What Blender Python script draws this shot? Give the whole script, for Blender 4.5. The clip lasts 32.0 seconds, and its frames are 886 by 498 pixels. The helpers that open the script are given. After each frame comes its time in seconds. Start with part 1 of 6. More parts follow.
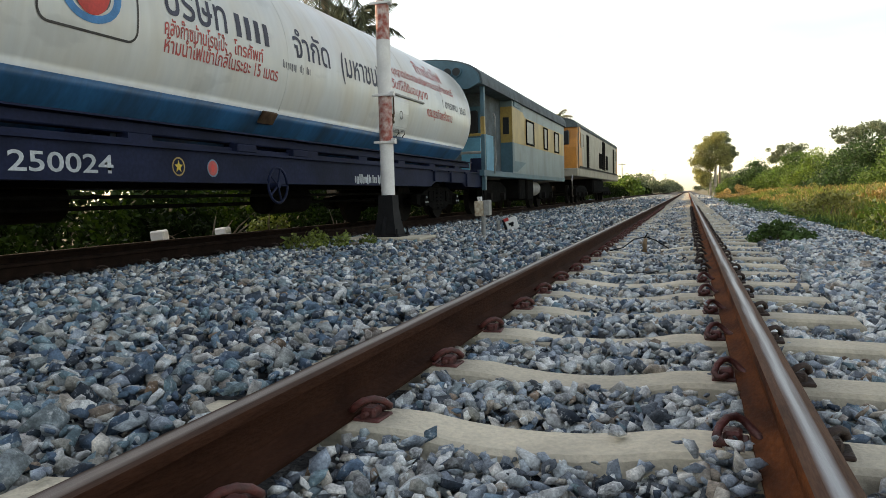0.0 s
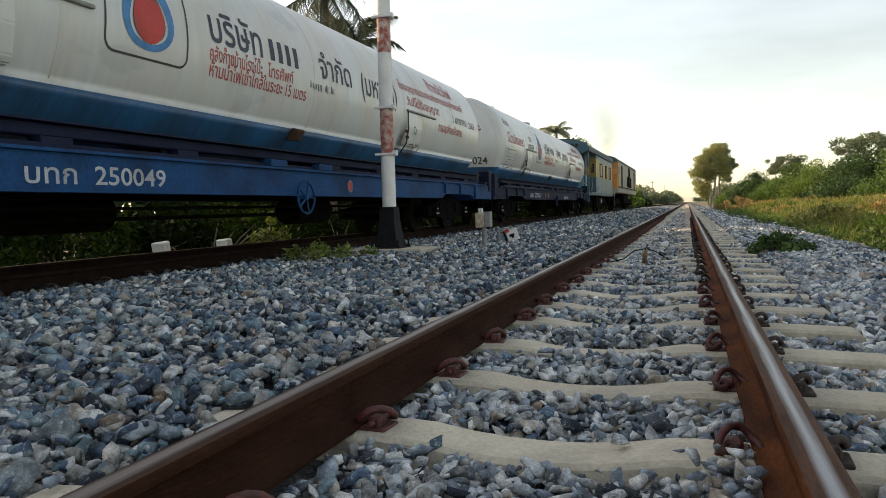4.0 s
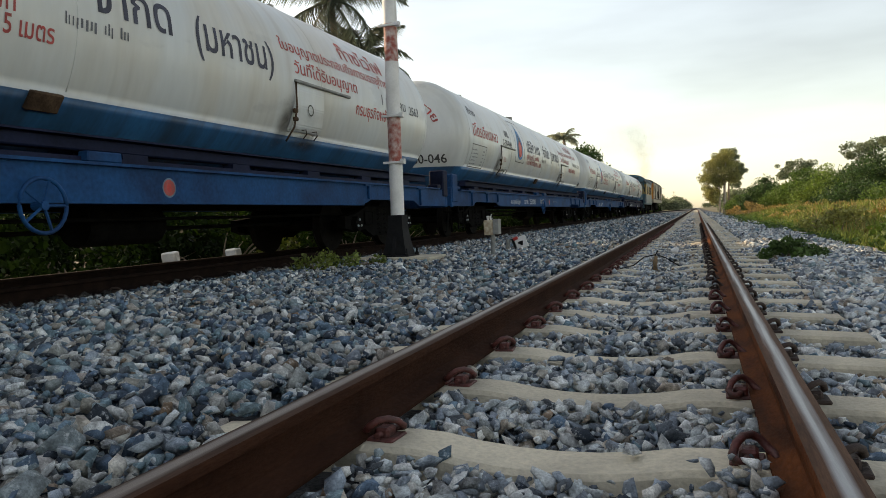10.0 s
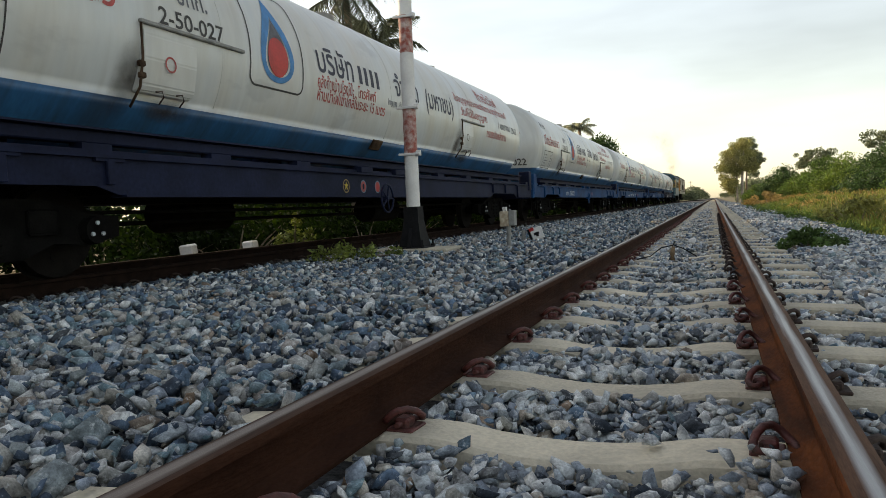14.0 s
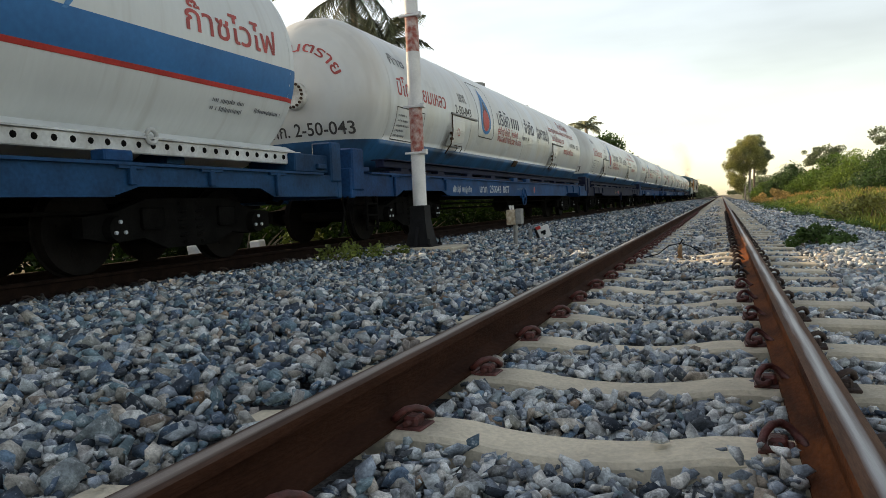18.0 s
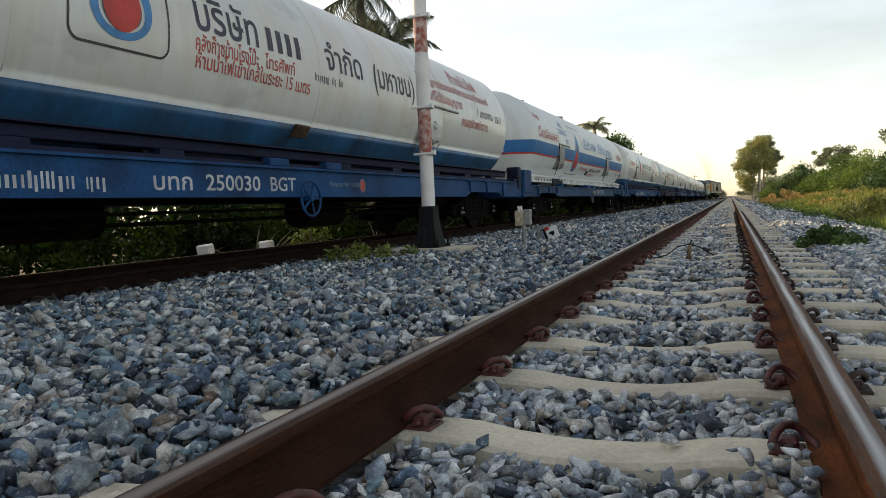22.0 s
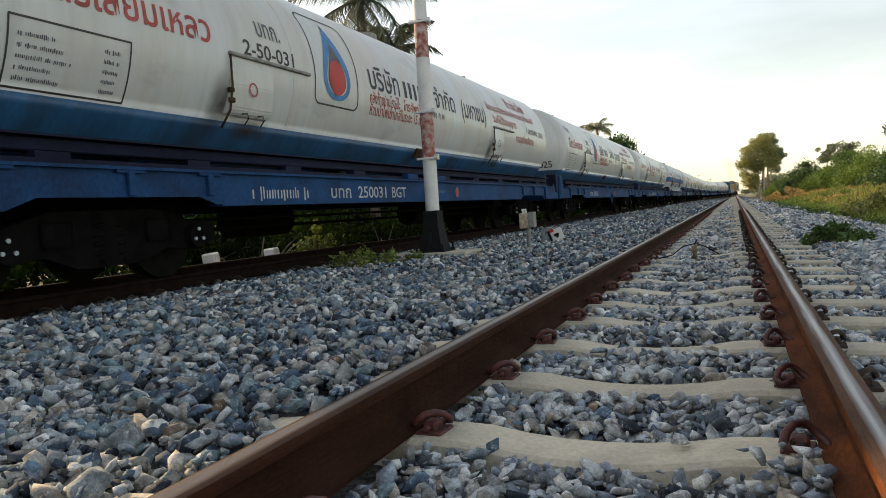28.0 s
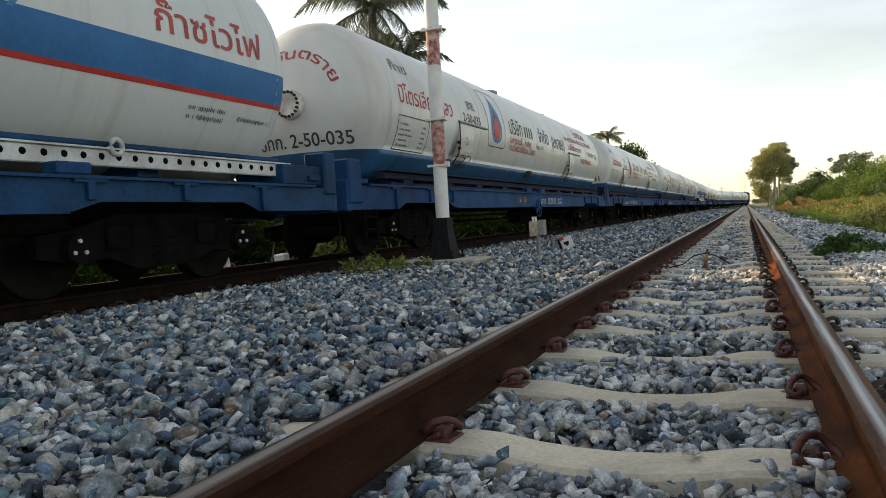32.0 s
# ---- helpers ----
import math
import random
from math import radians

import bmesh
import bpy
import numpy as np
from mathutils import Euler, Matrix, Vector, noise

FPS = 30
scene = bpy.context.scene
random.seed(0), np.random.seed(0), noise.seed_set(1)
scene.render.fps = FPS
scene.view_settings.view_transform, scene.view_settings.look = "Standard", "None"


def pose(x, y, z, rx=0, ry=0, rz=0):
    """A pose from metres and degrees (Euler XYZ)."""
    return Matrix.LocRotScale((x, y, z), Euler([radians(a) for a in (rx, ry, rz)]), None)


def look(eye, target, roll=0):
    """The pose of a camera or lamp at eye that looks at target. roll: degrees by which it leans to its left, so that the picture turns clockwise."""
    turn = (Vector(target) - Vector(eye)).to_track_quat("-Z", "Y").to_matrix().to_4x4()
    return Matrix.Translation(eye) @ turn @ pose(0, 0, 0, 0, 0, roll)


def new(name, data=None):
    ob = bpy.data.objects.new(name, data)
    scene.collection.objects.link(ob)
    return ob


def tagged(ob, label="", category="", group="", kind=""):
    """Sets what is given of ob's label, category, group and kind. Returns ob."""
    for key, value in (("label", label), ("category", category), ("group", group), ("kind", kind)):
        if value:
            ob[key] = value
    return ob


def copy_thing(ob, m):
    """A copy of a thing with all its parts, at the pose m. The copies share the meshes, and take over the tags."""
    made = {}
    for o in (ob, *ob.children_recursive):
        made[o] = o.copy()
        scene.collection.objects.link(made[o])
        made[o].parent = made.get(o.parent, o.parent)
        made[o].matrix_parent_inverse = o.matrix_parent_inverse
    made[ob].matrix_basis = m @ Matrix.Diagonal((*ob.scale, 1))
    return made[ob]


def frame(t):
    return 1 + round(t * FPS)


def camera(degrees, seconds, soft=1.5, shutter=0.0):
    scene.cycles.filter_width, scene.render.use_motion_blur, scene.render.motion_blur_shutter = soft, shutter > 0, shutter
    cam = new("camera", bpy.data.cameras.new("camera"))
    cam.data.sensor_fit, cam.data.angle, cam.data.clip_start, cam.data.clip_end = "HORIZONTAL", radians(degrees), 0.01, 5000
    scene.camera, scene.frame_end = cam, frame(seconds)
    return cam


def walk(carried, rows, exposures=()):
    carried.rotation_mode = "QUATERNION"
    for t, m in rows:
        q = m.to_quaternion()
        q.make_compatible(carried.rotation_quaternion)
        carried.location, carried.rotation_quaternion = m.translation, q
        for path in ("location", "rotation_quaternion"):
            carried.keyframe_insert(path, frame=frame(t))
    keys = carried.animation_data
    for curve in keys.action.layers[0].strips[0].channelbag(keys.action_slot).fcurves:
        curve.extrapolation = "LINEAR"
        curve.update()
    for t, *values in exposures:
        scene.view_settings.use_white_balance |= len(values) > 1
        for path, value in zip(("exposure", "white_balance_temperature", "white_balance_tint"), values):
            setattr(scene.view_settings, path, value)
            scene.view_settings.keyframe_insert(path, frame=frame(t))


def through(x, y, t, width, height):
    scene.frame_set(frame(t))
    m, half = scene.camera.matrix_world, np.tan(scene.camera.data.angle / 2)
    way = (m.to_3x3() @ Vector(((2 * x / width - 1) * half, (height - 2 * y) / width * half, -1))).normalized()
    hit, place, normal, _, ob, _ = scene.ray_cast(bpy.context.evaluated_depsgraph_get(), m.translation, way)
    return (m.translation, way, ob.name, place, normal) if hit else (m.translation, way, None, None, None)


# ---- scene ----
cam = camera(63.1, 32.0, soft=0.5)
PATH = [
    (0, (0.341, 0.246, 0.412), (-0.302, 2.134, 0.269), -1.6),
    (0.5, (0.341, 0.24, 0.412), (-0.302, 2.129, 0.275), -1.5),
    (1, (0.342, 0.245, 0.41), (-0.301, 2.135, 0.28), -1.6),
    (1.5, (0.344, 0.212, 0.415), (-0.3, 2.101, 0.286), -1.5),
    (2, (0.344, 0.213, 0.414), (-0.29, 2.107, 0.298), -1.3),
    (2.5, (0.343, 0.214, 0.413), (-0.294, 2.106, 0.295), -1.5),
    (3, (0.344, 0.212, 0.415), (-0.295, 2.104, 0.297), -1.6),
    (3.5, (0.341, 0.213, 0.415), (-0.299, 2.104, 0.299), -1.6),
    (5.5, (0.338, 0.205, 0.416), (-0.315, 2.093, 0.317), -1.7),
    (6, (0.34, 0.211, 0.415), (-0.311, 2.099, 0.317), -1.8),
    (6.5, (0.336, 0.233, 0.415), (-0.317, 2.121, 0.318), -1.9),
    (7, (0.338, 0.223, 0.414), (-0.323, 2.108, 0.32), -2.1),
    (7.5, (0.333, 0.244, 0.413), (-0.334, 2.128, 0.316), -2.0),
    (8, (0.335, 0.227, 0.414), (-0.336, 2.109, 0.32), -2.3),
    (8.5, (0.336, 0.233, 0.413), (-0.314, 2.122, 0.338), -2.2),
    (9, (0.337, 0.232, 0.413), (-0.32, 2.119, 0.328), -2.1),
    (9.5, (0.335, 0.228, 0.414), (-0.33, 2.113, 0.33), -1.9),
    (10, (0.336, 0.232, 0.414), (-0.33, 2.116, 0.325), -2.1),
    (10.5, (0.335, 0.227, 0.415), (-0.325, 2.113, 0.33), -2.1),
    (11, (0.333, 0.228, 0.413), (-0.333, 2.112, 0.327), -2.1),
    (11.5, (0.335, 0.228, 0.413), (-0.342, 2.108, 0.32), -2.2),
    (12, (0.332, 0.225, 0.414), (-0.351, 2.102, 0.316), -2.0),
    (12.5, (0.334, 0.225, 0.415), (-0.352, 2.101, 0.319), -2.2),
    (13, (0.332, 0.223, 0.415), (-0.36, 2.096, 0.313), -2.2),
    (13.5, (0.332, 0.224, 0.414), (-0.367, 2.096, 0.312), -2.4),
    (14, (0.331, 0.222, 0.415), (-0.375, 2.09, 0.304), -2.4),
    (14.5, (0.33, 0.222, 0.414), (-0.384, 2.087, 0.292), -2.3),
    (16.5, (0.328, 0.217, 0.416), (-0.393, 2.079, 0.298), -2.3),
    (17, (0.328, 0.214, 0.417), (-0.397, 2.075, 0.296), -2.3),
    (17.5, (0.329, 0.215, 0.416), (-0.394, 2.076, 0.299), -2.6),
    (18, (0.329, 0.216, 0.416), (-0.394, 2.077, 0.302), -2.6),
    (18.5, (0.329, 0.216, 0.415), (-0.394, 2.077, 0.301), -2.5),
    (19, (0.329, 0.218, 0.415), (-0.398, 2.077, 0.297), -2.5),
    (19.5, (0.328, 0.215, 0.415), (-0.401, 2.074, 0.301), -2.6),
    (20, (0.329, 0.217, 0.416), (-0.403, 2.075, 0.302), -2.6),
    (20.5, (0.328, 0.214, 0.417), (-0.404, 2.071, 0.299), -2.4),
    (21, (0.327, 0.212, 0.416), (-0.406, 2.069, 0.303), -2.5),
    (21.5, (0.327, 0.211, 0.418), (-0.408, 2.067, 0.302), -2.4),
    (22, (0.327, 0.21, 0.416), (-0.417, 2.064, 0.305), -2.6),
    (22.5, (0.327, 0.213, 0.417), (-0.42, 2.065, 0.31), -2.8),
    (23, (0.327, 0.207, 0.418), (-0.416, 2.061, 0.323), -2.7),
    (23.5, (0.326, 0.208, 0.417), (-0.419, 2.061, 0.325), -2.7),
    (24, (0.325, 0.205, 0.419), (-0.427, 2.056, 0.322), -2.8),
    (24.5, (0.325, 0.207, 0.419), (-0.429, 2.057, 0.312), -3.0),
    (25, (0.324, 0.207, 0.417), (-0.431, 2.056, 0.312), -2.9),
    (25.5, (0.324, 0.202, 0.419), (-0.423, 2.054, 0.322), -3.0),
    (27.5, (0.325, 0.206, 0.418), (-0.429, 2.056, 0.317), -3.4),
    (28, (0.324, 0.205, 0.418), (-0.431, 2.054, 0.319), -3.7),
    (28.5, (0.324, 0.201, 0.42), (-0.433, 2.049, 0.323), -3.6),
    (29, (0.323, 0.203, 0.417), (-0.438, 2.049, 0.318), -3.6),
    (29.5, (0.324, 0.203, 0.419), (-0.437, 2.05, 0.325), -3.7),
    (30, (0.321, 0.196, 0.42), (-0.449, 2.039, 0.329), -3.2),
    (30.5, (0.321, 0.198, 0.419), (-0.447, 2.042, 0.333), -3.2),
    (31, (0.32, 0.198, 0.42), (-0.451, 2.041, 0.329), -3.0),
    (31.5, (0.32, 0.197, 0.42), (-0.457, 2.038, 0.334), -3.3),
    (32, (0.32, 0.197, 0.419), (-0.458, 2.038, 0.341), -3.2),
]
walk(cam, [(t, look(e, a, r)) for t, e, a, r in PATH],
     exposures=[(0, 1.24, 7800, 9), (3, 0.98, 7800, 9), (5.5, 0.87, 7800, 9), (12, 0.82, 7800, 9), (19, 0.89, 7800, 9), (32, 0.92, 7800, 9)])

# ---- light ----
SUN_ELEV, SUN_AZ = 24.0, 76.0            # degrees; azimuth to the left of the track's direction
world = bpy.data.worlds.new("sky")
scene.world = world
world.use_nodes = True
wn = world.node_tree
sky = wn.nodes.new("ShaderNodeTexSky")
sky.sky_type, sky.sun_disc = "NISHITA", False
sky.sun_elevation, sky.sun_rotation = radians(SUN_ELEV), radians(-SUN_AZ)
sky.air_density, sky.dust_density, sky.ozone_density, sky.altitude = 1.0, 0.8, 1.0, 10
wn.nodes["Background"].inputs["Strength"].default_value = 0.15
haze = wn.nodes.new("ShaderNodeHueSaturation")      # thin high haze takes most of the sky's colour
haze.inputs["Saturation"].default_value = 0.66
wn.links.new(sky.outputs[0], haze.inputs["Color"])
# faint streaks of high cloud all over the sky
sky_co, sky_map, cirrus, cirrus_range, cirrus_mix = [wn.nodes.new(k) for k in ("ShaderNodeTexCoord", "ShaderNodeMapping", "ShaderNodeTexNoise", "ShaderNodeMapRange", "ShaderNodeMix")]
sky_map.inputs["Rotation"].default_value, sky_map.inputs["Scale"].default_value = (0.25, 0.1, 0.4), (1.3, 1.3, 6.5)
cirrus.inputs["Scale"].default_value, cirrus.inputs["Detail"].default_value = 1.6, 5
for key, value in (("From Min", 0.34), ("From Max", 0.66), ("To Min", 0.76), ("To Max", 1.0)):
    cirrus_range.inputs[key].default_value = value
cirrus_mix.data_type, cirrus_mix.blend_type = "RGBA", "MULTIPLY"
cirrus_mix.inputs["Factor"].default_value = 1.0
wn.links.new(sky_co.outputs["Generated"], sky_map.inputs["Vector"])
wn.links.new(sky_map.outputs[0], cirrus.inputs["Vector"])
wn.links.new(cirrus.outputs[0], cirrus_range.inputs["Value"])
wn.links.new(haze.outputs[0], cirrus_mix.inputs["A"])
wn.links.new(cirrus_range.outputs[0], cirrus_mix.inputs["B"])
wn.links.new(cirrus_mix.outputs["Result"], wn.nodes["Background"].inputs["Color"])
sun_data = bpy.data.lights.new("sun", "SUN")
sun_data.energy, sun_data.angle, sun_data.color = 2.7, radians(1.5), (1.0, 0.80, 0.58)
sun = new("sun", sun_data)
sd = Vector((-math.sin(radians(SUN_AZ)) * math.cos(radians(SUN_ELEV)), math.cos(radians(SUN_AZ)) * math.cos(radians(SUN_ELEV)), math.sin(radians(SUN_ELEV))))
sun.matrix_world = look(sd * 50, (0, 0, 0))


# ---- materials ----
def mat(name, color, rough=0.7, metal=0.0, vary=0.25, scale=6.0, fine=60.0, bump=0.15, tint=None, random_object=0.0, island=0.0, stretch=(1, 1, 1), spec=0.5, emit=None):
    """A surface of one base colour with stains at a coarse and a fine scale, relief, and a tint that shows in patches."""
    m = bpy.data.materials.new(name)
    m.use_nodes = True
    nt = m.node_tree
    b = nt.nodes["Principled BSDF"]
    b.inputs["Roughness"].default_value, b.inputs["Metallic"].default_value = rough, metal
    b.inputs["Specular IOR Level"].default_value = spec
    co = nt.nodes.new("ShaderNodeTexCoord")
    mp = nt.nodes.new("ShaderNodeMapping")
    mp.inputs["Scale"].default_value = stretch
    nt.links.new(co.outputs["Object"], mp.inputs["Vector"])

    def tex(s, detail):
        n = nt.nodes.new("ShaderNodeTexNoise")
        n.inputs["Scale"].default_value, n.inputs["Detail"].default_value = s, detail
        nt.links.new(mp.outputs[0], n.inputs["Vector"])
        return n

    big, small = tex(scale, 5), tex(fine, 3)
    ramp = nt.nodes.new("ShaderNodeValToRGB")
    c = Vector(color[:3]) * 1.18
    lo, hi = c * (1 - vary), c * (1 + vary * 0.6)
    if tint is not None:
        lo = Vector(tint) * 1.18
    ramp.color_ramp.elements[0].position, ramp.color_ramp.elements[1].position = 0.33, 0.62
    ramp.color_ramp.elements[0].color, ramp.color_ramp.elements[1].color = (*lo, 1), (*hi, 1)
    nt.links.new(big.outputs[0], ramp.inputs[0])
    mul = nt.nodes.new("ShaderNodeMix")
    mul.data_type, mul.blend_type = "RGBA", "MULTIPLY"
    mul.inputs["Factor"].default_value = min(1.0, vary * 1.6)
    nt.links.new(ramp.outputs[0], mul.inputs["A"])
    rr = nt.nodes.new("ShaderNodeMapRange")
    rr.inputs["From Min"].default_value, rr.inputs["From Max"].default_value = 0.3, 0.7
    rr.inputs["To Min"].default_value, rr.inputs["To Max"].default_value = 0.6, 1.25
    nt.links.new(small.outputs[0], rr.inputs["Value"])
    nt.links.new(rr.outputs[0], mul.inputs["B"])
    out = mul.outputs["Result"]
    if random_object or island:
        src = nt.nodes.new("ShaderNodeObjectInfo" if random_object else "ShaderNodeNewGeometry")
        amount = random_object or island
        hv = nt.nodes.new("ShaderNodeHueSaturation")
        rv = nt.nodes.new("ShaderNodeMapRange")
        rv.inputs["To Min"].default_value, rv.inputs["To Max"].default_value = 1 - amount, 1 + amount
        nt.links.new(src.outputs["Random" if random_object else "Random Per Island"], rv.inputs["Value"])
        nt.links.new(rv.outputs[0], hv.inputs["Value"])
        nt.links.new(out, hv.inputs["Color"])
        out = hv.outputs[0]
    nt.links.new(out, b.inputs["Base Color"])
    if bump:
        bp = nt.nodes.new("ShaderNodeBump")
        bp.inputs["Strength"].default_value, bp.inputs["Distance"].default_value = bump, 0.02
        nt.links.new(small.outputs[0], bp.inputs["Height"])
        nt.links.new(bp.outputs[0], b.inputs["Normal"])
    if emit:
        b.inputs["Emission Color"].default_value, b.inputs["Emission Strength"].default_value = (*emit[:3], 1), emit[3]
    return m


def add_streaks(m, color, amount, scale=(0.3, 7.0, 0.3), lo=0.56, hi=0.74):
    """Dirt that has run down a surface in narrow streaks."""
    nt = m.node_tree
    b = nt.nodes["Principled BSDF"]
    co, mp, n = nt.nodes.new("ShaderNodeTexCoord"), nt.nodes.new("ShaderNodeMapping"), nt.nodes.new("ShaderNodeTexNoise")
    mp.inputs["Scale"].default_value = scale
    n.inputs["Scale"].default_value, n.inputs["Detail"].default_value = 1.0, 6
    nt.links.new(co.outputs["Object"], mp.inputs["Vector"])
    nt.links.new(mp.outputs[0], n.inputs["Vector"])
    r, x = nt.nodes.new("ShaderNodeMapRange"), nt.nodes.new("ShaderNodeMix")
    r.inputs["From Min"].default_value, r.inputs["From Max"].default_value, r.inputs["To Max"].default_value = lo, hi, amount
    x.data_type = "RGBA"
    x.inputs["B"].default_value = (*color, 1)
    nt.links.new(n.outputs[0], r.inputs["Value"])
    nt.links.new(r.outputs[0], x.inputs["Factor"])
    nt.links.new(b.inputs["Base Color"].links[0].from_socket, x.inputs["A"])
    nt.links.new(x.outputs["Result"], b.inputs["Base Color"])
    return m


def stain_mat(name, color, most):
    """A smear of grime, thick in its middle and broken up towards its edge."""
    m = bpy.data.materials.new(name)
    m.use_nodes = True
    nt = m.node_tree
    co, mp, ln, n, r, mu, x, t = [nt.nodes.new(k) for k in ("ShaderNodeTexCoord", "ShaderNodeMapping", "ShaderNodeVectorMath", "ShaderNodeTexNoise", "ShaderNodeMapRange", "ShaderNodeMath", "ShaderNodeMixShader", "ShaderNodeBsdfTransparent")]
    mp.inputs["Location"].default_value, mp.inputs["Scale"].default_value = (0, -1, -1), (0, 2, 2)
    ln.operation, mu.operation = "LENGTH", "MULTIPLY"
    n.inputs["Scale"].default_value, n.inputs["Detail"].default_value = 7.0, 6
    r.inputs["From Min"].default_value, r.inputs["From Max"].default_value = 0.1, 0.95
    r.inputs["To Min"].default_value, r.inputs["To Max"].default_value = 1.9 * most, 0.0
    nt.links.new(co.outputs["Generated"], mp.inputs["Vector"])
    nt.links.new(mp.outputs[0], ln.inputs[0])
    nt.links.new(ln.outputs["Value"], r.inputs["Value"])
    nt.links.new(co.outputs["Object"], n.inputs["Vector"])
    nt.links.new(r.outputs[0], mu.inputs[0])
    nt.links.new(n.outputs[0], mu.inputs[1])
    b = nt.nodes["Principled BSDF"]
    b.inputs["Base Color"].default_value, b.inputs["Roughness"].default_value = (*color, 1), 0.9
    nt.links.new(mu.outputs[0], x.inputs[0])
    nt.links.new(t.outputs[0], x.inputs[1])
    nt.links.new(b.outputs[0], x.inputs[2])
    nt.links.new(x.outputs[0], nt.nodes["Material Output"].inputs[0])
    return m


def rail_head(name, rust, steel, width, metal):
    """Rust worn through to bright steel along the middle of a rail's head, with an uneven edge."""
    m = mat(name, rust, rough=0.8, vary=0.35, scale=9, fine=110, bump=0.12, stretch=(4, 0.3, 1), spec=0.15)
    nt = m.node_tree
    b = nt.nodes["Principled BSDF"]
    co, sp, ab, n, ad = nt.nodes.new("ShaderNodeTexCoord"), nt.nodes.new("ShaderNodeSeparateXYZ"), nt.nodes.new("ShaderNodeMath"), nt.nodes.new("ShaderNodeTexNoise"), nt.nodes.new("ShaderNodeMath")
    mp = nt.nodes.new("ShaderNodeMapping")
    mp.inputs["Scale"].default_value = (60, 1.6, 1)
    ab.operation, ad.operation = "ABSOLUTE", "MULTIPLY_ADD"
    n.inputs["Scale"].default_value, n.inputs["Detail"].default_value = 1.0, 6
    nt.links.new(co.outputs["Object"], sp.inputs[0])
    nt.links.new(co.outputs["Object"], mp.inputs["Vector"])
    nt.links.new(mp.outputs[0], n.inputs["Vector"])
    nt.links.new(sp.outputs["X"], ab.inputs[0])
    nt.links.new(n.outputs[0], ad.inputs[0])
    ad.inputs[1].default_value = 0.028
    nt.links.new(ab.outputs[0], ad.inputs[2])
    r, x = nt.nodes.new("ShaderNodeMapRange"), nt.nodes.new("ShaderNodeMix")
    r.inputs["From Min"].default_value, r.inputs["From Max"].default_value = width + 0.008, width + 0.024
    r.inputs["To Min"].default_value, r.inputs["To Max"].default_value = 1.0, 0.0
    nt.links.new(ad.outputs[0], r.inputs["Value"])
    x.data_type = "RGBA"
    x.inputs["B"].default_value = (*steel, 1)
    nt.links.new(r.outputs[0], x.inputs["Factor"])
    nt.links.new(b.inputs["Base Color"].links[0].from_socket, x.inputs["A"])
    nt.links.new(x.outputs["Result"], b.inputs["Base Color"])
    for key, lo, hi in (("Metallic", 0.0, metal), ("Roughness", 0.75, 0.36)):
        q = nt.nodes.new("ShaderNodeMapRange")
        q.inputs["To Min"].default_value, q.inputs["To Max"].default_value = lo, hi
        nt.links.new(r.outputs[0], q.inputs["Value"])
        nt.links.new(q.outputs[0], b.inputs[key])
    return m


def granite(name, stops):
    """Crushed stone: each piece takes its own colour from the stops, with pale veins, dark specks and a broken skin."""
    m = bpy.data.materials.new(name)
    m.use_nodes = True
    nt = m.node_tree
    b = nt.nodes["Principled BSDF"]
    b.inputs["Roughness"].default_value, b.inputs["Specular IOR Level"].default_value = 0.8, 0.3
    geo, co, ramp = nt.nodes.new("ShaderNodeNewGeometry"), nt.nodes.new("ShaderNodeTexCoord"), nt.nodes.new("ShaderNodeValToRGB")
    els = ramp.color_ramp.elements
    while len(els) < len(stops):
        els.new(0.5)
    for e, (p, c) in zip(els, stops):
        e.position, e.color = p, (*c, 1)
    nt.links.new(geo.outputs["Random Per Island"], ramp.inputs[0])

    def tex(s, detail, rough=0.55):
        n = nt.nodes.new("ShaderNodeTexNoise")
        n.inputs["Scale"].default_value, n.inputs["Detail"].default_value, n.inputs["Roughness"].default_value = s, detail, rough
        nt.links.new(co.outputs["Object"], n.inputs["Vector"])
        return n

    def ranged(src, a, b_, lo, hi):
        r = nt.nodes.new("ShaderNodeMapRange")
        for key, v in (("From Min", a), ("From Max", b_), ("To Min", lo), ("To Max", hi)):
            r.inputs[key].default_value = v
        nt.links.new(src.outputs[0], r.inputs["Value"])
        return r

    def blend(kind, a, bsock, factor=1.0, color=None):
        x = nt.nodes.new("ShaderNodeMix")
        x.data_type, x.blend_type = "RGBA", kind
        nt.links.new(a, x.inputs["A"])
        if color is not None:
            x.inputs["B"].default_value = (*color, 1)
            nt.links.new(bsock, x.inputs["Factor"])
        else:
            x.inputs["Factor"].default_value = factor
            nt.links.new(bsock, x.inputs["B"])
        return x.outputs["Result"]

    patch, vein, speck = tex(24, 4), tex(48, 5, 0.7), tex(190, 2)
    out = blend("MULTIPLY", ramp.outputs[0], ranged(patch, 0.36, 0.64, 0.55, 1.35).outputs[0])
    out = blend("MIX", out, ranged(vein, 0.57, 0.66, 0.0, 0.65).outputs[0], color=(0.66, 0.67, 0.66))
    out = blend("MULTIPLY", out, ranged(speck, 0.34, 0.6, 0.72, 1.08).outputs[0])
    nt.links.new(out, b.inputs["Base Color"])
    bp = nt.nodes.new("ShaderNodeBump")
    bp.inputs["Strength"].default_value, bp.inputs["Distance"].default_value = 0.7, 0.006
    nt.links.new(vein.outputs[0], bp.inputs["Height"])
    nt.links.new(bp.outputs[0], b.inputs["Normal"])
    return m


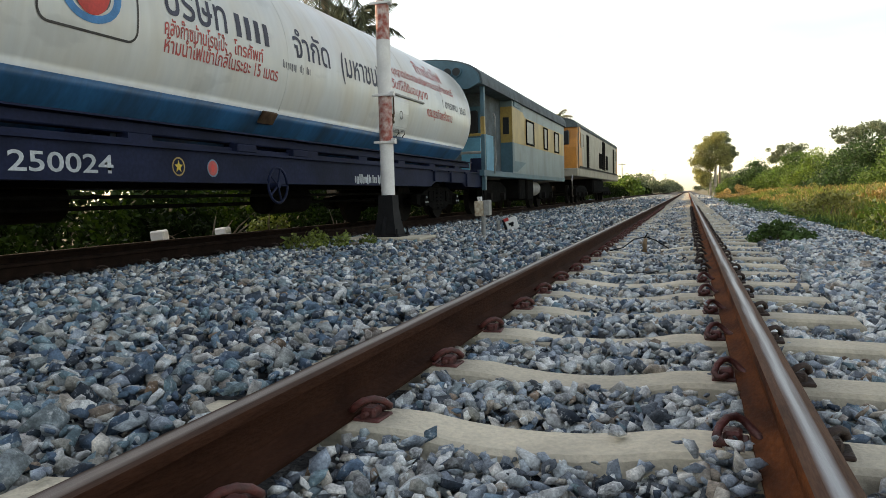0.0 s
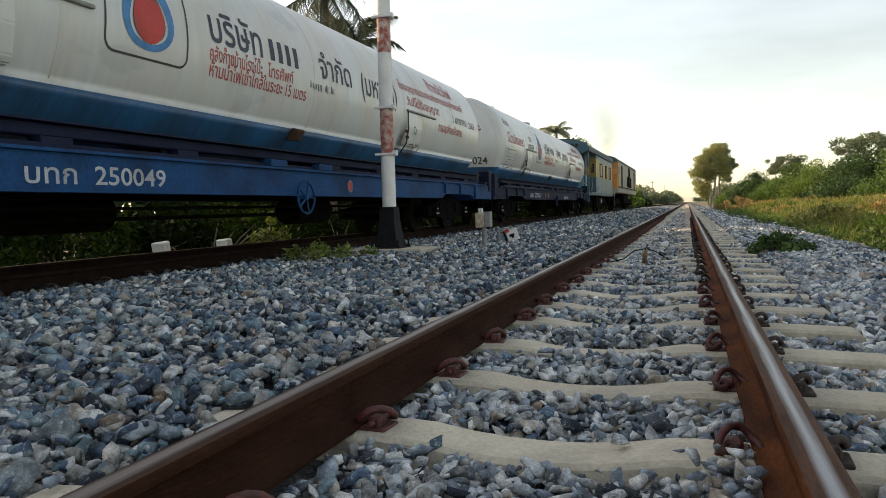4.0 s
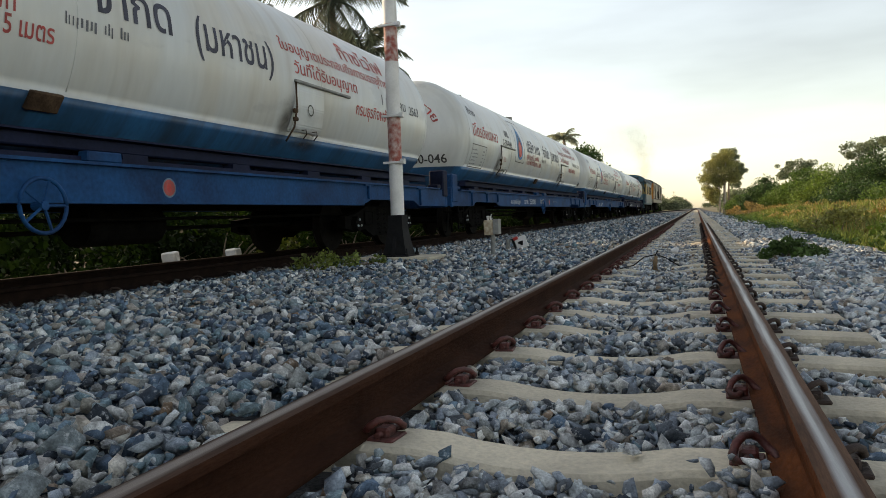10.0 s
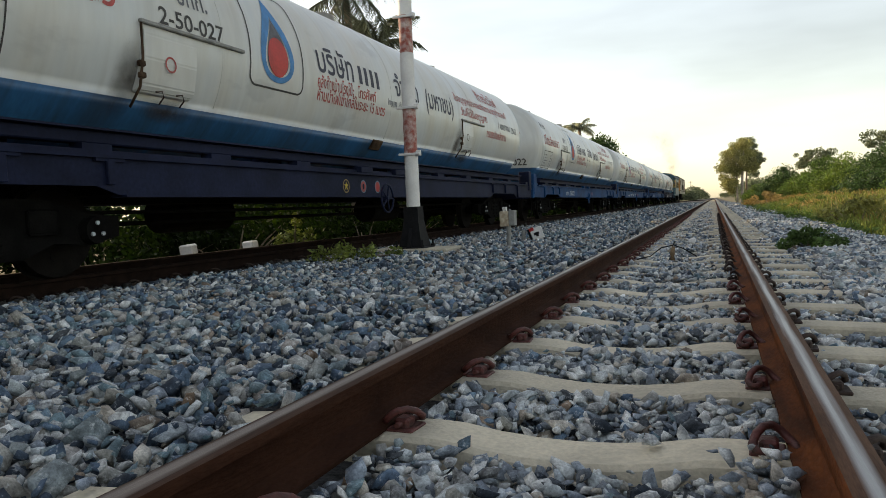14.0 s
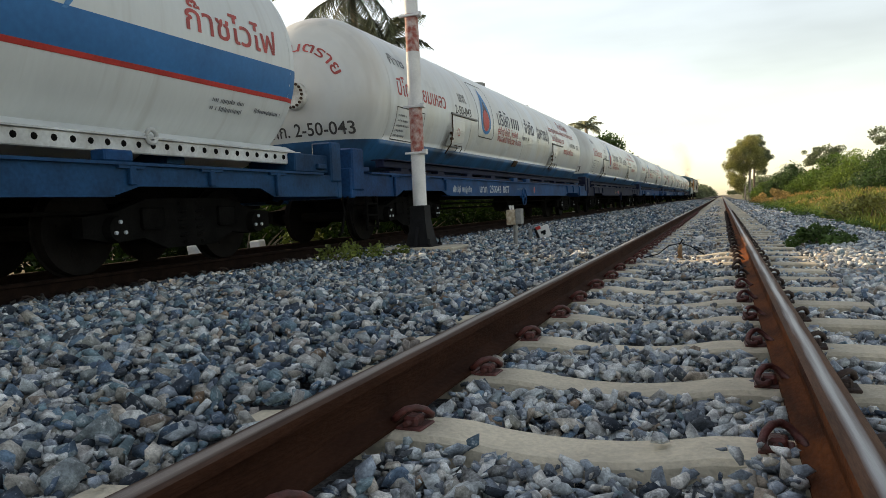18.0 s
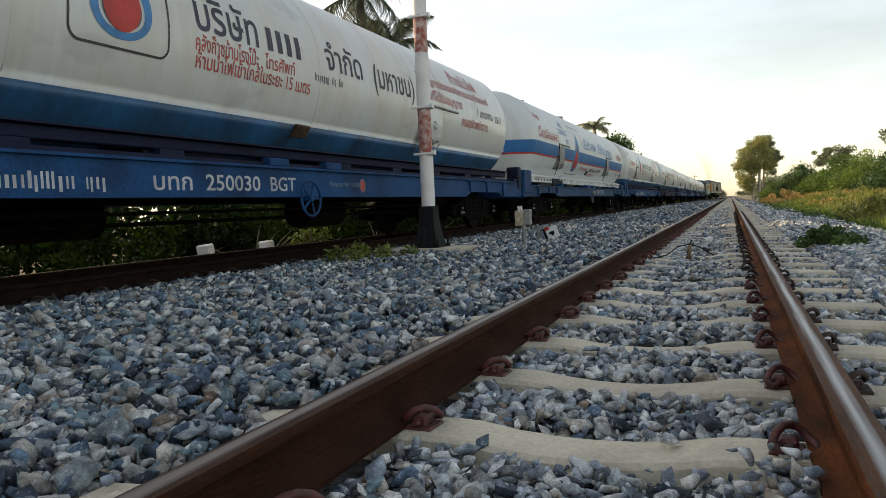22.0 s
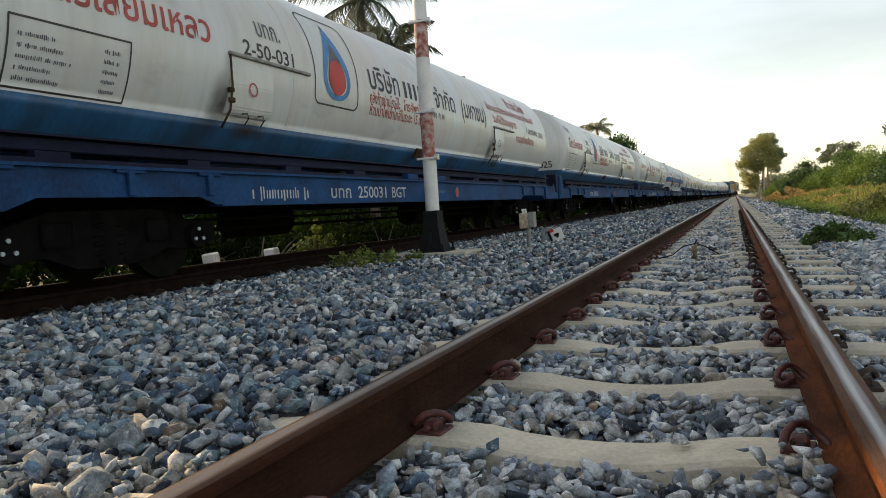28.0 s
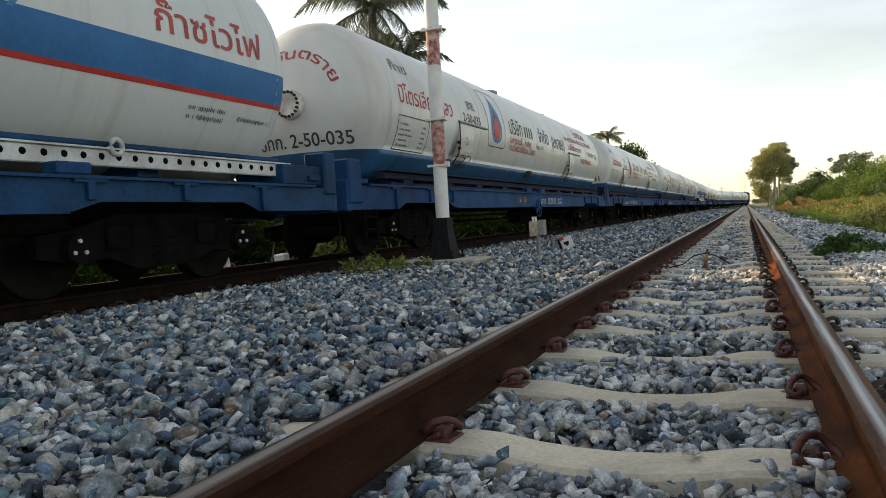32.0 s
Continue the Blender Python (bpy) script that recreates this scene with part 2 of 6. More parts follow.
def leaf_mat(name, color, color2, through=0.35, gloss=0.3):
    m = mat(name, color, rough=0.55, vary=0.3, scale=0.8, fine=9, bump=0, tint=color2, island=0.45, spec=gloss)
    nt = m.node_tree
    b = nt.nodes["Principled BSDF"]
    tr = nt.nodes.new("ShaderNodeBsdfTranslucent")
    mx = nt.nodes.new("ShaderNodeMixShader")
    mx.inputs[0].default_value = through
    src = b.inputs["Base Color"].links[0].from_socket
    br = nt.nodes.new("ShaderNodeHueSaturation")
    br.inputs["Value"].default_value, br.inputs["Saturation"].default_value = 1.6, 1.1
    nt.links.new(src, br.inputs["Color"])
    nt.links.new(br.outputs[0], tr.inputs["Color"])
    nt.links.new(b.outputs[0], mx.inputs[1])
    nt.links.new(tr.outputs[0], mx.inputs[2])
    nt.links.new(mx.outputs[0], nt.nodes["Material Output"].inputs[0])
    return m


M = {}
# left rail: the shade on its inner face is put into this darker rust
M["rust"] = mat("shaded_rusty_steel", (0.034, 0.0135, 0.0075), rough=0.85, vary=0.3, scale=16, fine=110, bump=0.3, stretch=(1, 0.25, 1), tint=(0.024, 0.009, 0.005), spec=0.08)
M["darkrust"] = mat("very_dark_rust", (0.013, 0.007, 0.005), rough=0.9, vary=0.4, scale=9, fine=90, bump=0.25, spec=0.1)
M["darkstone"] = mat("dark_brown_grey_granite", (0.07, 0.066, 0.062), rough=0.9, vary=0.5, scale=42, fine=150, bump=0.9, island=0.6, spec=0.2)
M["railtop"] = rail_head("polished_rail_head", (0.085, 0.042, 0.024), (0.33, 0.325, 0.33), 0.008, 0.75)
M["dulltop"] = rail_head("dull_rail_head", (0.05, 0.026, 0.017), (0.22, 0.185, 0.165), 0.012, 0.6)
# right rail: the sun on its inner face is put into this orange rust
M["sunlitrust"] = mat("sunlit_orange_rusty_steel", (0.125, 0.038, 0.011), rough=0.85, vary=0.35, scale=9, fine=110, bump=0.3, stretch=(1, 0.3, 1), tint=(0.05, 0.016, 0.007), spec=0.1)
M["concrete"] = mat("sleeper_concrete", (0.50, 0.44, 0.335), rough=0.88, vary=0.2, scale=4, fine=70, bump=0.3, tint=(0.39, 0.345, 0.265), random_object=0.12)
M["clip"] = mat("red_brown_clip", (0.095, 0.024, 0.019), rough=0.6, vary=0.4, scale=20, fine=120, bump=0.2, tint=(0.035, 0.018, 0.014))
M["clipdark"] = mat("rusty_dark_clip", (0.034, 0.019, 0.014), rough=0.75, vary=0.4, scale=20, fine=120, bump=0.2)
# bed kept far darker than its stones: shade of the gaps as colour
M["ballast"] = mat("gap_shade_ballast_bed", (0.05, 0.052, 0.056), rough=0.95, vary=0.55, scale=16, fine=55, bump=1.0)
M["stone"] = granite("blue_grey_granite", ((0.0, (0.028, 0.036, 0.046)), (0.12, (0.065, 0.09, 0.125)), (0.32, (0.125, 0.192, 0.272)), (0.48, (0.18, 0.275, 0.31)), (0.62, (0.28, 0.325, 0.335)), (0.74, (0.35, 0.325, 0.275)), (0.88, (0.68, 0.69, 0.67)), (1.0, (0.20, 0.13, 0.08))))
# paler mix of the same stone, with the open sky's light put into it
M["stonelit"] = granite("skylit_pale_granite", ((0.0, (0.075, 0.085, 0.095)), (0.10, (0.17, 0.195, 0.225)), (0.30, (0.33, 0.385, 0.445)), (0.50, (0.51, 0.555, 0.56)), (0.66, (0.60, 0.62, 0.61)), (0.82, (0.84, 0.84, 0.81)), (0.93, (0.56, 0.51, 0.43)), (1.0, (0.29, 0.21, 0.15))))
M["stoneone"] = mat("loose_granite_stone", (0.40, 0.41, 0.41), rough=0.9, vary=0.48, scale=36, fine=150, bump=0.7, random_object=0.6, spec=0.25)
M["soil"] = mat("dry_soil", (0.13, 0.105, 0.065), rough=0.95, vary=0.4, scale=0.5, fine=8, bump=0.6, tint=(0.08, 0.085, 0.035))
M["white"] = mat("dirty_white_tank_paint", (0.50, 0.525, 0.53), rough=0.29, vary=0.08, scale=1.1, fine=7, bump=0.015, tint=(0.505, 0.495, 0.455), stretch=(0.5, 1.6, 0.35))
M["cleanwhite"] = mat("white_tank_paint", (0.535, 0.56, 0.565), rough=0.42, vary=0.05, scale=0.9, fine=14, bump=0.01, stretch=(0.5, 1.6, 0.35))
add_streaks(M["white"], (0.20, 0.17, 0.13), 0.24, (0.3, 3.6, 0.3))
add_streaks(M["cleanwhite"], (0.27, 0.23, 0.18), 0.25)
add_streaks(M["white"], (0.30, 0.31, 0.31), 0.24, (1.5, 1.1, 2.6), 0.60, 0.66)
add_streaks(M["white"], (0.16, 0.13, 0.10), 0.30, (0.25, 1.3, 0.25), 0.66, 0.74)
M["skirt"] = mat("grimy_white_skirt_paint", (0.48, 0.50, 0.50), rough=0.6, vary=0.2, scale=3, fine=30, bump=0.05, tint=(0.34, 0.34, 0.33))
M["flange"] = mat("grimy_flange_paint", (0.56, 0.55, 0.52), rough=0.6, vary=0.2, scale=6, fine=30, bump=0.05, tint=(0.36, 0.34, 0.31))
M["grime"] = stain_mat("brown_grime_smear", (0.055, 0.04, 0.028), 0.6)
M["frameteal"] = mat("dark_blue_frame_paint", (0.006, 0.044, 0.112), rough=0.6, vary=0.3, scale=2.2, fine=26, bump=0.05, tint=(0.005, 0.026, 0.064), spec=0.15)
M["rustpost"] = mat("brown_rusty_bar", (0.07, 0.045, 0.03), rough=0.9, vary=0.4, scale=9, fine=60, bump=0.2, spec=0.1)
M["blue"] = mat("blue_tank_paint", (0.016, 0.092, 0.212), rough=0.45, vary=0.25, scale=1.4, fine=18, bump=0.03, tint=(0.014, 0.06, 0.13), stretch=(0.5, 1.6, 0.5))
add_streaks(M["blue"], (0.022, 0.022, 0.024), 0.6, (0.3, 4.0, 0.4), 0.5, 0.72)
M["brightblue"] = mat("bright_blue_paint", (0.018, 0.125, 0.31), spec=0.3, rough=0.55, vary=0.15, scale=1.4, fine=18, bump=0.02)
M["frameblue"] = mat("worn_blue_frame_paint", (0.005, 0.047, 0.135), rough=0.65, vary=0.35, scale=2.2, fine=26, bump=0.06, tint=(0.007, 0.028, 0.080), spec=0.16)
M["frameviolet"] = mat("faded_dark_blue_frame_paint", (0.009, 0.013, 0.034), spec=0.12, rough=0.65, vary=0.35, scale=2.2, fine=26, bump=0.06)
M["stripered"] = mat("red_paint", (0.42, 0.03, 0.025), rough=0.5, vary=0.2, scale=3, fine=40, bump=0.02)
M["letterred"] = mat("faded_red_lettering", (0.36, 0.06, 0.055), rough=0.6, vary=0.3, scale=6, fine=60, bump=0)
M["letternavy"] = mat("dark_navy_lettering", (0.035, 0.038, 0.062), rough=0.6, vary=0.35, scale=6, fine=60, bump=0)
M["letterblack"] = mat("black_lettering", (0.04, 0.038, 0.038), rough=0.6, vary=0.3, scale=6, fine=60, bump=0)
M["lettergrey"] = mat("grey_blue_lettering", (0.10, 0.105, 0.12), rough=0.6, vary=0.4, scale=6, fine=60, bump=0)
M["letterwhite"] = mat("white_lettering", (0.36, 0.39, 0.42), rough=0.6, vary=0.25, scale=6, fine=60, bump=0)
M["letterfaint"] = mat("faint_stencil_paint", (0.10, 0.16, 0.22), rough=0.7, vary=0.3, scale=6, fine=60, bump=0)
M["staryellow"] = mat("yellow_emblem_paint", (0.50, 0.36, 0.04), rough=0.6, vary=0.25, scale=9, fine=60, bump=0)
M["letterblue"] = mat("blue_lettering", (0.04, 0.19, 0.42), rough=0.55, vary=0.2, scale=6, fine=60, bump=0)
# two near-black tones with very little gloss
M["under"] = mat("near_black_running_gear", (0.006, 0.0058, 0.0055), rough=0.95, vary=0.4, scale=5, fine=50, bump=0.2, spec=0.03)
M["wheel"] = mat("near_black_wheel_steel", (0.008, 0.007, 0.0065), rough=0.9, vary=0.3, scale=8, fine=50, bump=0.1, spec=0.1)
M["black"] = mat("black_post_paint", (0.010, 0.010, 0.011), rough=0.7, vary=0.3, scale=8, fine=60, bump=0.08, spec=0.15)
M["postwhite"] = mat("chalky_white_post_paint", (0.62, 0.61, 0.60), rough=0.6, vary=0.1, scale=5, fine=50, bump=0.08)
M["postred"] = mat("peeling_red_post_paint", (0.24, 0.06, 0.045), rough=0.7, vary=0.3, scale=13, fine=60, bump=0.2, tint=(0.50, 0.40, 0.37))
M["boxcream"] = mat("weathered_cream_paint", (0.45, 0.40, 0.30), rough=0.7, vary=0.25, scale=14, fine=60, bump=0.1, tint=(0.2, 0.11, 0.06))
M["grey"] = mat("weathered_grey_steel", (0.22, 0.22, 0.21), rough=0.6, vary=0.25, scale=8, fine=60, bump=0.1)
M["lblue"] = mat("loco_blue_grey_paint", (0.04, 0.10, 0.135), rough=0.5, vary=0.2, scale=2, fine=20, bump=0.03)
M["lpale"] = mat("loco_pale_grey_blue_paint", (0.105, 0.155, 0.175), rough=0.45, vary=0.15, scale=2, fine=20, bump=0.03)
M["lcyan"] = mat("loco_light_blue_door", (0.075, 0.235, 0.34), rough=0.45, vary=0.15, scale=3, fine=20, bump=0.02)
M["lyellow"] = mat("loco_yellow_paint", (0.28, 0.19, 0.05), rough=0.45, vary=0.2, scale=2, fine=20, bump=0.03)
M["lorange"] = mat("loco_orange_paint", (0.40, 0.16, 0.025), rough=0.42, vary=0.2, scale=2, fine=20, bump=0.03)
M["lcream"] = mat("loco_cream_grey_paint", (0.21, 0.195, 0.16), rough=0.45, vary=0.2, scale=2, fine=20, bump=0.03)
M["lroof"] = mat("loco_sooty_roof", (0.06, 0.078, 0.088), rough=0.75, vary=0.4, scale=2, fine=20, bump=0.05)
add_streaks(M["lpale"], (0.03, 0.032, 0.034), 0.55, (0.3, 2.2, 0.5), 0.5, 0.72)
add_streaks(M["lcream"], (0.05, 0.04, 0.032), 0.55, (0.3, 2.0, 0.4), 0.5, 0.72)
add_streaks(M["lyellow"], (0.06, 0.045, 0.02), 0.45, (0.3, 2.6, 0.4), 0.5, 0.72)
M["glass"] = mat("dark_window_glass", (0.015, 0.016, 0.018), rough=0.3, spec=0.25, vary=0.1, scale=2, fine=10, bump=0)
M["bark"] = mat("grey_brown_bark", (0.20, 0.16, 0.12), rough=0.9, vary=0.4, scale=4, fine=30, bump=0.5)
M["palebark"] = mat("pale_bark", (0.36, 0.32, 0.27), rough=0.9, vary=0.3, scale=4, fine=30, bump=0.4)
M["leaf"] = leaf_mat("green_foliage", (0.115, 0.165, 0.034), (0.05, 0.085, 0.02), 0.28)
# shade of the backlit hedge is put into these two near-black greens
M["hedge"] = leaf_mat("shaded_hedge_foliage", (0.015, 0.028, 0.005), (0.004, 0.008, 0.0015), 0.24, 0.04)
M["hedgedark"] = leaf_mat("deep_shaded_hedge_foliage", (0.008, 0.015, 0.004), (0.003, 0.006, 0.0015), 0.12, 0.03)
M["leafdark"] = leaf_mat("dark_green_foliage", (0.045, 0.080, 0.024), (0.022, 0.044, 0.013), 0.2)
M["leafmid"] = leaf_mat("mid_green_foliage", (0.085, 0.135, 0.03), (0.04, 0.07, 0.018), 0.25)
M["leafyellow"] = leaf_mat("yellow_green_foliage", (0.20, 0.195, 0.06), (0.125, 0.13, 0.042), 0.3)
M["leafolive"] = leaf_mat("olive_foliage", (0.235, 0.23, 0.09), (0.14, 0.14, 0.058), 0.32)
M["weed"] = leaf_mat("weed_green", (0.075, 0.125, 0.035), (0.04, 0.07, 0.02), 0.25)
# distance haze is put into these paler, greyer leaf colours
M["leafhaze"] = leaf_mat("haze_paled_foliage", (0.13, 0.15, 0.09), (0.09, 0.11, 0.07))
M["farpalm"] = leaf_mat("haze_paled_palm_green", (0.24, 0.25, 0.19), (0.17, 0.18, 0.13), 0.5)
M["palm"] = leaf_mat("palm_frond_green", (0.075, 0.088, 0.06), (0.045, 0.052, 0.036), 0.35)
M["grass"] = leaf_mat("green_grass", (0.16, 0.185, 0.045), (0.10, 0.13, 0.03), 0.25)
M["drygrass"] = leaf_mat("dry_straw_grass", (0.36, 0.245, 0.10), (0.22, 0.16, 0.06), 0.25)
M["soot"] = mat("brown_exhaust_soot", (0.30, 0.22, 0.17), rough=1.0, vary=0.2, scale=1, fine=4, bump=0, spec=0.0)
M["dead"] = mat("dead_brown_stalk", (0.20, 0.13, 0.07), rough=0.9, vary=0.3, scale=20, fine=90, bump=0.2)


# ---- builders ----
def link_mesh(name, me, material, parent=None, label="", kind=""):
    for m in (material if isinstance(material, (list, tuple)) else [material]):
        me.materials.append(m)
    ob = new(name, me)
    if parent is not None:
        ob.parent = parent
    if label:
        tagged(ob, label=label)
    if kind:
        tagged(ob, kind=kind)
    return ob


def part(name, bm, material, parent=None, label="", smooth=False, kind=""):
    """One mesh object out of a bmesh, under a thing or a part."""
    me = bpy.data.meshes.new(name)
    bm.to_mesh(me)
    bm.free()
    if smooth:
        for p in me.polygons:
            p.use_smooth = True
        me.set_sharp_from_angle(angle=radians(40))
    return link_mesh(name, me, material, parent, label, kind)


def thing(name, m=None, label="", category="", group="", kind=""):
    ob = new(name)
    if m is not None:
        ob.matrix_basis = m
    return tagged(ob, label, category, group, kind)


def box(bm, x0, x1, y0, y1, z0, z1, bevel=0.0, mi=0, rot=None):
    geo = bmesh.ops.create_cube(bm, size=1.0)
    vs = geo["verts"]
    m = Matrix.Translation(((x0 + x1) / 2, (y0 + y1) / 2, (z0 + z1) / 2)) @ (rot or Matrix()) @ Matrix.Diagonal((abs(x1 - x0), abs(y1 - y0), abs(z1 - z0), 1))
    bmesh.ops.transform(bm, matrix=m, verts=vs)
    fs = {f for v in vs for f in v.link_faces}
    for f in fs:
        f.material_index = mi
    if bevel:
        es = list({e for v in vs for e in v.link_edges})
        bmesh.ops.bevel(bm, geom=es, offset=bevel, segments=1, affect="EDGES")
    return bm


def cyl(bm, p0, p1, r0, r1=None, seg=16, mi=0, caps=True):
    p0, p1 = Vector(p0), Vector(p1)
    r1 = r0 if r1 is None else r1
    d = p1 - p0
    m = Matrix.Translation((p0 + p1) / 2) @ d.to_track_quat("Z", "Y").to_matrix().to_4x4()
    geo = bmesh.ops.create_cone(bm, cap_ends=caps, segments=seg, radius1=r0, radius2=r1, depth=d.length, matrix=m)
    for f in {f for v in geo["verts"] for f in v.link_faces}:
        f.material_index = mi
    return bm


def tube(bm, pts, r, seg=8, mi=0):
    """A round bar along points; r is one radius or one for each point."""
    rings = []
    n = len(pts)
    pts = [Vector(p) for p in pts]
    for i, p in enumerate(pts):
        d = (pts[min(i + 1, n - 1)] - pts[max(i - 1, 0)]).normalized()
        q = d.to_track_quat("Z", "Y")
        ri = r[i] if isinstance(r, (list, tuple)) else r
        rings.append([bm.verts.new(p + q @ Vector((math.cos(a) * ri, math.sin(a) * ri, 0))) for a in [2 * math.pi * k / seg for k in range(seg)]])
    for a, b in zip(rings, rings[1:]):
        for k in range(seg):
            f = bm.faces.new((a[k], a[(k + 1) % seg], b[(k + 1) % seg], b[k]))
            f.smooth, f.material_index = True, mi
    bm.faces.new(list(reversed(rings[0]))).material_index = mi
    bm.faces.new(rings[-1]).material_index = mi
    return bm


def extrude_y(profile, y0, y1, mats=None):
    """A closed x-z outline (counter-clockwise seen from -y) drawn out along y."""
    bm = bmesh.new()
    a = [bm.verts.new((x, y0, z)) for x, z in profile]
    b = [bm.verts.new((x, y1, z)) for x, z in profile]
    n = len(a)
    for i in range(n):
        f = bm.faces.new((a[i], a[(i + 1) % n], b[(i + 1) % n], b[i]))
        f.material_index = mats[i] if mats else 0
    bm.faces.new(list(reversed(a)))
    bm.faces.new(b)
    bmesh.ops.recalc_face_normals(bm, faces=bm.faces)
    return bm


def mesh_np(name, verts, faces):
    """A mesh from arrays of places and of faces with one corner count."""
    me = bpy.data.meshes.new(name)
    nf, k = faces.shape
    me.vertices.add(len(verts))
    me.vertices.foreach_set("co", np.ascontiguousarray(verts, dtype=np.float32).ravel())
    me.loops.add(nf * k)
    me.loops.foreach_set("vertex_index", np.ascontiguousarray(faces, dtype=np.int32).ravel())
    me.polygons.add(nf)
    me.polygons.foreach_set("loop_start", np.arange(0, nf * k, k, dtype=np.int32))
    me.update(calc_edges=True)
    return me


rng = np.random.default_rng(7)


def turns(n, r=rng):
    """n random turns as matrices."""
    q = r.normal(size=(n, 4))
    q /= np.linalg.norm(q, axis=1, keepdims=True)
    w, x, y, z = q.T
    return np.stack([1 - 2 * (y * y + z * z), 2 * (x * y - w * z), 2 * (x * z + w * y), 2 * (x * y + w * z), 1 - 2 * (x * x + z * z), 2 * (y * z - w * x),
                     2 * (x * z - w * y), 2 * (y * z + w * x), 1 - 2 * (x * x + y * y)], 1).reshape(n, 3, 3)


def leaves(centres, radii, n, size, squash=0.8, r=rng, droop=0.0):
    """n small folded leaves spread over clumps, denser towards their skins. Returns places and triangles."""
    centres, radii = np.asarray(centres, float), np.asarray(radii, float)
    w = radii ** 2
    idx = r.choice(len(centres), n, p=w / w.sum())
    d = r.normal(size=(n, 3))
    d /= np.linalg.norm(d, axis=1, keepdims=True)
    rad = radii[idx] * np.clip(r.normal(0.85, 0.22, n), 0.2, 1.35)
    p = centres[idx] + d * rad[:, None] * (1, 1, squash)
    t = turns(n, r)
    s = size * r.uniform(0.6, 1.4, n)
    quad = np.array([(0, -0.5, 0), (0.28, 0, 0.06), (0, 0.5, 0), (-0.28, 0, 0.06)])
    v = np.einsum("nij,kj->nki", t, quad) * s[:, None, None] + p[:, None, :]
    v[:, 2, 2] -= droop * s
    f = (np.arange(n)[:, None] * 4 + np.array([0, 1, 2, 0, 2, 3])).reshape(-1, 3)
    return v.reshape(-1, 3), f

# ---- ground, ballast bed and the two tracks ----
XT, ZT = -5.45, -0.03                  # middle and rail height of the train's track; the camera's own track lies at x 0, rail tops at z 0
PITCH = 0.6
SLEEPER_Y = 1.93


def siding_x(y):
    """The train's track runs straight, then swings over to join the main line far ahead."""
    t = min(max((y - 140.0) / 75.0, 0.0), 1.0)
    return XT * (1 - t * t * (3 - 2 * t))


def bed_height(x):
    """Height of the ballast's surface across the line."""
    return np.interp(x, [-9.5, -8.2, -7.0, -6.2, -4.7, -4.2, -2.6, -1.02, -0.62, -0.4, 0.4, 0.62, 1.02, 1.35, 2.7, 3.6],
                     [-0.75, -0.32, -0.22, -0.19, -0.19, -0.15, -0.125, -0.145, -0.172, -0.172, -0.172, -0.175, -0.190, -0.165, -0.30, -0.75])


def ground():
    bm = bmesh.new()
    xs = [-2500, -600, -200, -80, -40, -20, -12, -8, 0, 4, 8, 14, 22, 40, 80, 200, 600, 2500]
    ys = [-600, -100, -30, 0, 15, 30, 50, 80, 120, 200, 400, 900, 2500, 4500]
    grid = [[bm.verts.new((x, y, -0.6 + (0.5 * noise.noise(Vector((x, y, 3)) * 0.03) if 6 < abs(x) < 500 else 0) + (0.35 if x > 6 else 0))) for x in xs] for y in ys]
    for a, b in zip(grid, grid[1:]):
        for i in range(len(xs) - 1):
            bm.faces.new((a[i], a[i + 1], b[i + 1], b[i]))
    tagged(part("ground", bm, M["soil"], smooth=True), "dry soil with grass beside the railway line", "ground", kind="structure")
    xs = np.array([-9.5, -8.2, -7.0, -6.2, -4.7, -4.2, -3.4, -2.6, -1.7, -0.85, -0.62, -0.4, 0, 0.4, 0.62, 0.85, 1.4, 1.9, 2.3, 2.7, 3.6])
    ys = np.concatenate([np.arange(-6, 40, 1.0), np.arange(40, 200, 8.0), np.arange(200, 1000, 80.0)])
    gx, gy = np.meshgrid(xs, ys)
    gz = bed_height(gx) - 0.05
    v = np.stack([gx, gy, gz], -1).reshape(-1, 3)
    nx, ny = len(xs), len(ys)
    i = (np.arange(ny - 1)[:, None] * nx + np.arange(nx - 1)).ravel()
    bed = link_mesh("ballast_bed", mesh_np("ballast_bed", v, np.stack([i, i + 1, i + nx + 1, i + nx], 1)), M["ballast"])
    return tagged(bed, "bed of crushed granite under both tracks, darkened as shade between stones", "ballast", kind="structure")


BED = ground()

RAIL = [(-0.0625, -0.150), (0.0625, -0.150), (0.0625, -0.140), (0.020, -0.122), (0.009, -0.112), (0.009, -0.045), (0.014, -0.038), (0.034, -0.030), (0.0355, -0.013), (0.033, -0.006), (0.025, -0.0022), (0.014, -0.0005),
        (-0.014, -0.0005), (-0.025, -0.0022), (-0.033, -0.006), (-0.0355, -0.013), (-0.034, -0.030), (-0.014, -0.038), (-0.009, -0.045), (-0.009, -0.112), (-0.020, -0.122), (-0.0625, -0.140)]
RAIL_MATS = [0] * 9 + [2, 2, 1, 2, 2] + [0] * 8


